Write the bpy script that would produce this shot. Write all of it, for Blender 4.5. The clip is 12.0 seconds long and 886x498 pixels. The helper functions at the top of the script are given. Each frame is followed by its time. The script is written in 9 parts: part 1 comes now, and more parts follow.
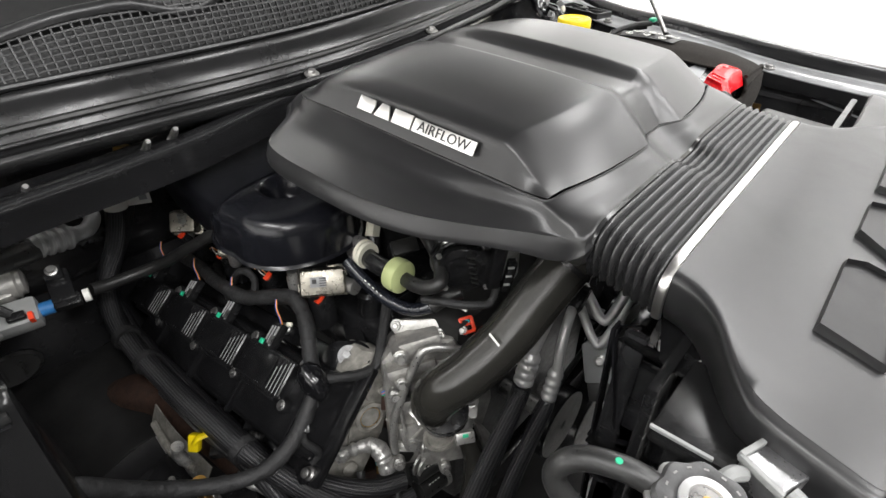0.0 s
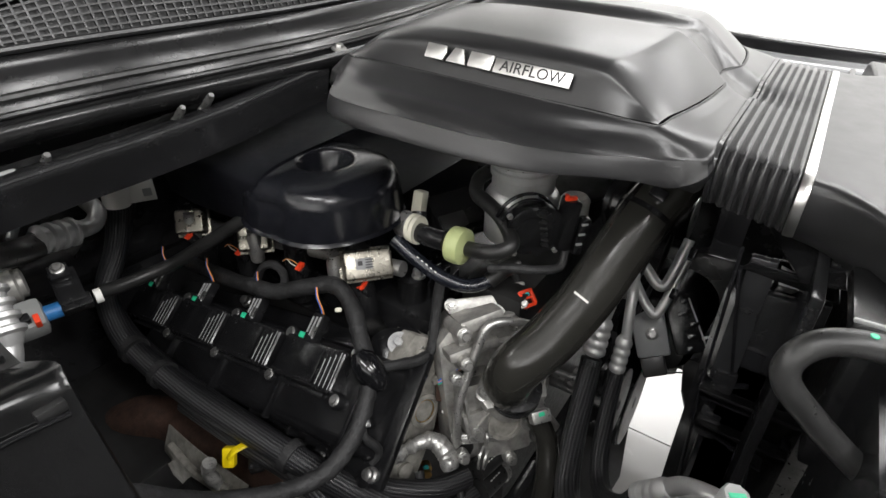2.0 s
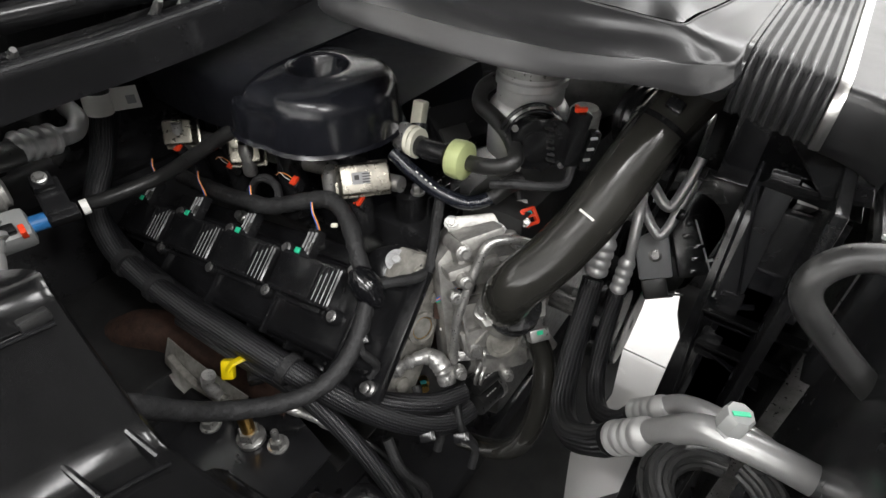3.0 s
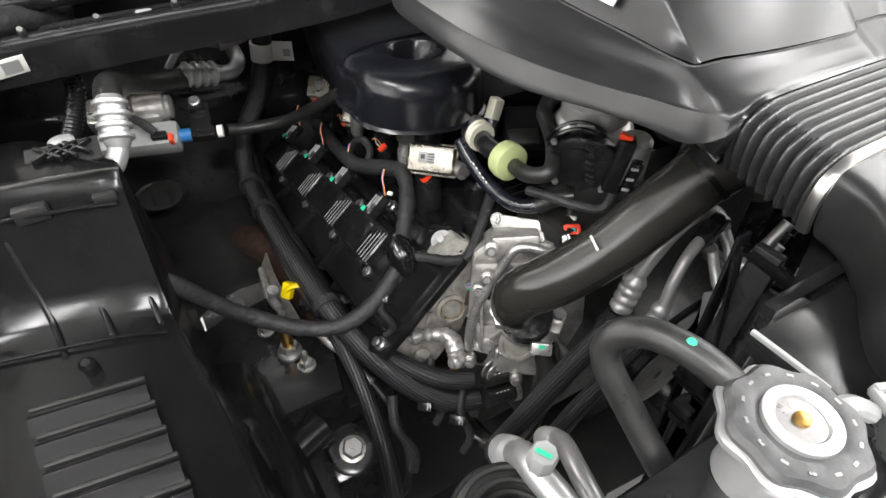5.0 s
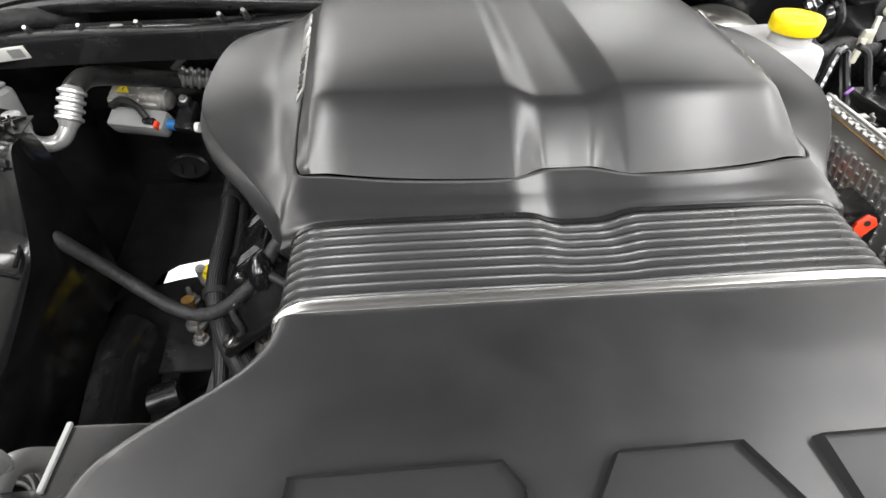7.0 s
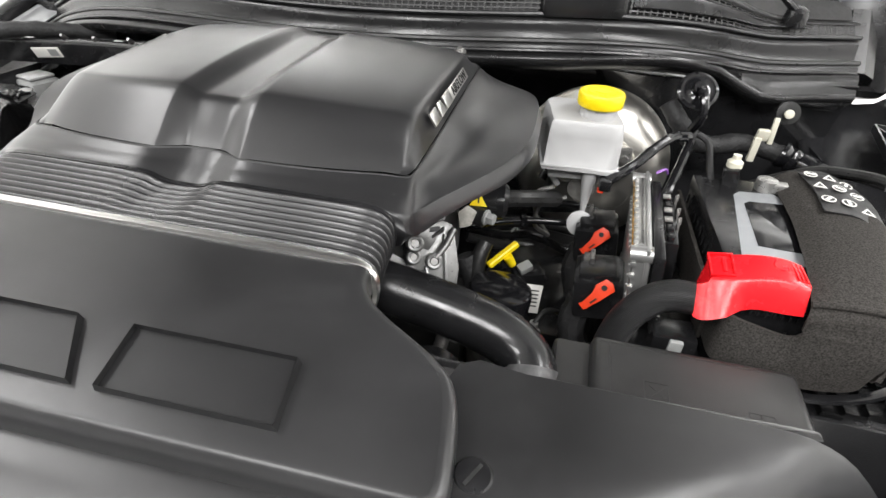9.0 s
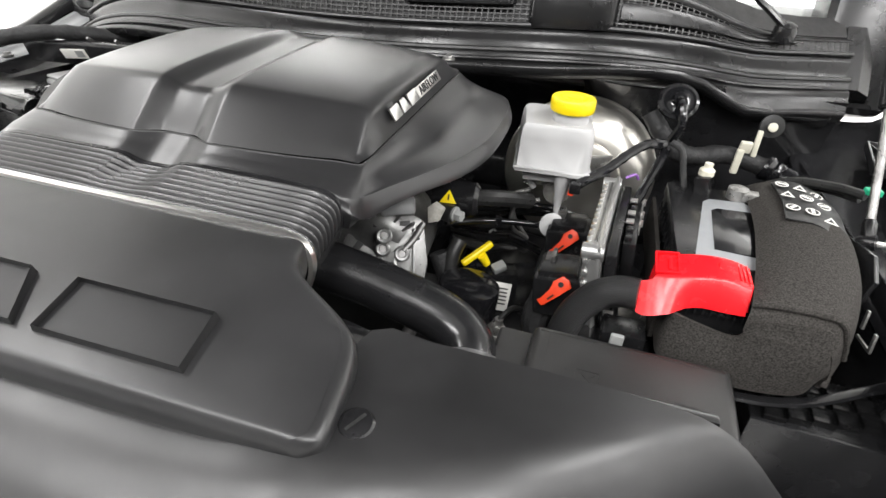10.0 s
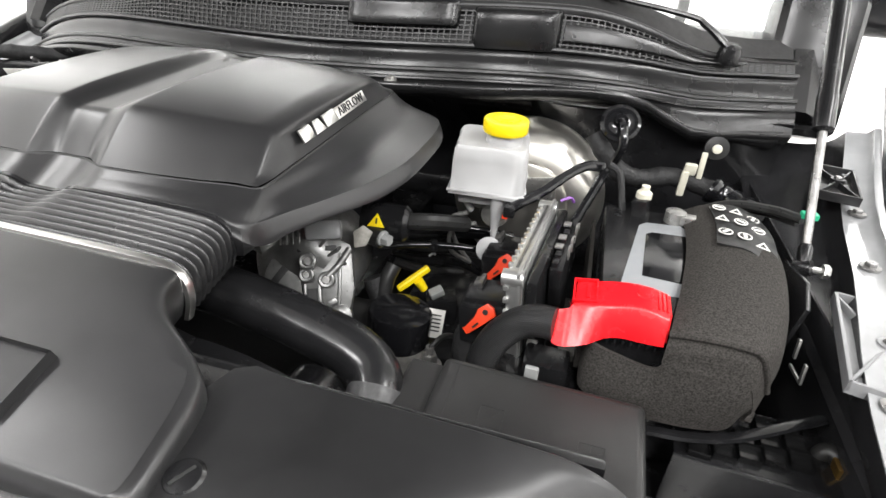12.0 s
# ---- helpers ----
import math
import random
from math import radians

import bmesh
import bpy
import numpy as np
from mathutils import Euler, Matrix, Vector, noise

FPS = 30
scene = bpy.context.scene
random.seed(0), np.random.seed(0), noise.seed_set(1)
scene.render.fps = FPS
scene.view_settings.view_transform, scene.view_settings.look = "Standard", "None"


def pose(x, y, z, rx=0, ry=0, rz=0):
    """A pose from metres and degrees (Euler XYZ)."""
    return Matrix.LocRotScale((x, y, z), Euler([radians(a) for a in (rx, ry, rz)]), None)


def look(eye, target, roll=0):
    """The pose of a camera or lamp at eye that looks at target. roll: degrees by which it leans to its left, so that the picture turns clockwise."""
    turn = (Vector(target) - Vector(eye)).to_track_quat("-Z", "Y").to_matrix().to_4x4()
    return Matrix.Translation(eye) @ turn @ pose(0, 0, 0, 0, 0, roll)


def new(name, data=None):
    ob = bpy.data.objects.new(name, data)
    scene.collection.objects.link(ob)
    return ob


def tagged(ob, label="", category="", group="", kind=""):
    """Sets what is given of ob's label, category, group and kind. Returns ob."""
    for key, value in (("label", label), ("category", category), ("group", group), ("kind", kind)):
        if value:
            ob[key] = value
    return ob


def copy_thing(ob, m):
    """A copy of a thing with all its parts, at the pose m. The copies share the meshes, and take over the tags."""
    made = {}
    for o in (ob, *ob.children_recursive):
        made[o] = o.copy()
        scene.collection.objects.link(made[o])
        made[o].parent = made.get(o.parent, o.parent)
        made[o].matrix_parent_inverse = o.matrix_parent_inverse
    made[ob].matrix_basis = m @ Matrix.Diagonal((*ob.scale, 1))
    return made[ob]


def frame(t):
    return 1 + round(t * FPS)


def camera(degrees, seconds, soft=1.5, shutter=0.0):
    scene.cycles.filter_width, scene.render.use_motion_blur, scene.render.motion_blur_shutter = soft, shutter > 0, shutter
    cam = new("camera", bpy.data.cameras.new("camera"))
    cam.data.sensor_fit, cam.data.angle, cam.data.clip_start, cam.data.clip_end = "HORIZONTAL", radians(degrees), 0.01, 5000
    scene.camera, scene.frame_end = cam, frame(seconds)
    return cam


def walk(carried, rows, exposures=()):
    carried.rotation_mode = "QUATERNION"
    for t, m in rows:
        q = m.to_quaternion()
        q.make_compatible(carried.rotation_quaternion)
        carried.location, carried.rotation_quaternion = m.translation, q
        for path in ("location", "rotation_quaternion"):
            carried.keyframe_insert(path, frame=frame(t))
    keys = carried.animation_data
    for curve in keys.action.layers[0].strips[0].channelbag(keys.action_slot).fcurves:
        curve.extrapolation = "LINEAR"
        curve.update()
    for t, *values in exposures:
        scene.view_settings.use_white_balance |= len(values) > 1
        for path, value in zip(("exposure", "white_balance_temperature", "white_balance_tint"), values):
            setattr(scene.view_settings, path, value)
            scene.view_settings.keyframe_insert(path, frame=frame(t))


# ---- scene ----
cam = camera(78.6, 12.0)
PATH = [
    (0, (-0.597, -0.093, 1.48), (0.631, 0.972, 0.313), 0.0),
    (0.5, (-0.671, 0.003, 1.439), (0.715, 1.018, 0.413), -0.3),
    (1, (-0.691, 0.046, 1.41), (0.727, 1.054, 0.424), -0.4),
    (1.5, (-0.697, 0.02, 1.408), (0.733, 1.01, 0.42), -0.1),
    (2, (-0.694, 0.014, 1.382), (0.713, 0.971, 0.331), 0.1),
    (2.5, (-0.682, 0.018, 1.353), (0.635, 0.899, 0.132), 0.8),
    (3, (-0.681, 0.022, 1.36), (0.591, 0.885, 0.081), 1.0),
    (3.5, (-0.694, 0.039, 1.356), (0.52, 0.957, 0.058), 0.4),
    (5.3, (-0.531, -0.167, 1.405), (0.169, 1.164, 0.087), 0.9),
    (5.5, (-0.507, -0.189, 1.421), (0.164, 1.158, 0.104), 0.9),
    (6, (-0.406, -0.218, 1.45), (0.166, 1.176, 0.136), 1.2),
    (6.5, (-0.272, -0.222, 1.45), (0.08, 1.248, 0.141), 1.6),
    (7, (-0.136, -0.242, 1.457), (0.034, 1.26, 0.147), 1.4),
    (7.5, (-0.002, -0.261, 1.474), (0.046, 1.252, 0.166), 1.6),
    (9.3, (0.369, -0.361, 1.454), (0.009, 1.283, 0.373), 3.5),
    (9.5, (0.385, -0.372, 1.452), (0.001, 1.271, 0.378), 3.5),
    (10, (0.426, -0.356, 1.45), (-0.005, 1.286, 0.391), 3.6),
    (10.5, (0.474, -0.324, 1.441), (0.042, 1.326, 0.395), 3.7),
    (11, (0.498, -0.294, 1.425), (0.073, 1.364, 0.39), 3.8),
    (11.5, (0.503, -0.288, 1.418), (0.081, 1.377, 0.393), 3.9),
    (12, (0.503, -0.305, 1.448), (0.084, 1.378, 0.451), 3.9),
]
walk(cam, [(t, look(eye, target, roll)) for t, eye, target, roll in PATH], ((0.0, 0.34), (1.5, 0.30), (2.0, 0.24), (2.6, 0.02), (3.0, 0.45), (3.5, 0.64), (5.4, 0.96), (6.5, 0.85), (7.5, 0.58), (9.5, 0.38), (12.0, 0.46)))

# ---- world and lights ----
world = bpy.data.worlds.new("showroom")
world.use_nodes = True
scene.world = world
world.node_tree.nodes["Background"].inputs[0].default_value = (1.0, 0.99, 0.97, 1)
world.node_tree.nodes["Background"].inputs[1].default_value = 0.25


def unseen_ceiling_lamp(m, sx, sy, watts):
    data = bpy.data.lights.new("unseen_ceiling_lamp", "AREA")
    data.shape, data.size, data.size_y, data.energy = "RECTANGLE", sx, sy, watts
    data.color = (1.0, 0.99, 0.985)
    ob = new("unseen_ceiling_lamp", data)
    ob.matrix_basis = m
    return ob


for lx, ly, watts in ((-2.6, -2.8, 80), (-0.9, -2.8, 85), (0.9, -2.8, 78), (2.6, -2.8, 100),
                      (-2.5, -0.2, 62), (2.5, -0.2, 68), (4.9, 1.2, 66), (4.9, -1.6, 64)):
    unseen_ceiling_lamp(pose(lx, ly, 3.9), 0.5, 1.9, watts)
# tilted lamps, unseen and added, that wash the north and west walls brighter
for lx, watts in ((-2.8, 390), (2.8, 300)):
    unseen_ceiling_lamp(pose(lx, 3.9, 3.8, 42), 1.9, 0.5, watts)
for ly, watts in ((1.8, 95), (-1.8, 165)):
    unseen_ceiling_lamp(pose(-3.9, ly, 3.8, 0, 42), 0.5, 1.9, watts)

# ---- materials ----


def nodes_of(name):
    m = bpy.data.materials.new(name)
    m.use_nodes = True
    t = m.node_tree
    return m, t, t.nodes["Principled BSDF"]


def link(t, a, ao, b, bi):
    t.links.new(a.outputs[ao], b.inputs[bi])


def noise_node(t, scale, detail=4.0, rough=0.55):
    tc = t.nodes.new("ShaderNodeTexCoord")
    n = t.nodes.new("ShaderNodeTexNoise")
    n.inputs["Scale"].default_value, n.inputs["Detail"].default_value, n.inputs["Roughness"].default_value = scale, detail, rough
    link(t, tc, "Object", n, "Vector")
    return n


def ramp_node(t, src, out, stops):
    r = t.nodes.new("ShaderNodeValToRGB")
    el = r.color_ramp.elements
    while len(el) < len(stops):
        el.new(0.5)
    for e, (p, c) in zip(el, stops):
        e.position, e.color = p, (*c, 1) if len(c) == 3 else c
    link(t, src, out, r, "Fac")
    return r


def surface(name, base, rough=0.5, metal=0.0, spec=0.5, vary=0.18, grain=900.0, grain_bump=0.0, stain=14.0, stain_rough=0.12,
            coat=0.0, bump2=0.0, bump2_scale=60.0, dust=0.0, trans=0.0, sub=0.0):
    """A surface with two scales of variation: broad stains and handling marks, and a fine grain."""
    m, t, p = nodes_of(name)
    big = noise_node(t, stain, 5.0, 0.6)
    lo = tuple(max(0.0, c * (1 - vary)) for c in base)
    hi = tuple(min(1.0, c * (1 + vary) + dust) for c in base)
    r = ramp_node(t, big, "Fac", [(0.32, lo), (0.7, hi)])
    link(t, r, "Color", p, "Base Color")
    mr = t.nodes.new("ShaderNodeMapRange")
    mr.inputs["From Min"].default_value, mr.inputs["From Max"].default_value = 0.3, 0.7
    mr.inputs["To Min"].default_value, mr.inputs["To Max"].default_value = max(0.02, rough - stain_rough), min(1.0, rough + stain_rough)
    fine = noise_node(t, stain * 4.3, 6.0, 0.65)
    link(t, fine, "Fac", mr, "Value")
    link(t, mr, "Result", p, "Roughness")
    p.inputs["Metallic"].default_value = metal
    p.inputs["Specular IOR Level"].default_value = spec
    p.inputs["Coat Weight"].default_value = coat
    p.inputs["Coat Roughness"].default_value = 0.12
    p.inputs["Transmission Weight"].default_value = trans
    if sub:
        p.inputs["Subsurface Weight"].default_value = sub
        p.inputs["Subsurface Radius"].default_value = (0.01, 0.01, 0.01)
    prev = None
    for scale, strength, dist in ((grain, grain_bump, 0.0004), (bump2_scale, bump2, 0.002)):
        if strength > 0:
            n = noise_node(t, scale, 3.0, 0.5)
            b = t.nodes.new("ShaderNodeBump")
            b.inputs["Strength"].default_value, b.inputs["Distance"].default_value = strength, dist
            link(t, n, "Fac", b, "Height")
            if prev:
                link(t, prev, "Normal", b, "Normal")
            prev = b
    if prev:
        link(t, prev, "Normal", p, "Normal")
    return m


def braided(name, base, scale=420.0):
    """Braided sleeve: lengthwise rows of slanting stitches as relief and tone."""
    m, t, p = nodes_of(name)
    uv = t.nodes.new("ShaderNodeUVMap")
    heights = []
    for turn, fine in ((3, 1.0), (68, 2.1)):
        mp = t.nodes.new("ShaderNodeMapping")
        mp.inputs["Rotation"].default_value[2] = radians(turn)
        link(t, uv, "UV", mp, "Vector")
        w = t.nodes.new("ShaderNodeTexWave")
        w.inputs["Scale"].default_value, w.inputs["Distortion"].default_value = scale * fine, 0.4
        link(t, mp, "Vector", w, "Vector")
        heights.append(w)
    mx = t.nodes.new("ShaderNodeMath")
    mx.operation = "MULTIPLY"
    link(t, heights[0], "Fac", mx, 0)
    link(t, heights[1], "Fac", mx, 1)
    r = ramp_node(t, mx, "Value", [(0.05, tuple(c * 0.4 for c in base)), (0.6, tuple(min(1, c * 3.6) for c in base))])
    link(t, r, "Color", p, "Base Color")
    b = t.nodes.new("ShaderNodeBump")
    b.inputs["Strength"].default_value, b.inputs["Distance"].default_value = 0.8, 0.0012
    link(t, mx, "Value", b, "Height")
    link(t, b, "Normal", p, "Normal")
    p.inputs["Roughness"].default_value = 0.36
    return m


M_COVER = surface("grained_black_plastic", (0.015, 0.015, 0.0155), 0.295, grain=1500, grain_bump=0.06, stain=5, stain_rough=0.011, vary=0.2, dust=0.001)
M_COVER2 = surface("satin_black_plastic", (0.015, 0.015, 0.0155), 0.33, grain=1500, grain_bump=0.09, stain=6, stain_rough=0.045, vary=0.35, dust=0.003)
M_BELLOWS = surface("ribbed_rubber", (0.017, 0.017, 0.0175), 0.26, grain=800, grain_bump=0.03, stain=12, stain_rough=0.012)
M_GLOSS = surface("gloss_black_plastic", (0.0075, 0.0075, 0.0085), 0.12, spec=0.5, stain=10, stain_rough=0.04, vary=0.3, grain=600, grain_bump=0.03)
M_BLACK = surface("black_plastic", (0.0105, 0.0105, 0.0112), 0.22, spec=0.46, stain=9, stain_rough=0.08, vary=0.3, dust=0.001)
M_DARK = surface("dusty_black_plastic", (0.016, 0.0158, 0.0156), 0.40, spec=0.4, stain=20, stain_rough=0.10, vary=0.35, grain=700, grain_bump=0.2, dust=0.002)
M_RUBBER = surface("black_rubber", (0.0140, 0.0140, 0.0138), 0.36, spec=0.4, stain=30, stain_rough=0.12, vary=0.3, grain=900, grain_bump=0.15, dust=0.004)
M_HOSE = surface("dark_grey_moulded_hose", (0.022, 0.0213, 0.0188), 0.15, stain=14, stain_rough=0.02, vary=0.08)
M_TAPE = surface("cloth_tape", (0.018, 0.018, 0.0185), 0.58, spec=0.35, stain=40, vary=0.35, grain=1400, grain_bump=0.6, bump2=0.9, bump2_scale=150)
M_LOOM = braided("braided_sleeve", (0.0110, 0.0110, 0.0120), 76.0)
M_SLEEVE = braided("fine_braided_sleeve", (0.0045, 0.0045, 0.005), 170.0)
M_BOXG = surface("glossy_black_housing", (0.0048, 0.0048, 0.0050), 0.17, spec=0.28, stain=12, stain_rough=0.06, vary=0.3, bump2=0.04, bump2_scale=18)
M_NAVY = surface("satin_navy_black_plastic", (0.0080, 0.0083, 0.0108), 0.20, spec=0.4, stain=12, stain_rough=0.03, vary=0.15)
# shaded copy of the navy plastic: darker, nearly without sheen
M_SHELF = surface("shaded_navy_black_plastic", (0.0060, 0.0062, 0.0080), 0.45, spec=0.06, stain=12, stain_rough=0.05, vary=0.2)
M_THR = surface("machined_aluminium", (0.62, 0.62, 0.615), 0.33, metal=0.75, stain=40, stain_rough=0.06, vary=0.1, grain=900, grain_bump=0.12)
M_DUSTY = surface("dusty_bare_steel", (0.36, 0.355, 0.345), 0.30, metal=0.15, stain=38, stain_rough=0.16, vary=0.75)
M_EMB = surface("sunken_black_plastic", (0.012, 0.012, 0.0125), 0.42, spec=0.32, stain=9, stain_rough=0.04, vary=0.2)
M_STEEL = surface("painted_black_steel", (0.0150, 0.0150, 0.0160), 0.19, spec=0.45, stain=8, stain_rough=0.06, vary=0.3, coat=0.05)
M_GUIDE = surface("moulded_black_guide", (0.0070, 0.0070, 0.0076), 0.20, spec=0.34, stain=14, stain_rough=0.08, vary=0.3, grain=900, grain_bump=0.08)
M_PAINT = surface("silver_body_paint", (0.30, 0.305, 0.31), 0.16, stain=6, stain_rough=0.05, vary=0.2, coat=0.8)
M_ALU = surface("bare_aluminium", (0.40, 0.40, 0.397), 0.34, metal=0.62, stain=40, stain_rough=0.05, vary=0.06, grain=1200, grain_bump=0.1)
M_CAST = surface("cast_aluminium", (0.36, 0.352, 0.332), 0.40, metal=0.6, stain=45, stain_rough=0.10, vary=0.4, grain=420, grain_bump=0.3, bump2=0.25, bump2_scale=110)
M_CASTD = surface("oxidised_cast_aluminium", (0.25, 0.24, 0.215), 0.62, metal=0.2, stain=55, stain_rough=0.16, vary=0.4, grain=300, grain_bump=0.6, bump2=0.3, bump2_scale=70)
M_STEELZ = surface("zinc_steel", (0.42, 0.415, 0.40), 0.36, metal=0.8, stain=60, stain_rough=0.15, vary=0.2)
# pale grey: highlights painted on black ribs and ridges, also bright metal
M_EDGE = surface("painted_glint_and_bright_metal", (0.36, 0.36, 0.36), 0.30, stain=80, vary=0.3)
M_LID = surface("grained_box_lid_plastic", (0.022, 0.0218, 0.0215), 0.34, stain=10, stain_rough=0.08, vary=0.3, grain=700, grain_bump=0.25, dust=0.002)
M_ALT = surface("bare_die_cast_aluminium", (0.20, 0.20, 0.196), 0.36, metal=0.7, stain=40, stain_rough=0.10, vary=0.25, grain=500, grain_bump=0.25)
M_INNER = surface("silver_primer_paint", (0.46, 0.465, 0.47), 0.45, stain=6, stain_rough=0.06, vary=0.1)
M_DULL = surface("dull_steel", (0.26, 0.255, 0.25), 0.36, metal=0.9, stain=50, stain_rough=0.15, vary=0.3)
M_RUST = surface("rusty_iron", (0.040, 0.019, 0.012), 0.8, metal=0.2, stain=60, vary=0.5, grain=300, grain_bump=0.6)
M_BRASS = surface("brass", (0.55, 0.33, 0.10), 0.35, metal=1.0, stain=50, vary=0.25)
M_CHROME = surface("satin_chrome", (0.66, 0.65, 0.63), 0.30, metal=1.0, stain=10, stain_rough=0.02, vary=0.05)
M_RED = surface("red_plastic", (0.72, 0.008, 0.014), 0.26, stain=12, stain_rough=0.06, vary=0.1)
M_ORANGE = surface("orange_red_plastic", (0.78, 0.055, 0.015), 0.38, stain=20, vary=0.12)
M_YELLOW = surface("yellow_plastic", (0.82, 0.62, 0.005), 0.36, stain=20, stain_rough=0.08, vary=0.06)
M_WHITE = surface("off_white_plastic", (0.62, 0.60, 0.50), 0.42, stain=20, vary=0.08)
M_RES = surface("milky_plastic", (0.41, 0.41, 0.41), 0.36, stain=16, stain_rough=0.04, vary=0.03, sub=0.3)
M_GREENCAP = surface("pale_green_plastic", (0.42, 0.47, 0.22), 0.42, stain=25, vary=0.1)
M_GREEN = surface("green_plastic", (0.02, 0.42, 0.22), 0.4, stain=40, vary=0.15)
M_BLUE = surface("blue_plastic", (0.03, 0.16, 0.40), 0.38, stain=40, vary=0.15)
M_CYAN = surface("cyan_plastic", (0.02, 0.45, 0.48), 0.4, stain=40, vary=0.15)
M_GREY = surface("light_grey_plastic", (0.25, 0.255, 0.25), 0.45, stain=30, vary=0.12)
M_PAPER = surface("white_label", (0.72, 0.71, 0.67), 0.5, stain=30, vary=0.06)
# black for print, and for shade put into slots and openings
M_INKSHADE = surface("black_ink_and_recess_shade", (0.012, 0.012, 0.012), 0.5, vary=0.1)
M_SILVERLABEL = surface("silver_grey_label", (0.24, 0.25, 0.26), 0.42, stain=12, vary=0.05)
M_FOIL = surface("crumpled_foil", (0.46, 0.455, 0.44), 0.34, metal=0.7, stain=80, vary=0.4, bump2=0.9, bump2_scale=130)
M_BOOST = surface("bright_zinc_plate", (0.68, 0.66, 0.61), 0.36, metal=1.0, stain=9, stain_rough=0.07, vary=0.08)
M_FELT = surface("grey_felt", (0.034, 0.0312, 0.0285), 0.95, spec=0.08, stain=500, vary=0.5, grain=1500, grain_bump=0.3, bump2=0.25, bump2_scale=240, dust=0.012)
M_LINER = surface("dark_felt_liner", (0.085, 0.085, 0.086), 0.95, spec=0.1, stain=60, vary=0.3, grain=600, grain_bump=0.8)
M_WIRE = {c: surface(c + "_wire", v, 0.4, vary=0.1) for c, v in dict(orange=(0.75, 0.25, 0.05), blue=(0.03, 0.14, 0.55), yellow=(0.7, 0.55, 0.1), white=(0.6, 0.6, 0.58), green=(0.05, 0.4, 0.15), violet=(0.25, 0.1, 0.4)).items()}
M_WALL = surface("white_wall_paint", (0.86, 0.86, 0.85), 0.7, stain=0.6, vary=0.03, stain_rough=0.05)
# for the unseen south wall, set dark to cut bounced light
M_WALLD = surface("bounce_cutting_wall_grey", (0.13, 0.13, 0.133), 0.7, stain=0.6, vary=0.05, stain_rough=0.05)
M_CEIL = surface("pale_grey_ceiling_paint", (0.62, 0.62, 0.615), 0.8, stain=0.5, vary=0.03)
M_FLOORT = surface("polished_white_tile", (0.50, 0.495, 0.485), 0.22, stain=1.5, vary=0.05, stain_rough=0.08)
M_GROUT = surface("grey_grout", (0.42, 0.41, 0.40), 0.8, stain=30, vary=0.1)
M_COWL = surface("matt_black_cowl_plastic", (0.0095, 0.0095, 0.0098), 0.22, spec=0.34, stain=10, stain_rough=0.06, vary=0.25, grain=900, grain_bump=0.1, dust=0.001)
M_MODULE = surface("cast_module_aluminium", (0.54, 0.54, 0.53), 0.34, metal=0.85, stain=60, stain_rough=0.03, vary=0.04, grain=700, grain_bump=0.15)
# paler copy of the aluminium, to lift pipes that lie in shade
M_BAR = surface("lightened_satin_pipe_metal", (0.50, 0.50, 0.495), 0.42, metal=0.55, stain=30, stain_rough=0.05, vary=0.08)
M_DAMP = surface("brushed_nickel_steel", (0.25, 0.235, 0.20), 0.30, metal=0.95, stain=30, stain_rough=0.08, vary=0.2)
M_WORN = surface("worn_grey_black_cap_plastic", (0.045, 0.045, 0.046), 0.42, stain=60, stain_rough=0.12, vary=0.5, grain=700, grain_bump=0.2, dust=0.02)
M_ALUBOX = surface("thin_bright_sheet_metal", (0.30, 0.30, 0.305), 0.34, metal=0.9, stain=70, stain_rough=0.12, vary=0.25, bump2=0.25, bump2_scale=120)
M_LATTICE = surface("silver_grey_plastic", (0.22, 0.222, 0.226), 0.34, stain=18, stain_rough=0.06, vary=0.1)
M_HEADLINER = surface("pale_headliner_cloth", (0.62, 0.61, 0.59), 0.9, spec=0.2, stain=20, vary=0.05)
M_MESH = surface("grille_plastic", (0.016, 0.016, 0.016), 0.35, stain=12, vary=0.2)

M_GLASS, _t, _p = nodes_of("tinted_glass")
_p.inputs["Base Color"].default_value = (0.88, 0.90, 0.89, 1)
_p.inputs["Roughness"].default_value = 0.02
_p.inputs["Transmission Weight"].default_value = 0.97

# ---- mesh helpers ----
ORIGIN = {}


def finish(name, bm, mat, smooth=35.0):
    if smooth:
        for f in bm.faces:
            f.smooth = True
    bmesh.ops.recalc_face_normals(bm, faces=bm.faces[:])
    me = bpy.data.meshes.new(name)
    bm.to_mesh(me)
    bm.free()
    if smooth:
        me.set_sharp_from_angle(angle=radians(smooth))
    me.materials.append(mat)
    return me


def thing(name, at, label, category, group="", kind=""):
    """An empty at its base; its parts are given in world metres."""
    ob = new(name)
    at = Vector(at)
    ob.location = at
    ob.empty_display_size = 0.02
    ORIGIN[ob] = at
    return tagged(ob, label, category, group, kind)


def local_thing(name, m, label, category, group="", kind=""):
    """An empty at the pose m; its parts are given in its own axes."""
    ob = new(name)
    ob.matrix_basis = m
    ob.empty_display_size = 0.02
    ORIGIN[ob] = Vector((0, 0, 0))
    return tagged(ob, label, category, group, kind)


def part(name, bm, material, parent, label="", smooth=35.0):
    o = ORIGIN[parent]
    bm.transform(Matrix.Translation(-o))
    ob = new(name, finish(name, bm, material, smooth))
    ob.parent = parent
    ORIGIN[ob] = o
    return tagged(ob, label)


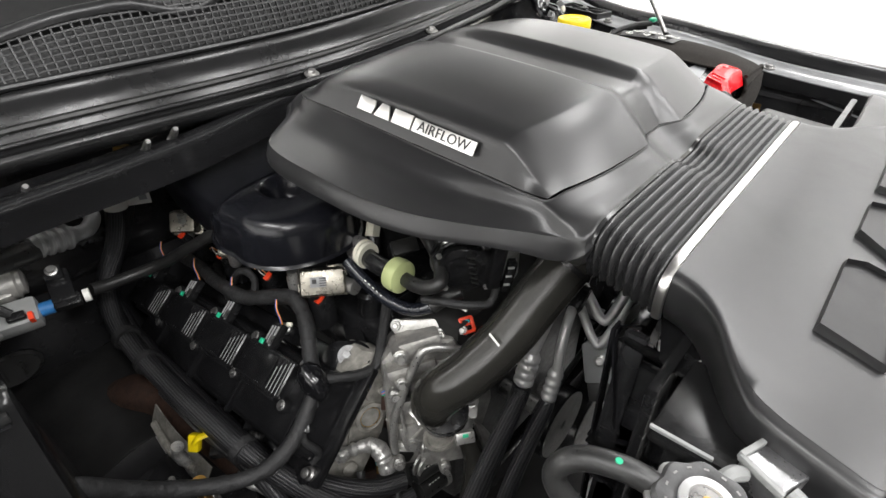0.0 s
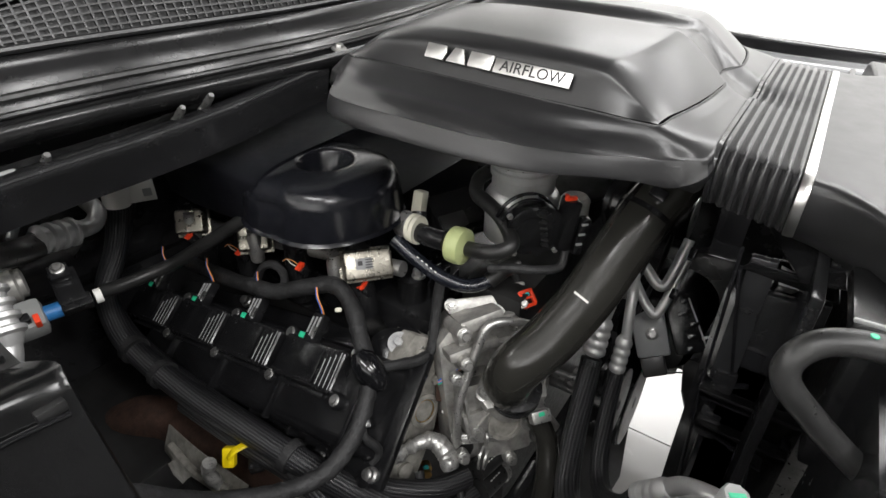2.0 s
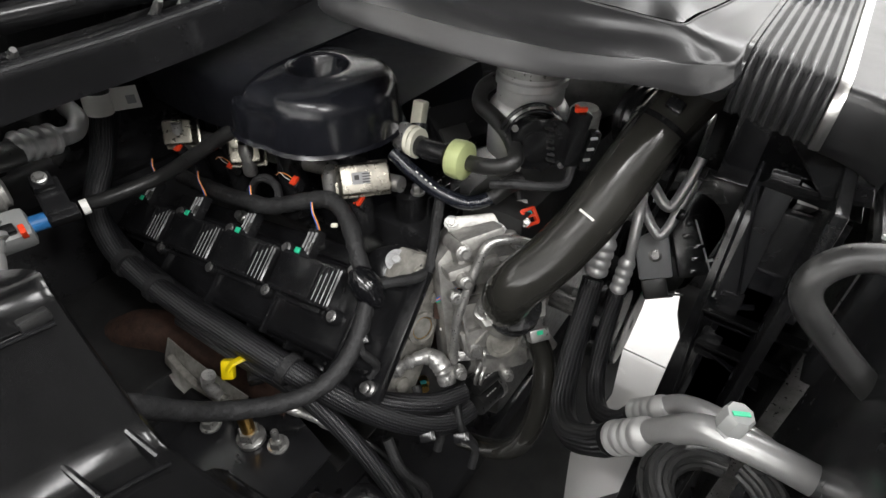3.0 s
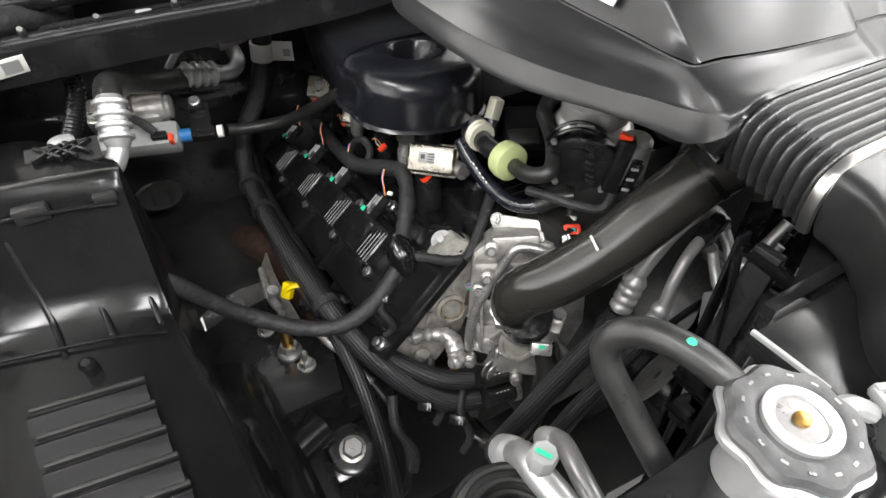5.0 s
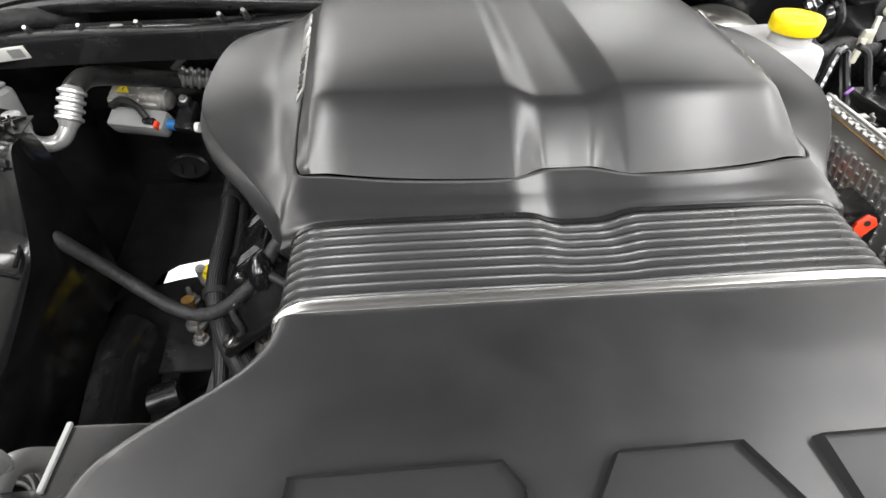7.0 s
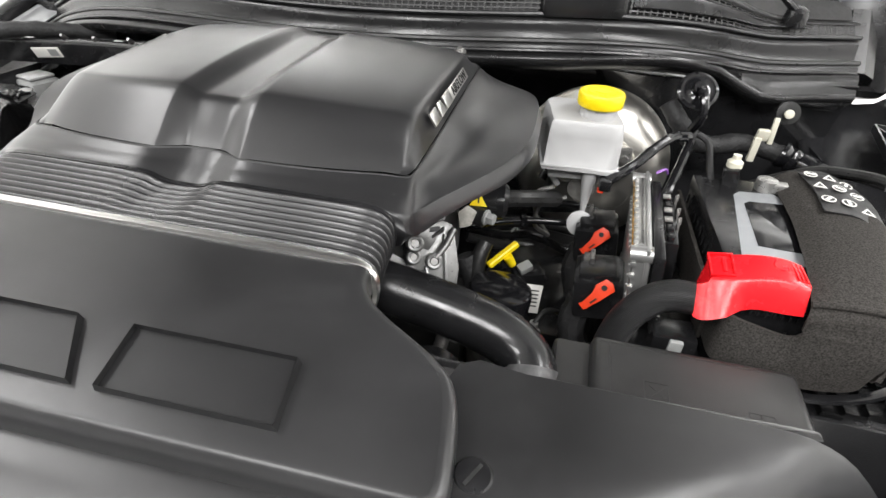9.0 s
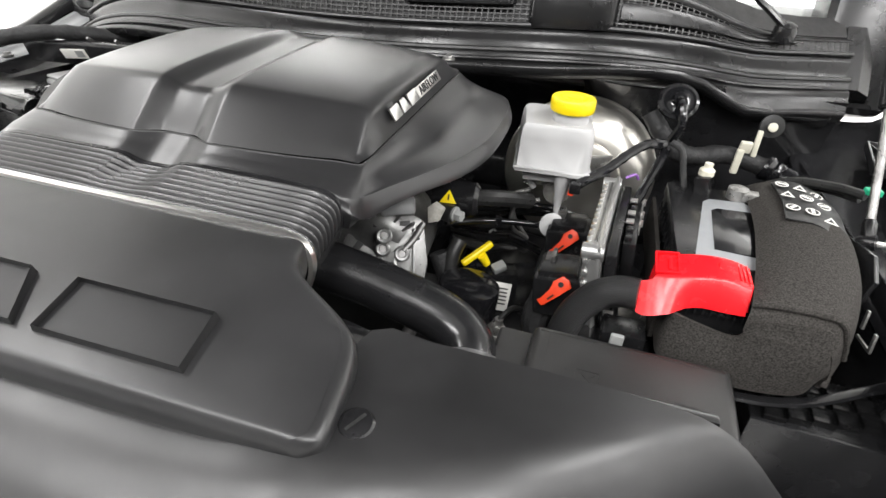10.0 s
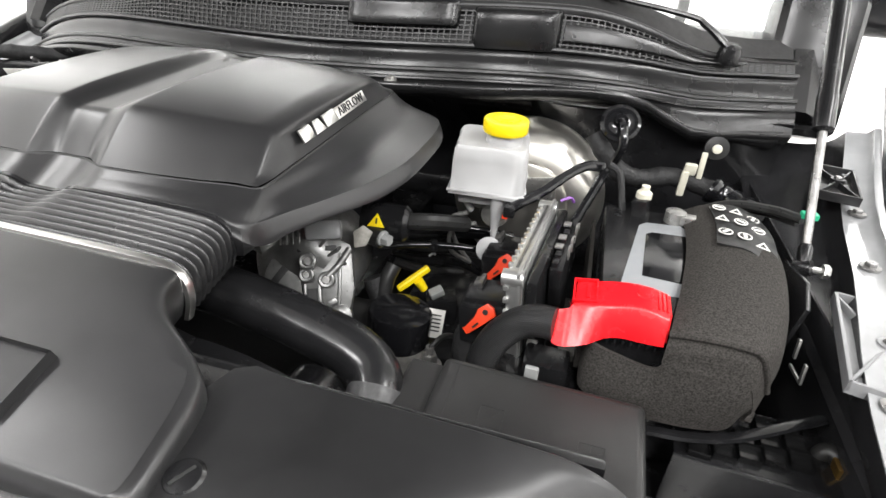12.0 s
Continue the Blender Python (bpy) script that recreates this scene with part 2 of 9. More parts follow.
def solo(name, bm, material, label, category, group="", kind="", smooth=35.0):
    """A thing that is one mesh, in world metres, with its origin at its middle."""
    c = Vector((0, 0, 0))
    lo = Vector((1e9, 1e9, 1e9))
    hi = -lo
    for v in bm.verts:
        for k in range(3):
            lo[k], hi[k] = min(lo[k], v.co[k]), max(hi[k], v.co[k])
    c = Vector(((lo.x + hi.x) / 2, (lo.y + hi.y) / 2, lo.z))
    bm.transform(Matrix.Translation(-c))
    ob = new(name, finish(name, bm, material, smooth))
    ob.location = c
    ORIGIN[ob] = c
    return tagged(ob, label, category, group, kind)


def axes(o, x, z):
    """A pose at o whose x and z axes point along x and z (x is kept)."""
    x = Vector(x).normalized()
    y = Vector(z).cross(x).normalized()
    z = x.cross(y)
    m = Matrix((x, y, z)).transposed().to_4x4()
    return Matrix.Translation(o) @ m


def join(*bms):
    out = bms[0]
    for b in bms[1:]:
        me = bpy.data.meshes.new("tmp")
        b.to_mesh(me)
        b.free()
        out.from_mesh(me)
        bpy.data.meshes.remove(me)
    return out


def box(sx, sy, sz, m=None, bevel=0.0, seg=2, taper=1.0):
    """A block on its base, centred in x and y."""
    bm = bmesh.new()
    bmesh.ops.create_cube(bm, size=1.0)
    for v in bm.verts:
        k = taper if v.co.z > 0 else 1.0
        v.co = Vector((v.co.x * sx * k, v.co.y * sy * k, (v.co.z + 0.5) * sz))
    if bevel:
        bmesh.ops.bevel(bm, geom=bm.edges[:], offset=bevel, segments=seg, profile=0.6, affect="EDGES")
    if m is not None:
        bm.transform(m)
    return bm


def lathe(profile, seg=24, m=None, lobes=0, lobe=0.0):
    """A turned body from (radius, height) pairs, closed at both ends."""
    bm = bmesh.new()
    rings = []
    for r, z in profile:
        ring = []
        for i in range(seg):
            a = 2 * math.pi * i / seg
            k = 1 + lobe * math.cos(lobes * a) if lobes else 1
            ring.append(bm.verts.new((r * k * math.cos(a), r * k * math.sin(a), z)))
        rings.append(ring)
    for a, b in zip(rings, rings[1:]):
        for i in range(seg):
            bm.faces.new((a[i], a[(i + 1) % seg], b[(i + 1) % seg], b[i]))
    bm.faces.new(rings[0][::-1])
    bm.faces.new(rings[-1])
    if m is not None:
        bm.transform(m)
    return bm


def prism(poly, h, m=None, bevel=0.0, seg=2, inset_top=0.0):
    """A flat polygon (x, y) raised by h."""
    bm = bmesh.new()
    n = len(poly)
    cx, cy = sum(p[0] for p in poly) / n, sum(p[1] for p in poly) / n
    k = 1 - inset_top
    lo = [bm.verts.new((x, y, 0)) for x, y in poly]
    hi = [bm.verts.new((cx + (x - cx) * k, cy + (y - cy) * k, h)) for x, y in poly]
    bm.faces.new(lo[::-1])
    bm.faces.new(hi)
    for i in range(n):
        bm.faces.new((lo[i], lo[(i + 1) % n], hi[(i + 1) % n], hi[i]))
    if bevel:
        bmesh.ops.bevel(bm, geom=bm.edges[:], offset=bevel, segments=seg, profile=0.6, affect="EDGES")
    if m is not None:
        bm.transform(m)
    return bm


def catmull(pts, per):
    pts = [Vector(p) for p in pts]
    if len(pts) < 3:
        return [pts[0].lerp(pts[1], i / per) for i in range(per + 1)]
    ext = [pts[0] * 2 - pts[1]] + pts + [pts[-1] * 2 - pts[-2]]
    out = []
    for i in range(1, len(ext) - 2):
        a, b, c, d = ext[i - 1:i + 3]
        for k in range(per):
            u = k / per
            out.append(0.5 * (2 * b + (c - a) * u + (2 * a - 5 * b + 4 * c - d) * u * u + (3 * b - a - 3 * c + d) * u ** 3))
    out.append(pts[-1])
    return out


def tube(pts, r, seg=12, per=6, ribs=0.0, pitch=0.006, wobble=0.0, flat=1.0, r_end=None):
    """A round body swept along a smooth curve. ribs: depth of corrugation; wobble: uneven taping; UVs run round and along it in metres."""
    path = catmull(pts, per)
    if ribs:
        total = sum((b - a).length for a, b in zip(path, path[1:]))
        n = max(8, int(total / pitch * 4))
        dense, acc, k = [], [0.0], 0
        for a, b in zip(path, path[1:]):
            acc.append(acc[-1] + (b - a).length)
        for i in range(n + 1):
            s = total * i / n
            while k < len(path) - 2 and acc[k + 1] < s:
                k += 1
            dense.append(path[k].lerp(path[k + 1], (s - acc[k]) / max(1e-9, acc[k + 1] - acc[k])))
        path = dense
    bm = bmesh.new()
    uvl = bm.loops.layers.uv.new("UVMap")
    up = Vector((0, 0, 1))
    first = (path[1] - path[0]).normalized()
    if abs(first.dot(up)) > 0.9:
        up = Vector((0, 1, 0))
    side = first.cross(up).normalized()
    rings, lengths, run = [], [], 0.0
    for i, p in enumerate(path):
        d = (path[min(i + 1, len(path) - 1)] - path[max(i - 1, 0)]).normalized()
        side = (side - d * side.dot(d)).normalized()
        other = d.cross(side)
        if i:
            run += (p - path[i - 1]).length
        rad = r if r_end is None else r + (r_end - r) * i / (len(path) - 1)
        if ribs:
            rad += ribs * (0.5 - 0.5 * math.cos(2 * math.pi * run / pitch))
        if wobble:
            rad *= 1 + wobble * noise.noise(p * 90) + 0.5 * wobble * noise.noise(p * 260)
        rings.append([bm.verts.new(p + side * (rad * math.cos(2 * math.pi * k / seg)) + other * (rad * flat * math.sin(2 * math.pi * k / seg))) for k in range(seg)])
        lengths.append(run)
    for i in range(len(rings) - 1):
        a, b = rings[i], rings[i + 1]
        for k in range(seg):
            f = bm.faces.new((a[k], a[(k + 1) % seg], b[(k + 1) % seg], b[k]))
            us = (k, k + 1, k + 1, k)
            vs = (i, i, i + 1, i + 1)
            for lp, u, v in zip(f.loops, us, vs):
                lp[uvl].uv = (u / seg * 2 * math.pi * r, lengths[v])
    bm.faces.new(rings[0][::-1])
    bm.faces.new(rings[-1])
    return bm


def grid(rows, nu=1, nv=1, closed=False, thick=0.0):
    """A smooth sheet through rows of points; nu, nv: steps between two points along and across the rows."""
    fine = [catmull(r, nu) for r in rows]
    cols = list(zip(*fine))
    cols = [catmull(c, nv) for c in cols]
    bm = bmesh.new()
    vs = [[bm.verts.new(p) for p in c] for c in cols]
    n = len(vs)
    for i in range(n if closed else n - 1):
        a, b = vs[i], vs[(i + 1) % n]
        for k in range(len(a) - 1):
            try:
                bm.faces.new((a[k], b[k], b[k + 1], a[k + 1]))
            except ValueError:
                pass
    if thick:
        bmesh.ops.recalc_face_normals(bm, faces=bm.faces[:])
        bmesh.ops.solidify(bm, geom=bm.faces[:], thickness=thick)
    return bm


def hexbolt(r, h, m, washer=0.0):
    b = lathe([(r, 0), (r, h * 0.8), (r * 0.86, h)], 6, m)
    if washer:
        b = join(b, lathe([(washer, -0.0015), (washer, 0.0012), (r, 0.0022)], 18, m))
    return b


def letters(text, size, depth, m, spacing=1.0):
    """Raised lettering in the built-in font."""
    cu = bpy.data.curves.new("lettering", "FONT")
    cu.body, cu.size, cu.extrude, cu.align_x, cu.align_y, cu.space_character = text, size, depth, "CENTER", "CENTER", spacing
    cu.resolution_u = 3
    ob = bpy.data.objects.new("lettering", cu)
    scene.collection.objects.link(ob)
    me = bpy.data.meshes.new_from_object(ob.evaluated_get(bpy.context.evaluated_depsgraph_get()))
    bpy.data.objects.remove(ob)
    bm = bmesh.new()
    bm.from_mesh(me)
    bpy.data.meshes.remove(me)
    bm.transform(m)
    return bm


def mirror_x(rows):
    return [[(-p[0], p[1], p[2]) for p in r] for r in rows]


def ring_clamp(c, d, r, w=0.008, t=0.0015):
    """A band round a hose."""
    m = axes(c, Vector(d).orthogonal(), d)
    return lathe([(r, -w / 2), (r + t, -w / 2), (r + t, w / 2), (r, w / 2)], 22, m)

# ---- the room ----
FLOOR_Z = 0.0
floor = new("floor", finish("floor", box(12.0, 12.0, 0.08, pose(0, 0, FLOOR_Z - 0.09)), M_GROUT, 0))
tagged(floor, "pale grey grout bed under polished white floor tiles", "floor", kind="structure")
for wname, wx, wy, sx, sy in (("wall_north", 0, 6.05, 12.2, 0.1), ("wall_south", 0, -6.05, 12.2, 0.1), ("wall_east", 6.05, 0, 0.1, 12.0), ("wall_west", -6.05, 0, 0.1, 12.0)):
    # only the south wall, out of view, is darkened against bounce
    w = new(wname, finish(wname, box(sx, sy, 4.2, pose(wx, wy, FLOOR_Z - 0.01)), M_WALLD if wname == "wall_south" else M_WALL, 0))
    tagged(w, "plain unseen showroom wall, coloured dark to cut bounced light" if wname == "wall_south" else "plain white painted showroom wall", "wall", kind="structure")
ceiling = new("ceiling", finish("ceiling", box(12.2, 12.2, 0.1, pose(0, 0, 4.2)), M_CEIL, 0))
tagged(ceiling, "plain white showroom ceiling with lamps", "ceiling", kind="structure")

# ---- car body round the engine bay ----


def cowl_y(x):
    return 0.115 * (x / 0.7) ** 2


def cowl_z(x):
    x = min(0.66, x)
    return 0.073 * x ** 2 - 0.255 * x ** 4 + 0.0346 * x - 0.032 * x ** 3


def edge_z(x):
    """The front edge kicks up over the booster and steps down at the driver's corner."""
    return 0.016 + 0.010 * max(0, 1 - abs(x - 0.5) / 0.14) - 0.028 * min(1, max(0, (x - 0.62) / 0.05))


def intake_h(x):
    """Height of the mesh, falling off towards both ends."""
    k = (abs(x) - 0.34) / 0.22 if x < 0 else (x - 0.44) / 0.34
    k = min(1, max(0, k))
    return 1 - (0.5 if x < 0 else 0.72) * k * k * (3 - 2 * k)


def cowl_rows(profile, xs, dy=0.0, dz=0.0):
    return [[(x, y + cowl_y(x) + dy, z + cowl_z(x) + dz) for x in xs] for y, z in profile]


XS = [i * 0.085 - 0.85 for i in range(21)]
cowl = thing("cowl", (0, 0.6, 1.2), "black plastic cowl with mesh air intake below windshield", "cowl")
FRONT = [[(x, y + cowl_y(x), z + cowl_z(x) + edge_z(x)) for x in XS] for y, z in ((0.584, 1.182), (0.575, 1.190), (0.572, 1.200), (0.576, 1.206))]
part("front_flange", grid(FRONT, 2, 2, thick=0.003), M_COWL, cowl, "folded black front flange")
part("panel", grid([FRONT[-1]] + cowl_rows([(0.590, 1.219), (0.603, 1.223), (0.609, 1.233), (0.614, 1.236), (0.622, 1.231), (0.630, 1.232), (0.638, 1.247),
                              (0.642, 1.262), (0.649, 1.270), (0.655, 1.266)], XS), 2, 3, thick=0.003), M_COWL, cowl)
part("bead", tube([(x, 0.600 + cowl_y(x), 1.2245 + cowl_z(x)) for x in [0.05 * k - 0.8 for k in range(33)]], 0.0035, 8, 2), M_COWL, cowl, "pressed stiffening bead")
part("lip", tube([(x, 0.647 + cowl_y(x), 1.274 + cowl_z(x)) for x in XS], 0.0042, 8, 2), M_COVER2, cowl, "raised satin edge strip")
part("seal", tube([(x, 0.614 + cowl_y(x), 1.237 + cowl_z(x)) for x in XS], 0.005, 8, 2), M_RUBBER, cowl, "black rubber bonnet seal")


def intake_rows(profile, xs):
    """Rows above the lip, their rise scaled by the height of the intake."""
    return [[(x, y + cowl_y(x), 1.275 + (z - 1.275) * intake_h(x) + cowl_z(x)) for x in xs] for y, z in profile]


XF = [0.0425 * i - 0.85 for i in range(41)]
# a black sheet stands in for the shade behind the mesh
part("backing", grid(intake_rows([(0.668, 1.266), (0.690, 1.336)], XF), 1, 1), M_INKSHADE, cowl, "black sheet standing in for the shade behind mesh")


def notch(x):
    return 0.016 * min(1, max(0, 2.2 - abs(x + 0.225) / 0.022))


part("top_lip", grid([[(x, y, z - notch(x)) for x, y, z in r] for r in intake_rows([(0.668, 1.331), (0.668, 1.338), (0.673, 1.344), (0.680, 1.344), (0.690, 1.338), (0.715, 1.334), (0.735, 1.330)], XF)], 2, 2, thick=0.003), M_COVER2, cowl, "satin top edge of the intake")


def mesh_bars():
    bm = bmesh.new()

    def strip(a, b, w, n):
        a, b, n = Vector(a), Vector(b), Vector(n).normalized()
        s = (b - a).cross(n).normalized() * w / 2
        d = n * 0.003
        vs = [bm.verts.new(p) for p in (a - s, a + s, b + s, b - s, a - s - d, a + s - d, b + s - d, b - s - d)]
        for f in ((0, 1, 2, 3), (1, 0, 4, 5), (2, 1, 5, 6), (3, 2, 6, 7), (0, 3, 7, 4)):
            bm.faces.new([vs[k] for k in f])
    nx = 150
    for i in range(nx + 1):
        x = -0.84 + 1.68 * i / nx
        o, h = cowl_y(x), cowl_z(x)
        for k in range(3):
            za, zb = 1.275 + 0.0203 * k * intake_h(x), 1.275 + 0.0203 * (k + 1) * intake_h(x)
            ya, yb = 0.652 + 0.0068 * k, 0.652 + 0.0068 * (k + 1)
            strip((x, ya + o, za + h), (x, yb + o, zb + h), 0.0022, (0, -1, 0.35))
    for j in range(1, 8):
        hz, y = 0.061 * j / 8, 0.652 + 0.0204 * j / 8
        for i in range(60):
            xa, xb = -0.84 + 1.68 * i / 60, -0.84 + 1.68 * (i + 1) / 60
            strip((xa, y + cowl_y(xa), 1.275 + hz * intake_h(xa) + cowl_z(xa)), (xb, y + cowl_y(xb), 1.275 + hz * intake_h(xb) + cowl_z(xb)), 0.0022, (0, -1, 0.35))
    return bm


tagged(part("mesh", mesh_bars(), M_MESH, cowl, "black square intake mesh", smooth=0), kind="stuff")
xs3 = [0.285, 0.290, 0.300, 0.330, 0.365, 0.400, 0.422, 0.430, 0.434]
bulge = (-0.010, 0.001, 0.005, 0.006, 0.006, 0.006, 0.004, -0.001, -0.010)
rows3 = intake_rows([(0.647, 1.271), (0.645, 1.290), (0.651, 1.318), (0.656, 1.330), (0.664, 1.335), (0.684, 1.338), (0.71, 1.338)], xs3)
part("blank_panel", grid([[(x, y - b, z) for (x, y, z), b in zip(r, bulge)] for r in rows3], 2, 2, thick=0.004), M_COWL, cowl, "smooth black hump between two mesh fields")
xs3 = [0.055, 0.060, 0.075, 0.12, 0.17, 0.22, 0.245, 0.255, 0.260]
rows3 = intake_rows([(0.664, 1.302), (0.657, 1.304), (0.656, 1.310), (0.664, 1.330), (0.668, 1.342), (0.678, 1.347), (0.70, 1.345)], xs3)
part("blank_panel", grid([[(x, y - b * 0.7, z) for (x, y, z), b in zip(r, bulge)] for r in rows3], 2, 2, thick=0.004), M_COWL, cowl, "smooth black panel above the mesh")
xs4 = [0.44 + 0.045 * k for k in range(8)]
part("blank_panel", grid([[(x, y - 0.003 + cowl_y(x), 1.275 + h * intake_h(x) + 0.014 * f + cowl_z(x)) for x in xs4] for y, h, f in ((0.654, 0.0, 1), (0.655, 0.002, 1.1), (0.662, 0.030, 0.6), (0.664, 0.033, 0.5))], 2, 2, thick=0.003), M_COWL, cowl, "gloss black wedge between two mesh fields")
for bx in (-0.11, 0.165):
    part("bolt", hexbolt(0.0065, 0.007, pose(bx, 0.588 + cowl_y(bx), 1.222 + cowl_z(bx), 12), 0.011), M_STEELZ, cowl, "zinc bolt with washer")

wind = thing("windshield", (0, 0.75, 1.33), "tinted laminated windshield glass with black border", "windshield")
def glass_rows(profile):
    return [[(x, y + cowl_y(x), z + cowl_z(x) - 0.061 * (1 - intake_h(x))) for x in XS] for y, z in profile]


wind_glass = part("glass", grid(glass_rows([(0.70, 1.330), (0.98, 1.50), (1.52, 1.83)]), 2, 2, thick=0.005), M_GLASS, wind)
wind_glass.visible_shadow = False
part("border", grid(glass_rows([(0.705, 1.3375), (0.75, 1.3645)]), 2, 1), M_INKSHADE, wind, "black ceramic border")


cabin = thing("cabin", (0, 2.0, 0.0), "dark closed truck cabin behind the windshield", "truck cabin")
part("roof", grid([[(x, 1.52 + cowl_y(x), 1.81), (x, 1.85, 1.92), (x, 2.4, 1.95), (x, 3.0, 1.90)] for x in (-0.86, -0.5, 0, 0.5, 0.86)], 2, 3, thick=0.02), M_PAINT, cabin, "silver painted roof")
part("headliner", grid([[(x, 1.54 + cowl_y(x), 1.785), (x, 1.85, 1.89), (x, 2.4, 1.92), (x, 2.96, 1.87)] for x in (-0.82, -0.4, 0, 0.4, 0.82)], 2, 3, thick=0.006), M_HEADLINER, cabin, "pale cloth headliner")
part("rear_wall", box(1.74, 0.04, 1.15, pose(0, 3.0, 0.0), 0.01), M_STEEL, cabin)
part("dashboard", grid([[(x, 0.86 + cowl_y(x), 1.30), (x, 1.1, 1.31), (x, 1.25, 1.22), (x, 1.3, 0.9)] for x in (-0.84, -0.4, 0, 0.4, 0.84)], 2, 3, thick=0.01), M_DARK, cabin, "black dashboard top")
for sx in (-0.87, 0.87):
    part("door_panel", box(0.03, 2.05, 0.75, pose(sx, 1.98, 0.40), 0.01), M_STEEL, cabin)
    part("pillar_foot", box(0.15, 0.12, 0.27, pose(sx + 0.02 * (1 if sx > 0 else -1), 0.91, 1.14, -18), 0.03, 3), M_COWL, cabin, "gloss black pillar foot")
    part("rear_post", box(0.05, 0.08, 0.80, pose(sx, 2.96, 1.14), 0.01), M_STEEL, cabin, "black rear post")
    part("pillar", tube([(sx, 0.86, 1.18), (sx, 1.05, 1.40), (sx, 1.35, 1.62), (sx, 1.72, 1.88)], 0.05, 10, 4), M_COWL, cabin, "black windshield pillar")


def wiper(px, py, pz, ex, ey, ez):
    w = thing("windshield_wiper", (px, py, pz), "black windshield wiper arm resting at glass base", "wiper", "wipers")
    part("pivot", lathe([(0.020, -0.022), (0.019, -0.004), (0.015, 0.003), (0.008, 0.006)], 24, pose(px, py, pz, 20)), M_BLACK, w)
    part("arm", tube([(px, py, pz - 0.004), (px + (ex - px) * 0.16, py + (ey - py) * 0.3, pz + (ez - pz) * 0.42), (px + (ex - px) * 0.3, py + (ey - py) * 0.5, pz + (ez - pz) * 0.62), (ex, ey, ez)], 0.010, 10, 5, flat=0.7, r_end=0.006), M_BLACK, w)
    part("blade", tube([(ex + 0.10, ey - 0.01, ez - 0.012), (ex, ey, ez - 0.008), (ex - 0.25, ey + 0.01, ez)], 0.006, 6, 4), M_RUBBER, w)


wiper(0.72, 0.775, 1.312, 0.42, 0.80, 1.385)
wiper(-0.02, 0.722, 1.350, -0.36, 0.80, 1.385)

# firewall with stamped ribs
fire = thing("firewall", (0, 0.85, 0.0), "glossy black painted steel firewall behind the engine", "firewall")


def fire_y(x):
    return 0.90 if x < 0.25 else (0.90 - (x - 0.25) * 1.0 if x < 0.45 else 0.70 + 0.12 * max(0, x - 0.45))


part("panel", grid([[(x, fire_y(x) + dy + cowl_y(x) * 0.3, z) for x in XS] for z, dy in ((0.42, 0.06), (0.5, 0.04), (0.6, 0.02), (0.8, 0.0), (0.86, 0.004), (0.88, -0.010), (0.93, -0.010), (0.95, 0.0), (1.05, 0.0), (1.10, -0.012), (1.16, -0.03), (1.205, -0.05))], 2, 2, thick=0.004), M_STEEL, fire)
part("flange", grid([[(x, y + 0.06 * max(0, x - 0.3), z - 0.03 * (x - 0.3)) for x in (0.22, 0.32, 0.42, 0.52, 0.60, 0.68, 0.76, 0.83)] for y, z in ((0.80, 1.165), (0.742, 1.165), (0.718, 1.172), (0.706, 1.186), (0.704, 1.197), (0.716, 1.203), (0.76, 1.203))], 2, 2, thick=0.003), M_STEEL, fire, "folded black flange above the brake booster")

part("floor_pan", box(1.235, 1.68, 0.02, pose(-0.005, 1.63, 0.335), 0.006), M_STEEL, fire, "black underbody floor pan")

# inner fenders and rails
def flare(side, x, y):
    """The driver's fender edge runs outwards towards the cabin."""
    k = min(1, max(0, (x - 0.812) / 0.08)) if side > 0 else 0
    return side * (x + k * (0.25 * (max(y, 0.0) - 0.37) - 0.036))


for side, nm in ((-1, "passenger"), (1, "driver")):
    f = thing("inner_fender", (side * 0.84, 0.2, 0.4), "glossy black painted inner fender with top rail", "car body", "inner fenders")
    part("apron", grid([[(side * x, y, z) for y in (-0.35, -0.1, 0.15, 0.4, 0.65, 1.05)] for x, z in ((0.655 if side < 0 else 0.70, 0.60 if side < 0 else 0.22), (0.68 if side < 0 else 0.705, 0.605 if side < 0 else 0.40), (0.74, 0.62), (0.79, 0.80), (0.81, 0.95), (0.815, 1.06), (0.82, 1.085))], 3, 3, thick=0.004), M_STEEL, f)
    part("top_rail", grid([[(flare(side, x, y), y, z + 0.012 * (y > 0.3) + 0.28 * max(0, y - 0.68)) for y in (-0.35, -0.1, 0.15, 0.4, 0.65, 0.9)] for x, z in ((0.805, 1.040), (0.812, 1.052), (0.850, 1.058), (0.88, 1.065), (0.895, 1.092))], 3, 2, thick=0.003), M_STEEL, f)
    part("bolt_flange", grid([[(flare(side, x, y), y, z + 0.012 * (y > 0.3) + 0.28 * max(0, y - 0.68)) for y in (-0.35, -0.1, 0.15, 0.4, 0.65, 0.9)] for x, z in ((0.895, 1.094), (0.930, 1.096), (0.940, 1.106), (0.952, 1.107))], 3, 2, thick=0.003), M_PAINT, f, "silver painted bolt flange")
    for by in (0.16, 0.43, 0.62):
        part("bolt", hexbolt(0.008, 0.007, pose(flare(side, 0.915, by), by, 1.097 + 0.012 * (by > 0.3)), 0.013), M_DULL, f, "dark steel bolt")
    part("outer_edge", grid([[(flare(side, x, y), y, z + 0.02 * (y + 0.35) + 0.28 * max(0, y - 0.68)) for y in (-0.45, -0.2, 0.1, 0.4, 0.68, 0.85, 1.05)] for x, z in ((0.952, 1.10), (0.96, 1.116), (0.975, 1.124), (1.0, 1.12), (1.03, 1.10), (1.048, 1.04), (1.05, 0.8))], 3, 3, thick=0.003), M_STEEL, f, "black fender edge")

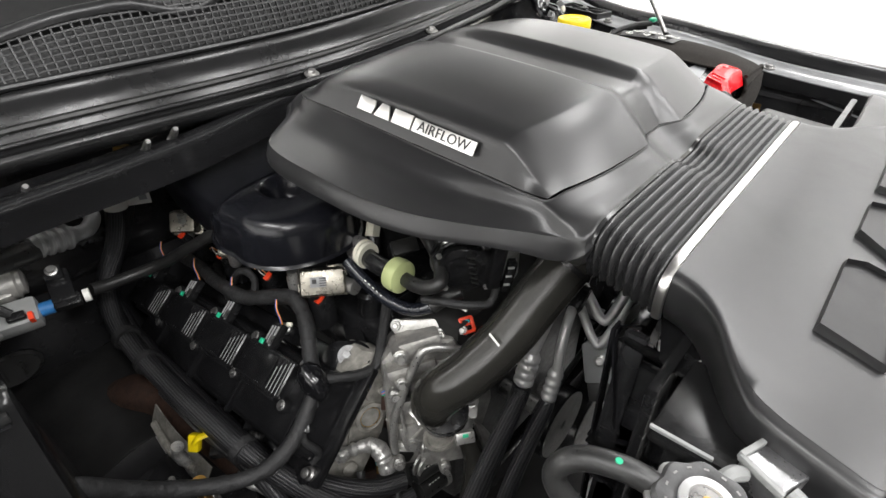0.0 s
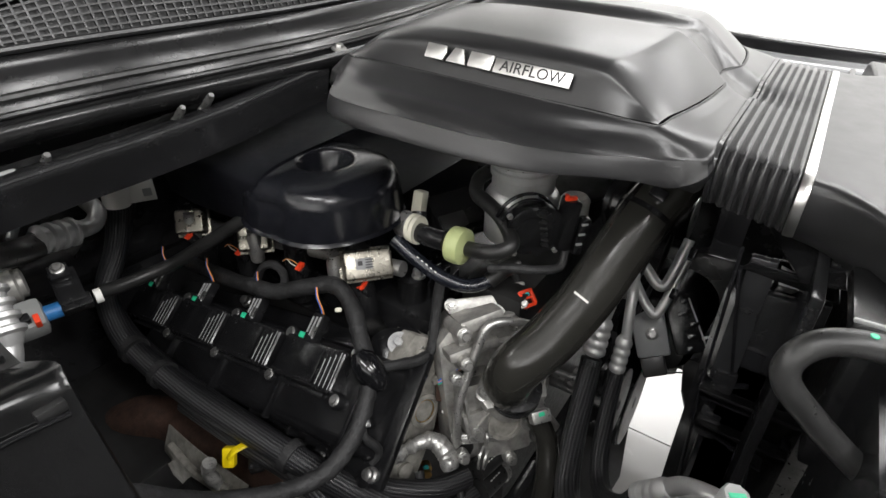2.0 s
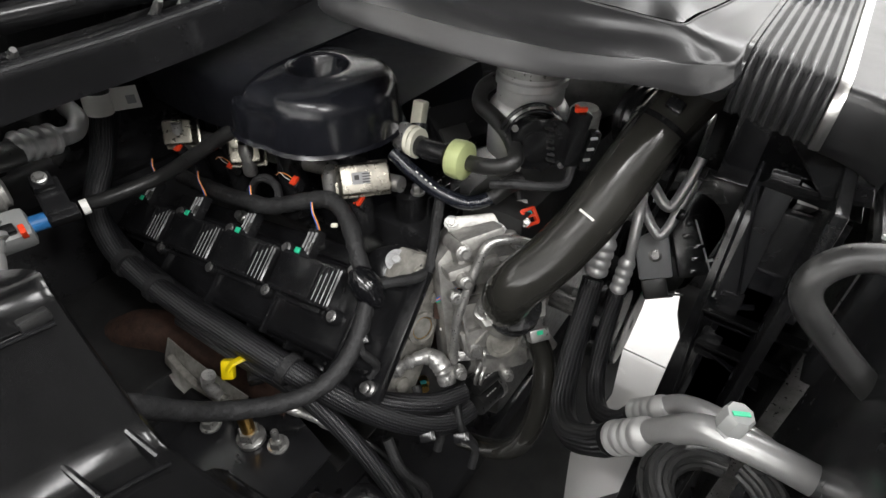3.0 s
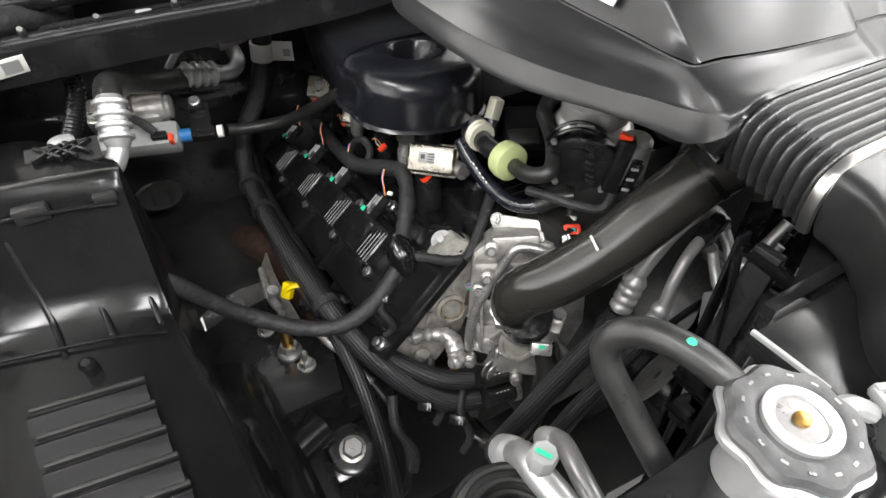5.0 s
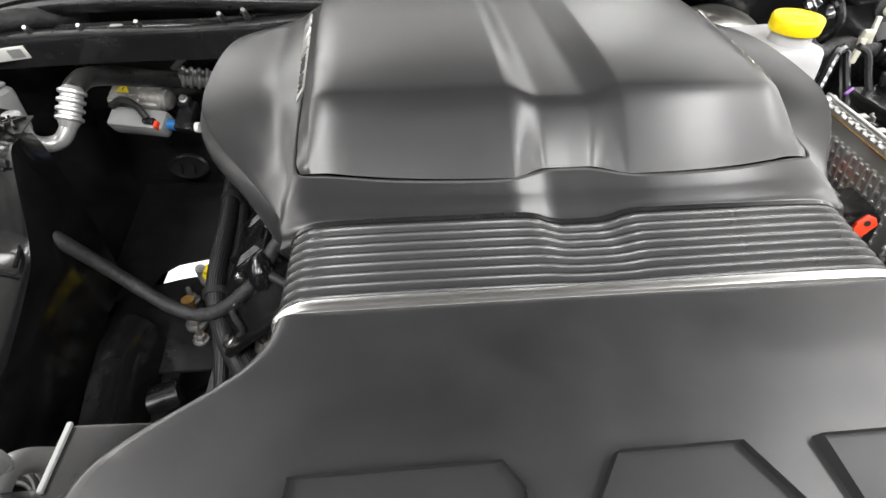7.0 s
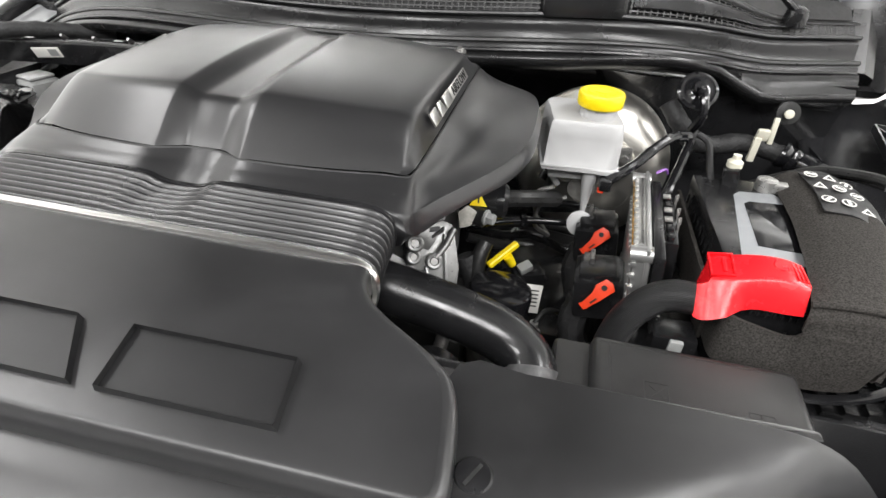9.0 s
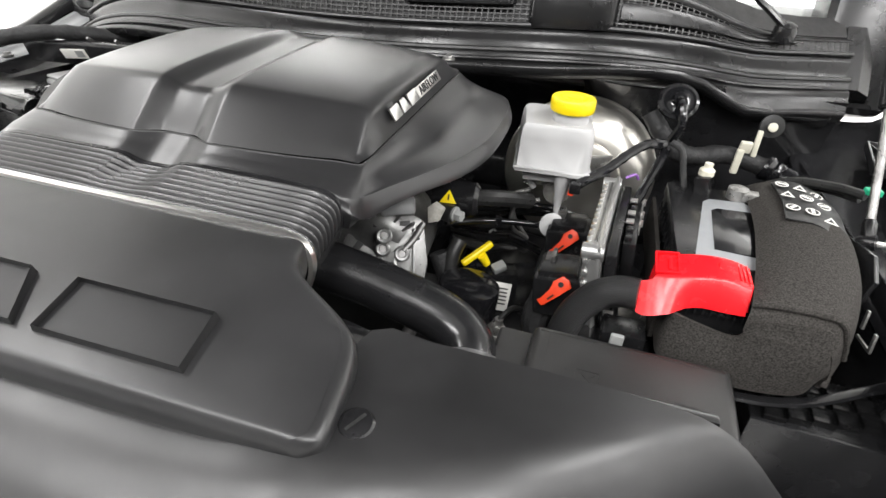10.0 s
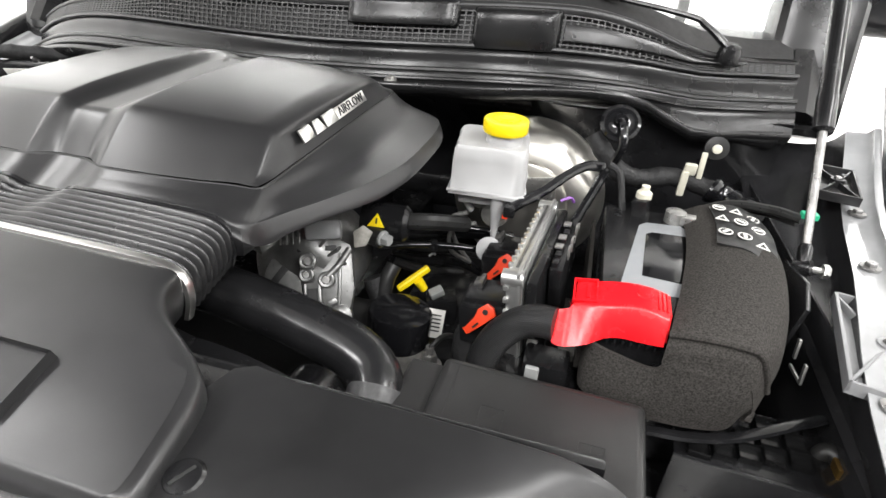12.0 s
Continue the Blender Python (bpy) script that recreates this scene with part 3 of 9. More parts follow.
# lower structure that closes the bay
rail = thing("frame_rail", (-0.56, 0.2, 0.5), "black painted frame rail with bracket below engine", "car frame")
part("rail", box(0.09, 0.98, 0.13, pose(-0.555, 0.09, 0.56), 0.012), M_STEEL, rail)
part("mount_plate", prism([(-0.66, 0.345), (-0.455, 0.345), (-0.440, 0.42), (-0.455, 0.575), (-0.50, 0.582), (-0.56, 0.570), (-0.615, 0.555), (-0.66, 0.53)], 0.006, pose(0, 0, 0.698), 0.002), M_STEEL, rail, "black bolted mount plate")
part("shield", join(prism([(-0.70, 0.53), (-0.664, 0.532), (-0.618, 0.558), (-0.612, 0.60), (-0.585, 0.628), (-0.53, 0.642), (-0.488, 0.640), (-0.484, 0.586), (-0.44, 0.578), (-0.34, 0.60), (-0.34, 0.93), (-0.74, 0.93)], 0.004, pose(0, 0, 0.690), 0.0015),
                    prism([(-0.448, 0.35), (-0.34, 0.35), (-0.34, 0.598), (-0.438, 0.574), (-0.434, 0.42)], 0.004, pose(0, 0, 0.640), 0.0015)), M_DARK, rail, "black splash shield with round opening")
part("tower", grid([[(-0.68, 0.44, 0.70), (-0.62, 0.43, 0.76), (-0.565, 0.42, 0.755), (-0.545, 0.42, 0.70)], [(-0.68, 0.34, 0.72), (-0.62, 0.33, 0.79), (-0.560, 0.32, 0.775), (-0.538, 0.32, 0.70)],
                    [(-0.68, 0.20, 0.72), (-0.62, 0.19, 0.79), (-0.555, 0.18, 0.770), (-0.530, 0.18, 0.68)], [(-0.68, 0.0, 0.70), (-0.62, 0.0, 0.76), (-0.55, 0.0, 0.74), (-0.52, 0.0, 0.62)]], 3, 3, thick=0.005), M_STEEL, rail, "gloss black spring tower")
rail2 = thing("frame_rail", (0.56, 0.2, 0.5), "black painted frame rail beside the steering gear", "car frame")
part("rail", box(0.09, 1.3, 0.14, pose(0.60, 0.25, 0.56), 0.012), M_STEEL, rail2)
part("tower", box(0.16, 0.5, 0.22, pose(0.66, 0.35, 0.68), 0.03), M_STEEL, rail2, "gloss black tower")
sup = thing("radiator_support", (0, -0.06, 0.5), "black steel beam below the radiator", "car frame")
part("beam", box(1.27, 0.16, 0.06, pose(0.02, -0.06, 0.500), 0.01), M_STEEL, sup)
cross = thing("crossmember", (0, 0.1, 0.35), "dark painted steel crossmember below the engine", "car frame")
part("beam", box(1.1, 0.30, 0.07, pose(0, 0.42, 0.30), 0.02), M_STEEL, cross)
for outline in ([(-0.82, 0.85), (-0.82, 0.10), (-0.12, 0.10), (0.0, 0.14), (0.2, 0.12), (0.40, 0.158), (0.56, 0.17), (0.62, 0.10), (0.70, 0.10), (0.70, 0.85)],
                [(-0.82, 0.098), (-0.82, -0.30), (0.70, -0.30), (0.70, 0.098), (0.56, 0.07), (0.456, 0.028), (0.2, 0.03), (0.1, 0.003), (0.03, -0.028), (-0.067, 0.054), (-0.11, 0.098)]):
    part("skid_plate", prism(outline, 0.006, pose(0, 0, 0.26), 0.002), M_DARK, cross, "black splash plate")

# the raised bonnet, held by gas struts
hood = thing("bonnet", (0, 0.85, 1.45), "raised bonnet with dark felt-lined underside above the engine", "bonnet")


def hood_pt(x, s, h):
    """s metres forward along the bonnet from its hinge edge, h metres below its skin."""
    return (x, 1.02 - 0.80 * s - 0.60 * h, 1.67 + 0.60 * s - 0.80 * h)


part("skin", grid([[hood_pt(x, s, -0.02 - 0.03 * (1 - (x / 0.8) ** 2)) for x in (-0.82, -0.6, -0.3, 0, 0.3, 0.6, 0.82)] for s in (0.0, 0.3, 0.6, 0.95, 1.44, 1.52)], 3, 2, thick=0.003), M_PAINT, hood)
part("inner_panel", grid([[hood_pt(x, s, 0.0) for x in (-0.84, -0.6, -0.3, 0, 0.3, 0.6, 0.84)] for s in (0.0, 0.06, 0.3, 0.6, 0.95, 1.42, 1.51)], 3, 2, thick=0.004), M_INNER, hood, "silver painted inner panel")
part("liner", grid([[hood_pt(x, s, 0.014) for x in (-0.72, -0.6, -0.3, 0, 0.3, 0.6, 0.72)] for s in (0.36, 0.42, 0.6, 0.95, 1.36, 1.42)], 3, 2, thick=0.006), M_LINER, hood, "dark felt liner")
for rx in (-0.62, 0.62):
    part("rib", tube([hood_pt(rx, 0.02, 0.015), hood_pt(rx * 0.9, 0.5, 0.02), hood_pt(rx * 0.75, 1.1, 0.015)], 0.03, 8, 4), M_STEEL, hood, "stamped stiffening rib")


def gas_strut(side):
    a, b = Vector((side * 0.800, 0.385, 1.117)), Vector((side * 0.800, 0.683, 1.518))
    d = (b - a).normalized()
    g = thing("gas_strut", a, "black gas strut with polished rod and ball end", "gas strut", "gas struts")
    part("rod", tube([a, a.lerp(b, 0.42)], 0.0055, 14, 2), M_DULL, g, "polished steel rod")
    part("cylinder", lathe([(0.0075, 0), (0.0125, 0.004), (0.0125, 0.050), (0.0115, 0.052), (0.0115, 0.29), (0.006, 0.295)], 24, axes(a.lerp(b, 0.353), d.orthogonal(), d)), M_BLACK, g)
    part("socket", join(lathe([(0.0075, -0.012), (0.0085, -0.004), (0.0085, 0.022), (0.006, 0.027)], 14, axes(a, d.orthogonal(), d)), lathe([(0.010, -0.010), (0.0115, 0), (0.010, 0.010)], 14, axes(a - d * 0.004, d.orthogonal(), (1, 0, 0)))), M_BLACK, g, "black plastic ball socket")
    part("ball_stud", join(lathe([(0.0042, 0), (0.0042, 0.03)], 10, axes(a - d * 0.004, (0, 1, 0), (side, 0, 0))), hexbolt(0.009, 0.008, axes(a - d * 0.004 + Vector((side * 0.022, 0, 0)), (0, 1, 0), (side, 0, 0)))), M_STEELZ, g, "zinc ball stud")
    part("top_socket", lathe([(0.008, -0.02), (0.010, 0.0), (0.008, 0.012)], 12, axes(b, d.orthogonal(), d)), M_BLACK, g, "black plastic top socket")


gas_strut(1)
gas_strut(-1)

# ---- engine cover, bellows and front duct ----
cover = thing("engine_cover", (0, 0.28, 1.17), "large grained black plastic engine cover with raised centre", "engine cover")
LID = [  # y at the middle, y at the edge, height at the middle, height at the edge, half width of the top, half width and height at the seam, valley depth, valley set-back
    (0.0925, 0.1175, 1.2320, 1.2285, 0.196, 0.2065, 1.2262, 0.0015, 0.0150),
    (0.1040, 0.1280, 1.2425, 1.2370, 0.196, 0.2105, 1.2275, 0.0030, 0.0110),
    (0.1180, 0.1415, 1.2550, 1.2470, 0.195, 0.2118, 1.2280, 0.0045, 0.0070),
    (0.1310, 0.1540, 1.2660, 1.2560, 0.194, 0.2125, 1.2290, 0.0055, 0.0040),
    (0.1400, 0.1625, 1.2725, 1.2615, 0.193, 0.2130, 1.2298, 0.0065, 0.0020),
    (0.1490, 0.1705, 1.2770, 1.2655, 0.193, 0.2133, 1.2304, 0.0080, 0.0010),
    (0.1600, 0.1800, 1.2795, 1.2680, 0.193, 0.2136, 1.2310, 0.0095, 0.0),
    (0.2100, 0.2200, 1.2840, 1.2715, 0.194, 0.2145, 1.2327, 0.0115, 0.0),
    (0.2800, 0.2820, 1.2872, 1.2745, 0.196, 0.2160, 1.2365, 0.0120, 0.0),
    (0.3500, 0.3500, 1.2885, 1.2758, 0.198, 0.2180, 1.2405, 0.0105, 0.0),
    (0.4000, 0.4000, 1.2870, 1.2740, 0.198, 0.2190, 1.2430, 0.0090, 0.0),
    (0.4400, 0.4360, 1.2790, 1.2680, 0.196, 0.2195, 1.2440, 0.0070, 0.0),
    (0.4660, 0.4580, 1.2660, 1.2580, 0.190, 0.2180, 1.2440, 0.0040, 0.0),
    (0.4840, 0.4740, 1.2520, 1.2490, 0.184, 0.2120, 1.2438, 0.0020, 0.0),
    (0.4910, 0.4810, 1.2440, 1.2436, 0.179, 0.2060, 1.2435, 0.0010, 0.0),
]


def valley(x):
    """1 on the floor of the middle valley, falling to 0 at its shoulders."""
    k = min(1.0, max(0.0, (abs(x) - 0.016) / 0.032))
    return 1 - k * k * (3 - 2 * k)


def lid_row(yc, ye, zc, ze, xe, xs, zs, dip, back):
    half = [(x, zc - (zc - ze) * (x / xe) ** 2 - dip * valley(x)) for x in (0.0, 0.012, 0.020, 0.028, 0.036, 0.044, 0.052, 0.09, 0.13, 0.165, 0.184)]
    half += [(xe + (xs - xe) * (0.16 + 0.84 * k), ze - 0.002 + (zs - ze + 0.002) * k) for k in (0.08, 0.35, 0.7, 1.0)]
    pts = [(x, yc + (ye - yc) * (0.1 * min(1, x / xe) + 0.9 * min(1, x / xe) ** 3) + back * valley(x), z) for x, z in half]
    return [(-x, y, z) for x, y, z in pts[:0:-1]] + pts


part("upper_shell", grid([lid_row(*r) for r in LID], 3, 3), M_COVER, cover)
SHELL = [  # from the seam outwards to the underside, station by station round one half
    [(0, 0.1075, 1.23), (0, 0.0933, 1.2209), (0, 0.0791, 1.2134), (0, 0.068, 1.207), (0, 0.064, 1.195), (0, 0.07, 1.18)],
    [(0.018, 0.1065, 1.23), (0.018, 0.0926, 1.2211), (0.018, 0.0788, 1.2138), (0.018, 0.068, 1.2075), (0.018, 0.064, 1.1955), (0.018, 0.07, 1.18)],
    [(0.036, 0.0985, 1.2308), (0.036, 0.0875, 1.2238), (0.036, 0.0765, 1.2183), (0.036, 0.068, 1.2135), (0.036, 0.064, 1.2015), (0.036, 0.07, 1.18)],
    [(0.05, 0.0935, 1.2315), (0.05, 0.0843, 1.2255), (0.05, 0.0751, 1.2211), (0.05, 0.068, 1.217), (0.05, 0.064, 1.205), (0.05, 0.07, 1.18)],
    [(0.075, 0.093, 1.2315), (0.075, 0.084, 1.2258), (0.075, 0.075, 1.2216), (0.075, 0.068, 1.2178), (0.075, 0.064, 1.2058), (0.075, 0.07, 1.18)],
    [(0.135, 0.099, 1.2302), (0.135, 0.0878, 1.2249), (0.135, 0.0767, 1.2211), (0.135, 0.068, 1.2176), (0.135, 0.064, 1.2056), (0.135, 0.07, 1.18)],
    [(0.185, 0.111, 1.228), (0.185, 0.0955, 1.2234), (0.185, 0.08, 1.2204), (0.185, 0.068, 1.2175), (0.185, 0.064, 1.2055), (0.185, 0.07, 1.18)],
    [(0.2070, 0.1165, 1.2258), (0.210, 0.104, 1.222), (0.214, 0.088, 1.2165), (0.217, 0.070, 1.208), (0.221, 0.066, 1.192), (0.214, 0.074, 1.174)],
    [(0.2125, 0.130, 1.2268), (0.218, 0.122, 1.2205), (0.226, 0.108, 1.211), (0.233, 0.088, 1.201), (0.239, 0.083, 1.186), (0.228, 0.090, 1.170)],
    [(0.2145, 0.165, 1.2295), (0.2215, 0.158, 1.221), (0.234, 0.142, 1.207), (0.253, 0.116, 1.199), (0.260, 0.111, 1.184), (0.246, 0.118, 1.168)],
    [(0.2157, 0.205, 1.2320), (0.2255, 0.200, 1.221), (0.244, 0.187, 1.205), (0.276, 0.150, 1.200), (0.284, 0.146, 1.184), (0.266, 0.152, 1.167)],
    [(0.2170, 0.250, 1.2345), (0.2290, 0.247, 1.222), (0.250, 0.236, 1.206), (0.299, 0.196, 1.204), (0.308, 0.193, 1.187), (0.288, 0.200, 1.168)],
    [(0.2182, 0.300, 1.2375), (0.2310, 0.300, 1.225), (0.254, 0.294, 1.210), (0.309, 0.248, 1.209), (0.318, 0.246, 1.190), (0.296, 0.250, 1.169)],
    [(0.2197, 0.355, 1.2405), (0.2325, 0.356, 1.229), (0.255, 0.354, 1.216), (0.3125, 0.320, 1.214), (0.321, 0.320, 1.193), (0.299, 0.320, 1.170)],
    [(0.2207, 0.395, 1.2425), (0.2325, 0.399, 1.232), (0.252, 0.402, 1.220), (0.3115, 0.383, 1.218), (0.320, 0.387, 1.196), (0.299, 0.380, 1.172)],
    [(0.2214, 0.425, 1.2435), (0.2305, 0.430, 1.235), (0.246, 0.432, 1.226), (0.2990, 0.419, 1.222), (0.307, 0.427, 1.199), (0.288, 0.414, 1.174)],
    [(0.2208, 0.447, 1.2437), (0.2265, 0.453, 1.238), (0.236, 0.455, 1.231), (0.2680, 0.443, 1.226), (0.273, 0.453, 1.201), (0.262, 0.438, 1.176)],
    [(0.2180, 0.464, 1.2437), (0.2210, 0.471, 1.239), (0.226, 0.475, 1.233), (0.2380, 0.471, 1.226), (0.240, 0.480, 1.202), (0.232, 0.468, 1.178)],
    [(0.195, 0.484, 1.2435), (0.196, 0.492, 1.239), (0.198, 0.500, 1.232), (0.205, 0.505, 1.225), (0.206, 0.510, 1.202), (0.200, 0.500, 1.180)],
    [(0.090, 0.493, 1.2435), (0.090, 0.500, 1.239), (0.090, 0.508, 1.232), (0.090, 0.515, 1.225), (0.090, 0.519, 1.203), (0.090, 0.510, 1.182)],
    [(0, 0.493, 1.2435), (0, 0.500, 1.239), (0, 0.508, 1.232), (0, 0.515, 1.225), (0, 0.519, 1.203), (0, 0.510, 1.182)],
]
LIP = [  # lower edge of the lip, the height of its outer band and how hollow the flank is, for the stations along the flank
    (0.2265, 0.088, 1.182, 0.021, 0.0), (0.244, 0.117, 1.187, 0.018, 0.25), (0.265, 0.150, 1.191, 0.016, 0.6), (0.297, 0.196, 1.196, 0.018, 1.0), (0.3175, 0.248, 1.203, 0.018, 1.0),
    (0.3225, 0.320, 1.207, 0.018, 1.0), (0.3195, 0.385, 1.208, 0.018, 0.9), (0.3060, 0.423, 1.211, 0.015, 0.6), (0.2730, 0.449, 1.215, 0.012, 0.3), (0.2400, 0.477, 1.217, 0.010, 0.0)]


def flank(seam, lip, band, hollow):
    """Seam, steep flank, soft valley, flat lobe, crease, outer band and the edge turned under."""
    s, low = Vector(seam), Vector(lip)
    out = Vector((low.x - s.x, low.y - s.y, 0)).normalized()
    up = low - out * 0.007 + Vector((0, 0, band))
    v, f = s.lerp(up, 0.40), s.lerp(up, 0.20)
    v.z -= hollow * (0.53 * (s.z - up.z) + 0.002)
    f.z += (s.z + (v.z - s.z) * 0.46 - f.z) * hollow
    w = v.lerp(up, 0.5)
    return [s, f, v, w, up - out * 0.002, up + out * 0.001 - Vector((0, 0, 0.0015)), low, low - out * 0.004 - Vector((0, 0, 0.002)), low - out * 0.022 + Vector((0, 0, 0.002))]


def spread(st):
    """The same number of points for a plain station."""
    a, b, c, d, e, f = [Vector(q) for q in st]
    return [a, b, b.lerp(c, 0.5), c, c.lerp(d, 0.6), d, d.lerp(e, 0.5), e, f]


SHELL = [flank(st[0], LIP[i - 8][:3], *LIP[i - 8][3:]) if 8 <= i <= 17 else spread(st) for i, st in enumerate(SHELL)]
part("lower_shell", grid(mirror_x(SHELL[:0:-1]) + SHELL + [], 3, 3), M_COVER, cover)
part("underside", grid([[(-x, y, 1.184 + 0.05 * min(0.3, y)), (x, y, 1.184 + 0.05 * min(0.3, y))] for y, x in ((0.085, 0.20), (0.12, 0.232), (0.16, 0.262), (0.20, 0.284), (0.25, 0.292), (0.32, 0.296), (0.38, 0.294), (0.415, 0.282), (0.44, 0.252), (0.468, 0.22), (0.50, 0.185))], 6, 2), M_BLACK, cover, "plain black underside")
part("seam", tube([(x, y - 0.0005, z - 0.0012) for x, y, z in [r[0] for r in mirror_x(SHELL[:0:-1]) + SHELL]], 0.0016, 6, 3), M_INKSHADE, cover, "dark joint between the shells")


def badge(side):
    a, b = Vector((side * 0.2085, 0.200, 1.2505)), Vector((side * 0.2135, 0.360, 1.2610))
    along = (b - a).normalized() * (1 if side > 0 else -1)
    out = Vector((side * 0.85, 0.0, 0.53))
    m = axes((a + b) / 2, along, out)
    m = Matrix.Translation(m.to_3x3() @ Vector((0, 0, 0.0022))) @ m
    g = thing("badge", (a + b) / 2, "chrome lettered badge strip on the engine cover slope", "badge", "cover badges")
    for poly in ([(-0.080, -0.0075), (-0.0575, -0.0075), (-0.0555, 0.001), (-0.0575, 0.0075), (-0.080, 0.0075)],
                 [(-0.054, -0.0075), (-0.0310, -0.0075), (-0.0375, 0.0075), (-0.0475, 0.0075)],
                 [(-0.0285, -0.0075), (-0.0020, -0.0075), (-0.0020, 0.0075), (-0.0285, 0.0075)]):
        part("emblem_block", prism(poly, 0.0024, m, 0.0005), M_CHROME, g, "plain chrome block")
    plate = part("plate", prism([(0.0, -0.0075), (0.080, -0.0075), (0.080, 0.0065), (0.0, 0.0065)], 0.0016, m, 0.0004), M_CHROME, g, "chrome plate")
    part("lettering", letters("AIRFLOW", 0.0150, 0.0006, m @ pose(0.040, -0.0005, 0.0018), 1.03), M_INKSHADE, plate, "black word AIRFLOW", smooth=0)


badge(-1)
badge(1)


def duct_section(w, zt, dip, grow=0.0, low=0.052):
    half = [(0, -dip), (0.014, -dip), (0.026, -dip * 0.6), (0.040, 0), (0.09, 0.0005), (0.15, 0.0005), (w - 0.026, -0.0005), (w - 0.012, -0.004), (w - 0.003, -0.012), (w, -0.022), (w - 0.001, -0.036), (w - 0.006, -low)]
    pts = [(x + (grow if i >= 8 else grow * 0.3 * (i == 7)), z + (grow if i < 9 else 0)) for i, (x, z) in enumerate(half)]
    full = [(-x, z) for x, z in pts[:0:-1]] + pts
    return [(x, zt + z) for x, z in full]


bellows = thing("intake_bellows", (0, 0.03, 1.15), "ribbed black rubber bellows joining cover and duct", "air duct")
rows = []
RIBS = 8
for i in range(97):
    k = i / 96
    y = 0.0655 - k * 0.0665
    wave = 0.5 - 0.5 * math.cos(2 * math.pi * (k * RIBS))
    wave = wave ** 0.6
    rows.append([(x, y, z) for x, z in duct_section(0.211 + 0.0045 * k, 1.2175 - 0.0095 * k, 0.0075 * (1 - k) + 0.0005, -0.0035 + 0.0045 * wave)])
part("ribs", grid(rows, 2, 1), M_BELLOWS, bellows)
part("cuff", grid([[(x, y, z) for x, z in duct_section(0.212, 1.2188 - 0.001 * i, 0.0075, g)] for i, (y, g) in enumerate(((0.068, -0.002), (0.0675, 0.001), (0.064, 0.001), (0.063, -0.002)))], 2, 1), M_BLACK, bellows, "black cuff against the cover")

trim = thing("trim_band", (0, -0.004, 1.16), "bright satin metal band clamping the bellows", "trim strip")
part("band", grid([[(x, y, z) for x, z in duct_section(0.2160, 1.2070, 0.0, g)] for y, g in ((0.0005, -0.002), (0.0, 0.0020), (-0.004, 0.0030), (-0.0075, 0.0020), (-0.008, -0.002))], 2, 1), M_CHROME, trim)

duct = thing("front_duct", (0, -0.09, 1.13), "smooth satin black plastic front air duct with raised emblem", "air duct")
DUCT = [(-0.008, 0.2135, 1.2065), (-0.025, 0.2175, 1.2052), (-0.042, 0.2290, 1.2038), (-0.056, 0.2460, 1.2025), (-0.068, 0.2650, 1.2010), (-0.080, 0.2830, 1.1995), (-0.095, 0.2990, 1.1978),
        (-0.115, 0.3065, 1.1955), (-0.135, 0.3098, 1.1928), (-0.152, 0.3118, 1.1900), (-0.164, 0.3128, 1.1878), (-0.1715, 0.3118, 1.1862), (-0.1755, 0.3075, 1.1848)]


def duct_row(y, w, z, drop=0.0):
    half = [(0, 0), (0.05, 0), (0.1, 0), (0.15, -0.0002), (w - 0.026, -0.0004), (w - 0.011, -0.0008), (w - 0.0045, -0.0024), (w - 0.001, -0.0062), (w, -0.014), (w, -0.026), (w - 0.006, -0.046), (w - 0.018, -0.060)]
    half = [(x, zz - drop) for x, zz in half]
    full = [(-x, zz) for x, zz in half[:0:-1]] + half
    return [(x, y, z + zz) for x, zz in full]


drows = [duct_row(*r) for r in DUCT] + [duct_row(-0.1785, 0.3030, 1.1815, 0.0008), duct_row(-0.1805, 0.3005, 1.1755, 0.002), duct_row(-0.1805, 0.2995, 1.162, 0.006)]
part("shell", grid(drows, 2, 3), M_COVER2, duct)


def sunk(poly, h, rim, depth, m):
    """A raised block whose face is set down inside a chamfered rim."""
    bm = prism(poly, h, None, 0.0, 2, 0.03)
    top = max(bm.faces, key=lambda f: f.calc_center_median().z)
    bmesh.ops.inset_region(bm, faces=[top], thickness=rim)
    top = max((f for f in bm.faces if len(f.verts) == len(poly)), key=lambda f: (round(f.calc_center_median().z, 5), f.calc_area()))
    for v in top.verts:
        v.co.z -= depth
    bmesh.ops.bevel(bm, geom=[e for e in bm.edges if min(v.co.z for v in e.verts) > h - 0.0001], offset=0.0010, segments=2, profile=0.6, affect="EDGES")
    bm.transform(m)
    return bm


EMBLEM = Matrix.Translation((0, -0.1335, 1.1912)) @ pose(0, 0, 0, 10.0)
for poly in ([(-0.203, -0.0245), (-0.092, -0.0245), (-0.080, -0.012), (-0.078, 0.010), (-0.088, 0.0245), (-0.196, 0.0245)],
             [(-0.064, -0.0245), (0.068, -0.0245), (0.038, 0.0245), (-0.030, 0.0245)],
             [(0.084, -0.0245), (0.207, -0.0245), (0.201, 0.0245), (0.079, 0.0245)]):
    part("emblem_block", sunk(poly, 0.0085, 0.0055, 0.0055, EMBLEM), M_EMB, duct, "plain raised emblem block with sunken face")

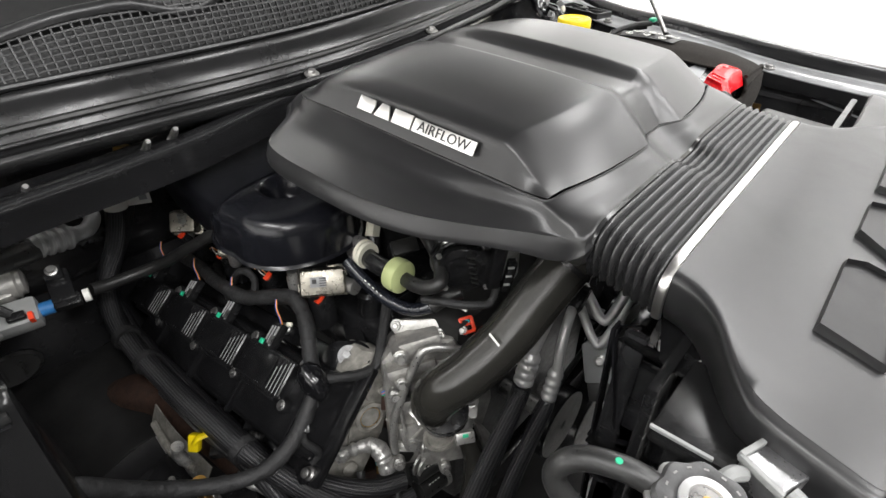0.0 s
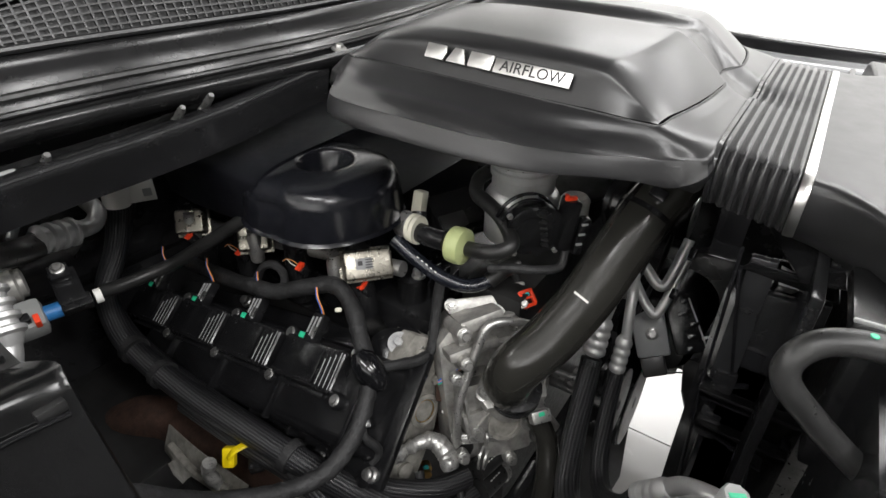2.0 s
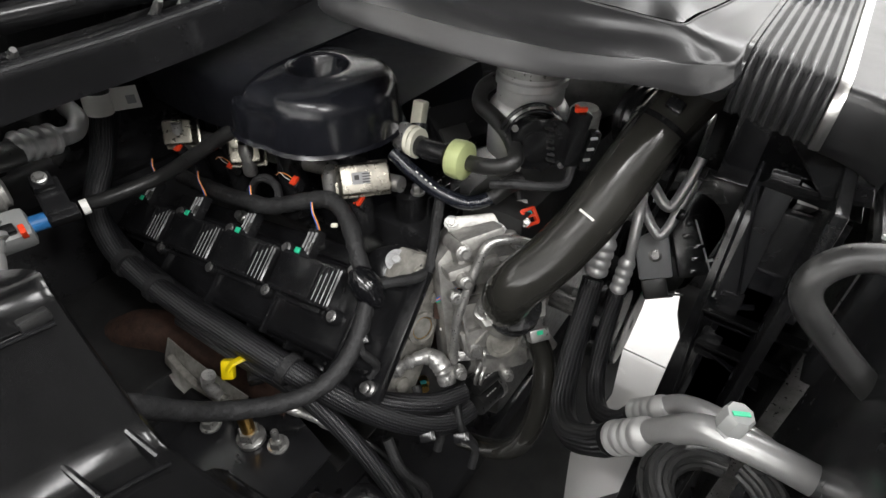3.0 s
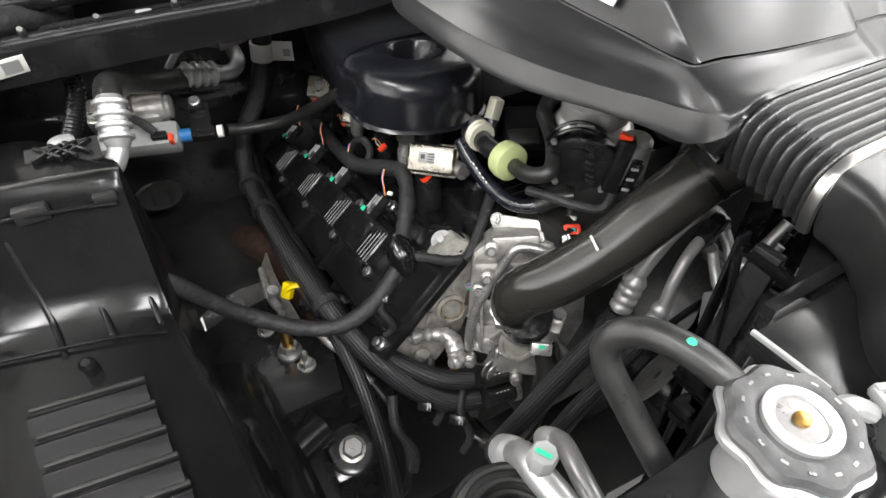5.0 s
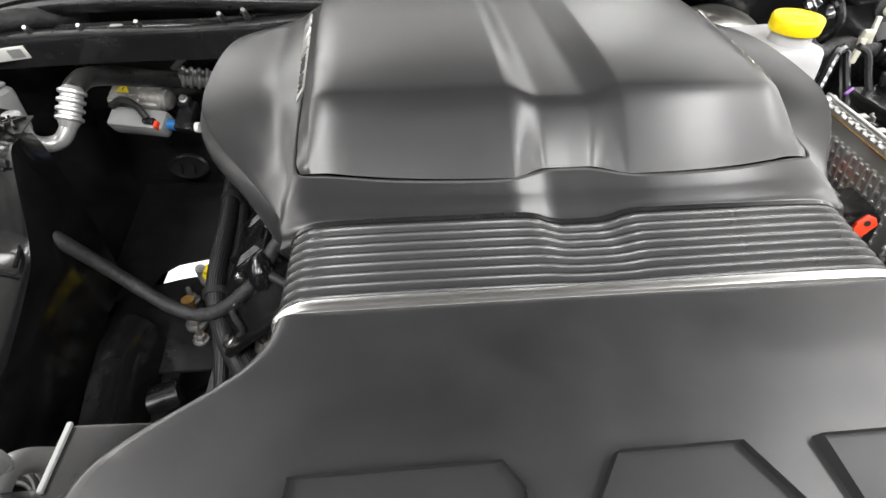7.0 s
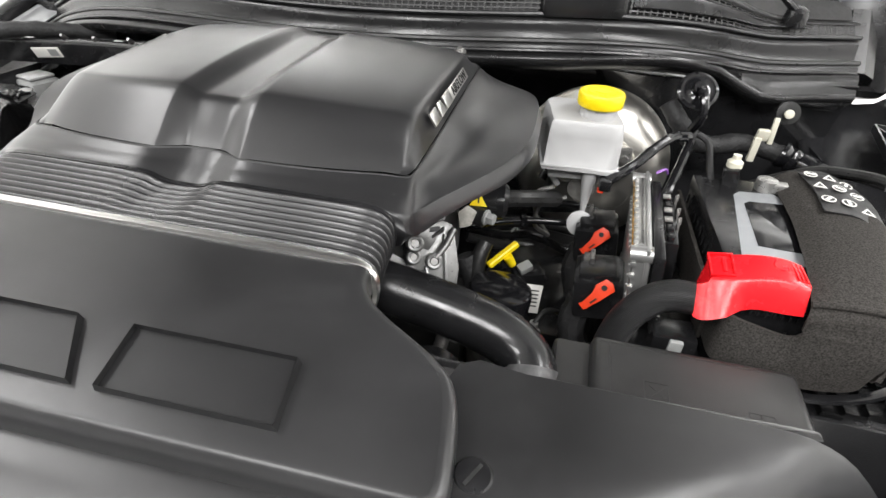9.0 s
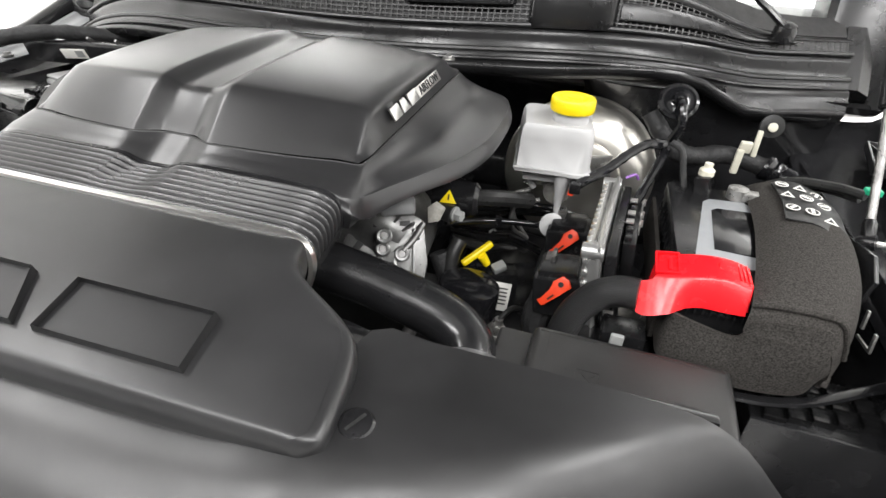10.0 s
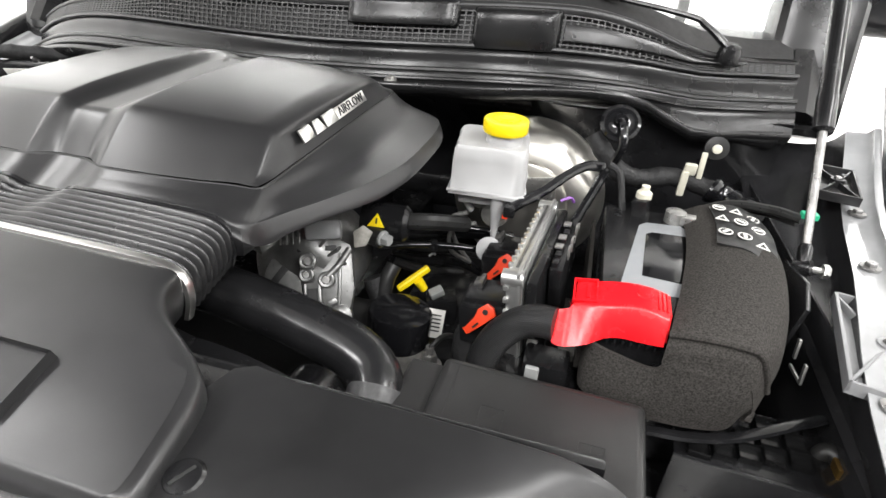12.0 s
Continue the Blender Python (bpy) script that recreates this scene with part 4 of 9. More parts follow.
shroud = thing("radiator_cover", (0.2, -0.18, 1.05), "smooth dark grey plastic radiator top cover", "radiator cover")
SH = [
    (-0.31, [(-0.176, 1.160), (-0.186, 1.160), (-0.200, 1.156), (-0.225, 1.142), (-0.26, 1.118), (-0.34, 1.09)]),
    (0.0, [(-0.176, 1.162), (-0.186, 1.161), (-0.200, 1.157), (-0.225, 1.143), (-0.26, 1.118), (-0.34, 1.09)]),
    (0.20, [(-0.176, 1.164), (-0.186, 1.163), (-0.200, 1.159), (-0.225, 1.145), (-0.26, 1.120), (-0.34, 1.085)]),
    (0.272, [(-0.150, 1.172), (-0.172, 1.172), (-0.196, 1.166), (-0.222, 1.148), (-0.26, 1.118), (-0.34, 1.08)]),
    (0.298, [(-0.064, 1.177), (-0.125, 1.177), (-0.182, 1.172), (-0.215, 1.152), (-0.25, 1.120), (-0.335, 1.075)]),
    (0.345, [(-0.061, 1.1765), (-0.118, 1.1765), (-0.167, 1.173), (-0.198, 1.155), (-0.235, 1.118), (-0.32, 1.065)]),
    (0.40, [(-0.060, 1.175), (-0.108, 1.175), (-0.149, 1.171), (-0.178, 1.152), (-0.212, 1.112), (-0.30, 1.05)]),
    (0.45, [(-0.059, 1.173), (-0.096, 1.173), (-0.128, 1.168), (-0.154, 1.148), (-0.188, 1.105), (-0.27, 1.03)]),
    (0.50, [(-0.058, 1.170), (-0.080, 1.169), (-0.102, 1.163), (-0.124, 1.142), (-0.158, 1.095), (-0.23, 1.01)]),
    (0.54, [(-0.056, 1.163), (-0.066, 1.161), (-0.078, 1.152), (-0.096, 1.130), (-0.126, 1.08), (-0.18, 0.99)]),
    (0.575, [(-0.055, 1.143), (-0.060, 1.139), (-0.068, 1.128), (-0.080, 1.105), (-0.10, 1.06), (-0.14, 0.97)]),
    (0.615, [(-0.055, 1.100), (-0.058, 1.096), (-0.064, 1.085), (-0.072, 1.065), (-0.086, 1.03), (-0.11, 0.95)]),
]
part("panel", grid([[(x, *p) for p in pts] for x, pts in SH], 4, 3, thick=0.003), M_COVER2, shroud)
part("rear_flange", grid([[(x, pts[0][0], pts[0][1]), (x, pts[0][0] + 0.004, pts[0][1] - 0.008), (x, pts[0][0] + 0.005, pts[0][1] - 0.05)] for x, pts in SH[4:]], 3, 3), M_COVER2, shroud)
clip = thing("push_clip", (0.3225, -0.148, 1.173), "round black slotted push clip on the cover", "fastener")
mclip = pose(0.3225, -0.148, 1.1735, 8)
part("head", lathe([(0.0125, -0.001), (0.0125, 0.002), (0.0105, 0.0042), (0.003, 0.0048)], 24, mclip), M_BLACK, clip)
# raised black bar paints the shade of the slot
part("slot", box(0.016, 0.0022, 0.001, mclip @ pose(0, 0, 0.0042, 0, 0, 60)), M_INKSHADE, clip, "black bar painted as the shaded slot")
nose = thing("grille_top_panel", (0, -0.3, 1.0), "light grey painted panel ahead of radiator cover", "body panel")
part("panel", grid([[(x, -0.262, 1.128), (x, -0.275, 1.131), (x, -0.33, 1.118), (x, -0.45, 1.06), (x, -0.52, 0.98)] for x in (-0.6, -0.35, -0.1, 0.05, 0.13)], 3, 3, thick=0.004), M_PAINT, nose)

# ---- engine, passenger side ----
BANK_A = Vector((-0.042, 0.989, -0.142)).normalized()
BANK_B = Vector((-0.80, -0.03, -0.60))
BANK_B = (BANK_B - BANK_A * BANK_B.dot(BANK_A)).normalized()
BANK_N = BANK_A.cross(BANK_B).normalized()
BANK_O = Vector((-0.353, 0.394, 0.918))
BANK = Matrix((BANK_A, BANK_B, BANK_N)).transposed().to_4x4()
BANK.translation = BANK_O


def bank(u, v, w):
    return BANK @ Vector((u, v, w))


block = thing("engine_block", (0, 0.6, 0.45), "dark cast engine block with painted sump", "engine")
part("block", box(0.44, 0.60, 0.38, pose(0, 0.62, 0.42), 0.03), M_DARK, block)
part("sump", box(0.30, 0.45, 0.14, pose(0, 0.60, 0.34), 0.03), M_STEEL, block, "black painted sump")
part("valley", box(0.40, 0.52, 0.10, pose(-0.02, 0.62, 0.80), 0.02), M_BLACK, block, "black valley cover")
part("front_case", box(0.44, 0.10, 0.44, pose(0.04, 0.29, 0.52), 0.025), M_DARK, block, "dark front case")

vc = thing("valve_cover", bank(0.2, 0.04, -0.08), "black moulded valve cover with bolted flange", "valve cover", "valve covers")
part("dome", box(0.50, 0.130, 0.055, BANK @ pose(0.195, 0.040, -0.085), 0.016, 3, 0.92), M_GUIDE, vc)
part("flange", box(0.53, 0.178, 0.014, BANK @ pose(0.195, 0.040, -0.092), 0.005), M_GUIDE, vc)
for u in (0.03, 0.16, 0.28, 0.40):
    part("rib", box(0.006, 0.11, 0.012, BANK @ pose(u - 0.055, 0.048, -0.036), 0.002), M_GUIDE, vc)
for u, v in ((-0.052, 0.115), (0.075, 0.122), (0.19, 0.122), (0.31, 0.122), (0.125, -0.040), (0.29, -0.042)):
    part("bolt", join(lathe([(0.010, 0), (0.010, 0.005), (0.007, 0.007), (0.007, 0.013), (0.0045, 0.014)], 16, BANK @ pose(u, v, -0.078))), M_DULL, vc, "zinc flange bolt")
for k in range(7):
    part("flange_boss", join(lathe([(0.012, 0), (0.012, 0.012), (0.009, 0.014)], 14, BANK @ pose(-0.045 + 0.078 * k, 0.121, -0.086)), box(0.020, 0.010, 0.010, BANK @ pose(-0.045 + 0.078 * k, 0.112, -0.086), 0.003)), M_GUIDE, vc, "moulded bolt boss")
    part("side_rib", box(0.0035, 0.012, 0.040, BANK @ pose(-0.010 + 0.078 * k, 0.105, -0.080), 0.001), M_GUIDE, vc, "moulded side rib")
head = thing("cylinder_head", (-0.29, 0.35, 0.78), "weathered grey cast aluminium cylinder head end", "cylinder head")
HEADM = axes((-0.285, 0.352, 0.835), (0.62, 0.05, 0.78), (-0.25, -0.95, 0.2))
part("casting", prism([(-0.150, -0.058), (-0.05, -0.066), (0.030, -0.052), (0.075, -0.016), (0.075, 0.026), (0.040, 0.040), (-0.03, 0.046), (-0.09, 0.030), (-0.145, 0.006)], 0.045, HEADM @ pose(0, 0, -0.030), 0.008, 2), M_CASTD, head)
part("boss", lathe([(0.024, 0), (0.024, 0.006), (0.019, 0.008), (0.018, 0.0045)], 24, HEADM @ pose(-0.025, -0.030, 0.013)), M_CASTD, head, "round core plug boss")
part("plug", lathe([(0.0165, 0), (0.0165, 0.003), (0.012, 0.0015)], 22, HEADM @ pose(-0.025, -0.030, 0.015)), M_BRASS, head, "dull brass core plug")
for a, b, c in ((-0.110, -0.030, 0.012), (-0.085, 0.010, 0.010), (0.048, 0.010, 0.010), (-0.130, -0.012, 0.009), (0.020, -0.034, 0.008)):
    part("boss", lathe([(c, 0), (c, 0.007), (c * 0.6, 0.009)], 14, HEADM @ pose(a, b, 0.013)), M_CASTD, head)
for a, b, w, h, r in ((-0.070, -0.012, 0.060, 0.005, 18), (-0.045, 0.020, 0.070, 0.005, -6), (0.020, 0.000, 0.050, 0.005, 40)):
    part("web", box(w, h, 0.008, HEADM @ pose(a, b, 0.012, 0, 0, r), 0.0018), M_CASTD, head, "raised casting web")
for k in range(4):
    part("cast_mark", box(0.007, 0.004, 0.0012, HEADM @ pose(-0.068 + 0.010 * k, -0.044, 0.0148), 0.0004), M_CASTD, head, "cast raised mark")
mount = thing("coil_bracket", (-0.272, 0.368, 0.88), "black rubber grommet with zinc bolt on head", "bracket")
EAR = axes((-0.262, 0.377, 0.876), (0.60, -0.78, 0.10), (-0.55, -0.15, 0.82))
part("pad", prism([(0.030 * math.cos(radians(a)) + (0.004 if a < 90 or a > 270 else -0.012), 0.024 * math.sin(radians(a))) for a in range(0, 360, 20)], 0.020, EAR, 0.004), M_GUIDE, mount, "black moulded ear")
part("bolt", join(lathe([(0.0155, 0.020), (0.0155, 0.0235), (0.010, 0.0245)], 24, EAR), hexbolt(0.0065, 0.007, EAR @ pose(0, 0, 0.024))), M_EDGE, mount, "zinc flange bolt")
part("arm", box(0.09, 0.030, 0.012, axes((-0.230, 0.400, 0.872), (0.5, 0.8, -0.1), (-0.55, -0.15, 0.82)), 0.004), M_BLACK, mount)


def coil(m):
    c = local_thing("ignition_coil", m, "black ignition coil with four raised ribs, glints painted on their edges", "ignition coil", "ignition coils")
    part("body", box(0.106, 0.056, 0.030, pose(0.060, 0.018, -0.040), 0.005, 3), M_BLACK, c)
    part("cap", box(0.072, 0.046, 0.005, pose(0.074, 0.018, -0.0115), 0.002), M_GUIDE, c)
    part("edge_line", join(box(0.072, 0.0015, 0.0012, pose(0.074, 0.040, -0.0068)), box(0.072, 0.0015, 0.0012, pose(0.074, -0.004, -0.0068))), M_BLACK, c, "raised moulded edge line")
    for k in range(4):
        rib = part("rib", box(0.0046, 0.054 - 0.002 * k, 0.006, pose(0.012 + 0.0072 * k, 0.018 + 0.001 * k, -0.014), 0.0010), M_BLACK, c, "upright moulded rib")
        # pale strip paints the glint along the glossy black rib
        part("rib_glint", box(0.0009, 0.048 - 0.005 * k, 0.0008, pose(0.0105 + 0.0072 * k, 0.018 + 0.002 * k, -0.0084), 0.0003), M_EDGE, rib, "pale strip painted as a glint on the rib")
    part("side_step", box(0.080, 0.008, 0.016, pose(0.066, 0.050, -0.040), 0.003), M_BLACK, c, "lower moulded step")
    for u, v in ((-0.001, -0.012), (0.002, 0.050)):
        part("ear", lathe([(0.0105, -0.040), (0.0105, -0.022), (0.0088, -0.019)], 16, pose(u, v, 0)), M_BLACK, c)
        part("bolt", hexbolt(0.0050, 0.005, pose(u, v, -0.020), 0.0075), M_DULL, c, "dark steel bolt")
    con = part("connector", box(0.018, 0.040, 0.016, pose(0.072, -0.026, -0.022), 0.003), M_BLACK, c)
    for k in range(3):
        # ridge coloured pale to paint the highlight on black plastic
        part("ridge", box(0.0013, 0.030 - 0.004 * k, 0.0026, pose(0.0655 + 0.0060 * k, -0.026 - 0.001 * k, -0.0066)), M_EDGE, con, "ridge painted pale as a highlight")
    part("latch", box(0.006, 0.014, 0.004, pose(0.066, -0.020, -0.0065), 0.001), M_DULL, con, "grey latch")
    part("lock", box(0.009, 0.008, 0.008, pose(0.086, -0.012, -0.014), 0.0015), M_GREEN, con, "green lock tab")
    for k, col in enumerate(("orange", "blue")):
        part("wire", tube([(0.068 + 0.003 * k, -0.044, -0.013), (0.069 + 0.0025 * k, -0.052, -0.004), (0.073 + 0.002 * k, -0.062, 0.008), (0.079 + 0.0015 * k, -0.074, 0.012)], 0.0010, 6, 3), M_WIRE[col], con, col + " wire")
    return c


c4 = coil(BANK)
for u in (0.119, 0.237, 0.357):
    copy_thing(c4, BANK @ pose(u, 0, 0))

# intake manifold
man = thing("intake_manifold", (-0.22, 0.50, 0.95), "glossy black moulded intake manifold with round hole", "intake manifold")
HOLE = Vector((-0.236, 0.512, 0.0))


def plenum_row(k, n):
    """One upright section of the bulged front chamber, from its lower rim up to the funnel."""
    a = 2 * math.pi * k / n
    d = Vector((math.cos(a), math.sin(a), 0))
    c = Vector((-0.254, 0.497, 0)) - HOLE
    run = c.dot(d) + math.sqrt(max(0.0, c.dot(d) ** 2 - c.length_squared + 0.0810 ** 2))
    run += 0.030 * max(0, d.x * 0.8 - d.y * 0.35) + 0.05 * max(0, d.y)
    prof = [(run - 0.030, 1.040), (run, 1.0395), (run + 0.0015, 1.042), (run - 0.001, 1.0445), (run - 0.001, 1.047), (run - 0.003, 1.075), (run - 0.006, 1.092), (run - 0.015, 1.105), (run - 0.030, 1.1095), (0.044, 1.1115), (0.0385, 1.1112), (0.0350, 1.108), (0.026, 1.088), (0.020, 1.076), (0.003, 1.074)]
    return [HOLE + d * r + Vector((0, 0, z)) for r, z in prof]


part("plenum", grid([plenum_row(k, 40) for k in range(41)], 2, 1), M_NAVY, man, "bulged front chamber with round funnel", smooth=45.0)
# shoulder takes the shaded navy copy, so it stays dark
part("shoulder", grid([[(-0.322, 0.54, 1.038), (-0.330, 0.54, 1.092), (-0.314, 0.54, 1.110), (-0.25, 0.55, 1.114), (-0.05, 0.55, 1.118)], [(-0.318, 0.62, 1.030), (-0.326, 0.62, 1.092), (-0.308, 0.62, 1.110), (-0.25, 0.62, 1.116), (-0.05, 0.62, 1.122)],
                       [(-0.306, 0.72, 1.016), (-0.314, 0.72, 1.085), (-0.296, 0.72, 1.102), (-0.22, 0.72, 1.112), (-0.05, 0.72, 1.12)], [(-0.282, 0.83, 1.000), (-0.290, 0.83, 1.070), (-0.272, 0.83, 1.085), (-0.20, 0.83, 1.10), (-0.05, 0.83, 1.11)]], 4, 4, thick=0.003), M_SHELF, man)
part("underside", grid([[(-0.322, 0.54, 1.040), (-0.2, 0.54, 1.04), (-0.05, 0.50, 1.03)], [(-0.318, 0.62, 1.032), (-0.2, 0.62, 1.03), (-0.05, 0.62, 1.02)], [(-0.282, 0.83, 1.002), (-0.2, 0.83, 1.0), (-0.05, 0.83, 1.0)]], 3, 3), M_BLACK, man)
part("inner_wall", box(0.30, 0.40, 0.16, pose(-0.06, 0.66, 0.88), 0.03), M_SHELF, man, "black inner wall")
for u in (0, 0.12, 0.24, 0.36):
    part("runner", tube([bank(u + 0.055, -0.16, 0.015), bank(u + 0.055, -0.115, -0.03), bank(u + 0.055, -0.075, -0.075)], 0.022, 14, 5, flat=0.8), M_BLACK, man)

rail_t = thing("fuel_rail", (-0.24, 0.6, 0.93), "dull silver fuel rail with end damper", "fuel rail")
part("rail", tube([(-0.222, 0.40, 0.975), (-0.236, 0.60, 0.950), (-0.244, 0.84, 0.920)], 0.011, 12, 5), M_STEELZ, rail_t)


def damper(c, along, size, marked):
    m = axes(c, along, (-0.55, -0.62, 0.55))
    part("damper", box(size, 0.040, 0.040, m @ pose(0, 0, -0.022), 0.007, 3), M_DAMP, rail_t, "brushed pillow-shaped damper")
    part("damper_seam", box(size + 0.006, 0.046, 0.003, m @ pose(0, 0, -0.012), 0.0013), M_DAMP, rail_t, "pressed seam flange")
    if marked:
        part("damper_label", box(0.022, 0.015, 0.0008, m @ pose(-0.006, 0.001, 0.0182), 0.0002), M_LATTICE, rail_t, "white data label")
        for k in range(4):
            part("label_bar", box(0.010, 0.0012, 0.0005, m @ pose(0.001, 0.006 - 0.0034 * k, 0.0190)), M_INKSHADE, rail_t, "dark print bar")
        part("label_patch", box(0.006, 0.006, 0.0005, m @ pose(-0.011, 0.002, 0.0190)), M_INKSHADE, rail_t, "dark print patch")


damper((-0.249, 0.441, 0.982), (0.78, -0.60, -0.05), 0.066, True)
damper((-0.272, 0.645, 0.966), (0.70, -0.70, 0.0), 0.046, False)
damper((-0.280, 0.796, 0.950), (0.70, -0.70, 0.0), 0.046, False)
for c in ((-0.272, 0.478, 0.945), (-0.282, 0.632, 0.936), (-0.285, 0.790, 0.920)):
    part("stub", lathe([(0.0085, 0), (0.0105, 0.004), (0.0105, 0.040), (0.0085, 0.044), (0.0085, 0.052)], 16, axes(c, (1, 0, 0), (0.04, 0.0, 1))), M_STEELZ, rail_t, "round port stub")


def injector(p, out):
    j = local_thing("fuel_injector_plug", axes(p, (0, 1, 0), (-0.5, 0, 0.85)) @ Matrix.Scale(0.8, 4), "small black injector plug with red lock", "connector", "injector plugs")
    part("plug", box(0.020, 0.024, 0.026, pose(0, 0, -0.030), 0.003), M_BLACK, j)
    part("lock", join(box(0.014, 0.016, 0.006, pose(0, 0, -0.004), 0.0015), box(0.005, 0.022, 0.005, pose(0.004, 0, -0.002), 0.001), box(0.005, 0.022, 0.005, pose(-0.004, 0, -0.002), 0.001)), M_ORANGE, j, "bright red lock")
    for k, col in enumerate(("orange", "white")):
        part("wire", tube([(0.010, -0.003 + 0.006 * k, 0.000), (0.022, -0.004 + 0.007 * k, 0.006), (0.040, -0.002, 0.006), (0.055, 0.004, -0.004)], 0.0010, 6, 3), M_WIRE[col], j, col + " wire")
    return j


i1 = injector((-0.256, 0.446, 0.952), 1)
for p in ((-0.279, 0.542, 0.957), (-0.290, 0.664, 0.945), (-0.299, 0.782, 0.938)):
    copy_thing(i1, axes(p, (0, 1, 0), (-0.5, 0, 0.85)) @ Matrix.Scale(0.8, 4))

# coolant outlet, green cap and breather hoses
evap = thing("purge_valve", (-0.21, 0.32, 1.0), "black purge valve with pale green cap", "valve")
part("body", tube([(-0.205, 0.395, 1.030), (-0.213, 0.360, 1.034), (-0.214, 0.335, 1.036)], 0.013, 16, 3), M_BLACK, evap)
part("cap", lathe([(0.017, -0.012), (0.0225, -0.009), (0.0235, 0.0), (0.0225, 0.009), (0.014, 0.013)], 26, axes((-0.213, 0.318, 1.036), (1, 0, 0), (0.1, -1, 0.05))), M_GREENCAP, evap, "pale green round cap")
part("elbow", lathe([(0.016, -0.02), (0.018, -0.005), (0.018, 0.012), (0.014, 0.016)], 16, axes((-0.200, 0.405, 1.030), (0, 1, 0), (-0.6, -0.2, 0.5))), M_DULL, evap, "grey quick connector")
part("band", join(lathe([(0.0175, -0.003), (0.019, -0.003), (0.019, 0.003), (0.0175, 0.003)], 18, axes((-0.206, 0.392, 1.034), (1, 0, 0), (0.1, -1, 0.05))), lathe([(0.0175, -0.003), (0.019, -0.003), (0.019, 0.003), (0.0175, 0.003)], 18, axes((-0.208, 0.384, 1.034), (1, 0, 0), (0.1, -1, 0.05)))), M_WHITE, evap, "pale cream clip bands")
part("hose", tube([(-0.213, 0.306, 1.036), (-0.219, 0.284, 1.042), (-0.219, 0.262, 1.049), (-0.210, 0.249, 1.057), (-0.196, 0.258, 1.064), (-0.181, 0.280, 1.074), (-0.168, 0.306, 1.079), (-0.158, 0.327, 1.083), (-0.142, 0.334, 1.094), (-0.12, 0.329, 1.10)], 0.0095, 12, 6), M_RUBBER, evap, "black moulded hose")
pcv = thing("breather_hose", (-0.22, 0.36, 0.98), "dark blue-grey breather hose below manifold", "hose")
part("hose", tube([(-0.222, 0.412, 1.018), (-0.222, 0.385, 1.003), (-0.215, 0.350, 0.982), (-0.200, 0.318, 0.968), (-0.180, 0.296, 0.970), (-0.160, 0.280, 0.985), (-0.145, 0.27, 0.99)], 0.0095, 12, 6), surface("slate_hose", (0.012, 0.0135, 0.0185), 0.20, stain=24), pcv)
part("sleeve", tube([(-0.176, 0.293, 0.971), (-0.158, 0.279, 0.986), (-0.143, 0.268, 0.991)], 0.0115, 12, 4), M_RUBBER, pcv, "black end sleeve")
for k in range(5):
    part("print_bar", box(0.0035, 0.0012, 0.0004, axes((-0.2255 + 0.0012 * k, 0.372 - 0.006 * k, 1.0055 - 0.0040 * k), (0.1, -0.8, -0.5), (-0.7, 0.1, 0.7))), M_PAPER, pcv, "white print mark")
conn = thing("sensor_connector", (-0.170, 0.410, 1.04), "cream plastic sensor plug on black stalk", "connector")
part("plug", box(0.016, 0.015, 0.032, axes((-0.180, 0.404, 1.040), (0, 1, 0), (0.25, 0.35, 0.9)), 0.003), M_WHITE, conn)
part("stalk", tube([(-0.195, 0.392, 1.012), (-0.186, 0.398, 1.028), (-0.178, 0.403, 1.042)], 0.011, 12, 3), M_BLACK, conn)
actu = thing("tumble_actuator", (-0.13, 0.40, 1.0), "black actuator housing with plug on manifold", "actuator")
part("housing", box(0.11, 0.06, 0.05, axes((-0.108, 0.390, 0.998), (0.9, -0.4, 0), (-0.4, -0.4, 0.8)), 0.010), M_BLACK, actu)
part("plug", box(0.040, 0.022, 0.016, axes((-0.150, 0.372, 1.020), (0.9, -0.4, 0), (-0.4, -0.5, 0.7)), 0.003), M_DARK, actu, "grey-black plug")
part("bolt", hexbolt(0.008, 0.008, axes((-0.150, 0.405, 1.042), (1, 0, 0), (-0.3, -0.2, 0.9)), 0.010), M_STEELZ, actu, "zinc bolt")
oil = thing("oil_filler", (-0.18, 0.40, 0.88), "black ribbed filler stand with bolt", "engine part")
part("stand", lathe([(0.028, 0), (0.024, 0.02), (0.020, 0.06), (0.024, 0.075), (0.018, 0.08)], 18, pose(-0.185, 0.415, 0.865)), M_BLACK, oil)
for k in range(5):
    part("fin", box(0.055, 0.004, 0.05, pose(-0.150, 0.375 + 0.016 * k, 0.880), 0.001), M_BLACK, oil)
part("bolt", hexbolt(0.008, 0.012, pose(-0.188, 0.400, 0.945), 0.010), M_STEELZ, oil, "zinc bolt")

# throttle body
TB = axes((-0.135, 0.262, 1.085), (0.72, -0.69, 0), (0.0, 0.0, 1))
thr = thing("throttle_body", (-0.13, 0.235, 1.0), "silver throttle body with black plastic motor cover", "throttle body")
part("barrel", lathe([(0.047, -0.06), (0.047, -0.004), (0.043, 0.002), (0.0395, 0.006), (0.0395, 0.024), (0.042, 0.026), (0.042, 0.034), (0.0395, 0.036), (0.0395, 0.052), (0.043, 0.054), (0.043, 0.062), (0.034, 0.064)], 40, TB @ pose(-0.004, 0.022, 0)), M_THR, thr)
part("cuff", lathe([(0.044, 0.058), (0.047, 0.066), (0.047, 0.090)], 36, TB @ pose(-0.004, 0.022, 0)), M_RUBBER, thr, "black rubber cuff")
part("band", ring_clamp(TB @ Vector((-0.004, 0.022, 0.045)), TB.to_3x3() @ Vector((0, 0, 1)), 0.0400, 0.008), M_STEELZ, thr, "steel clamp band")
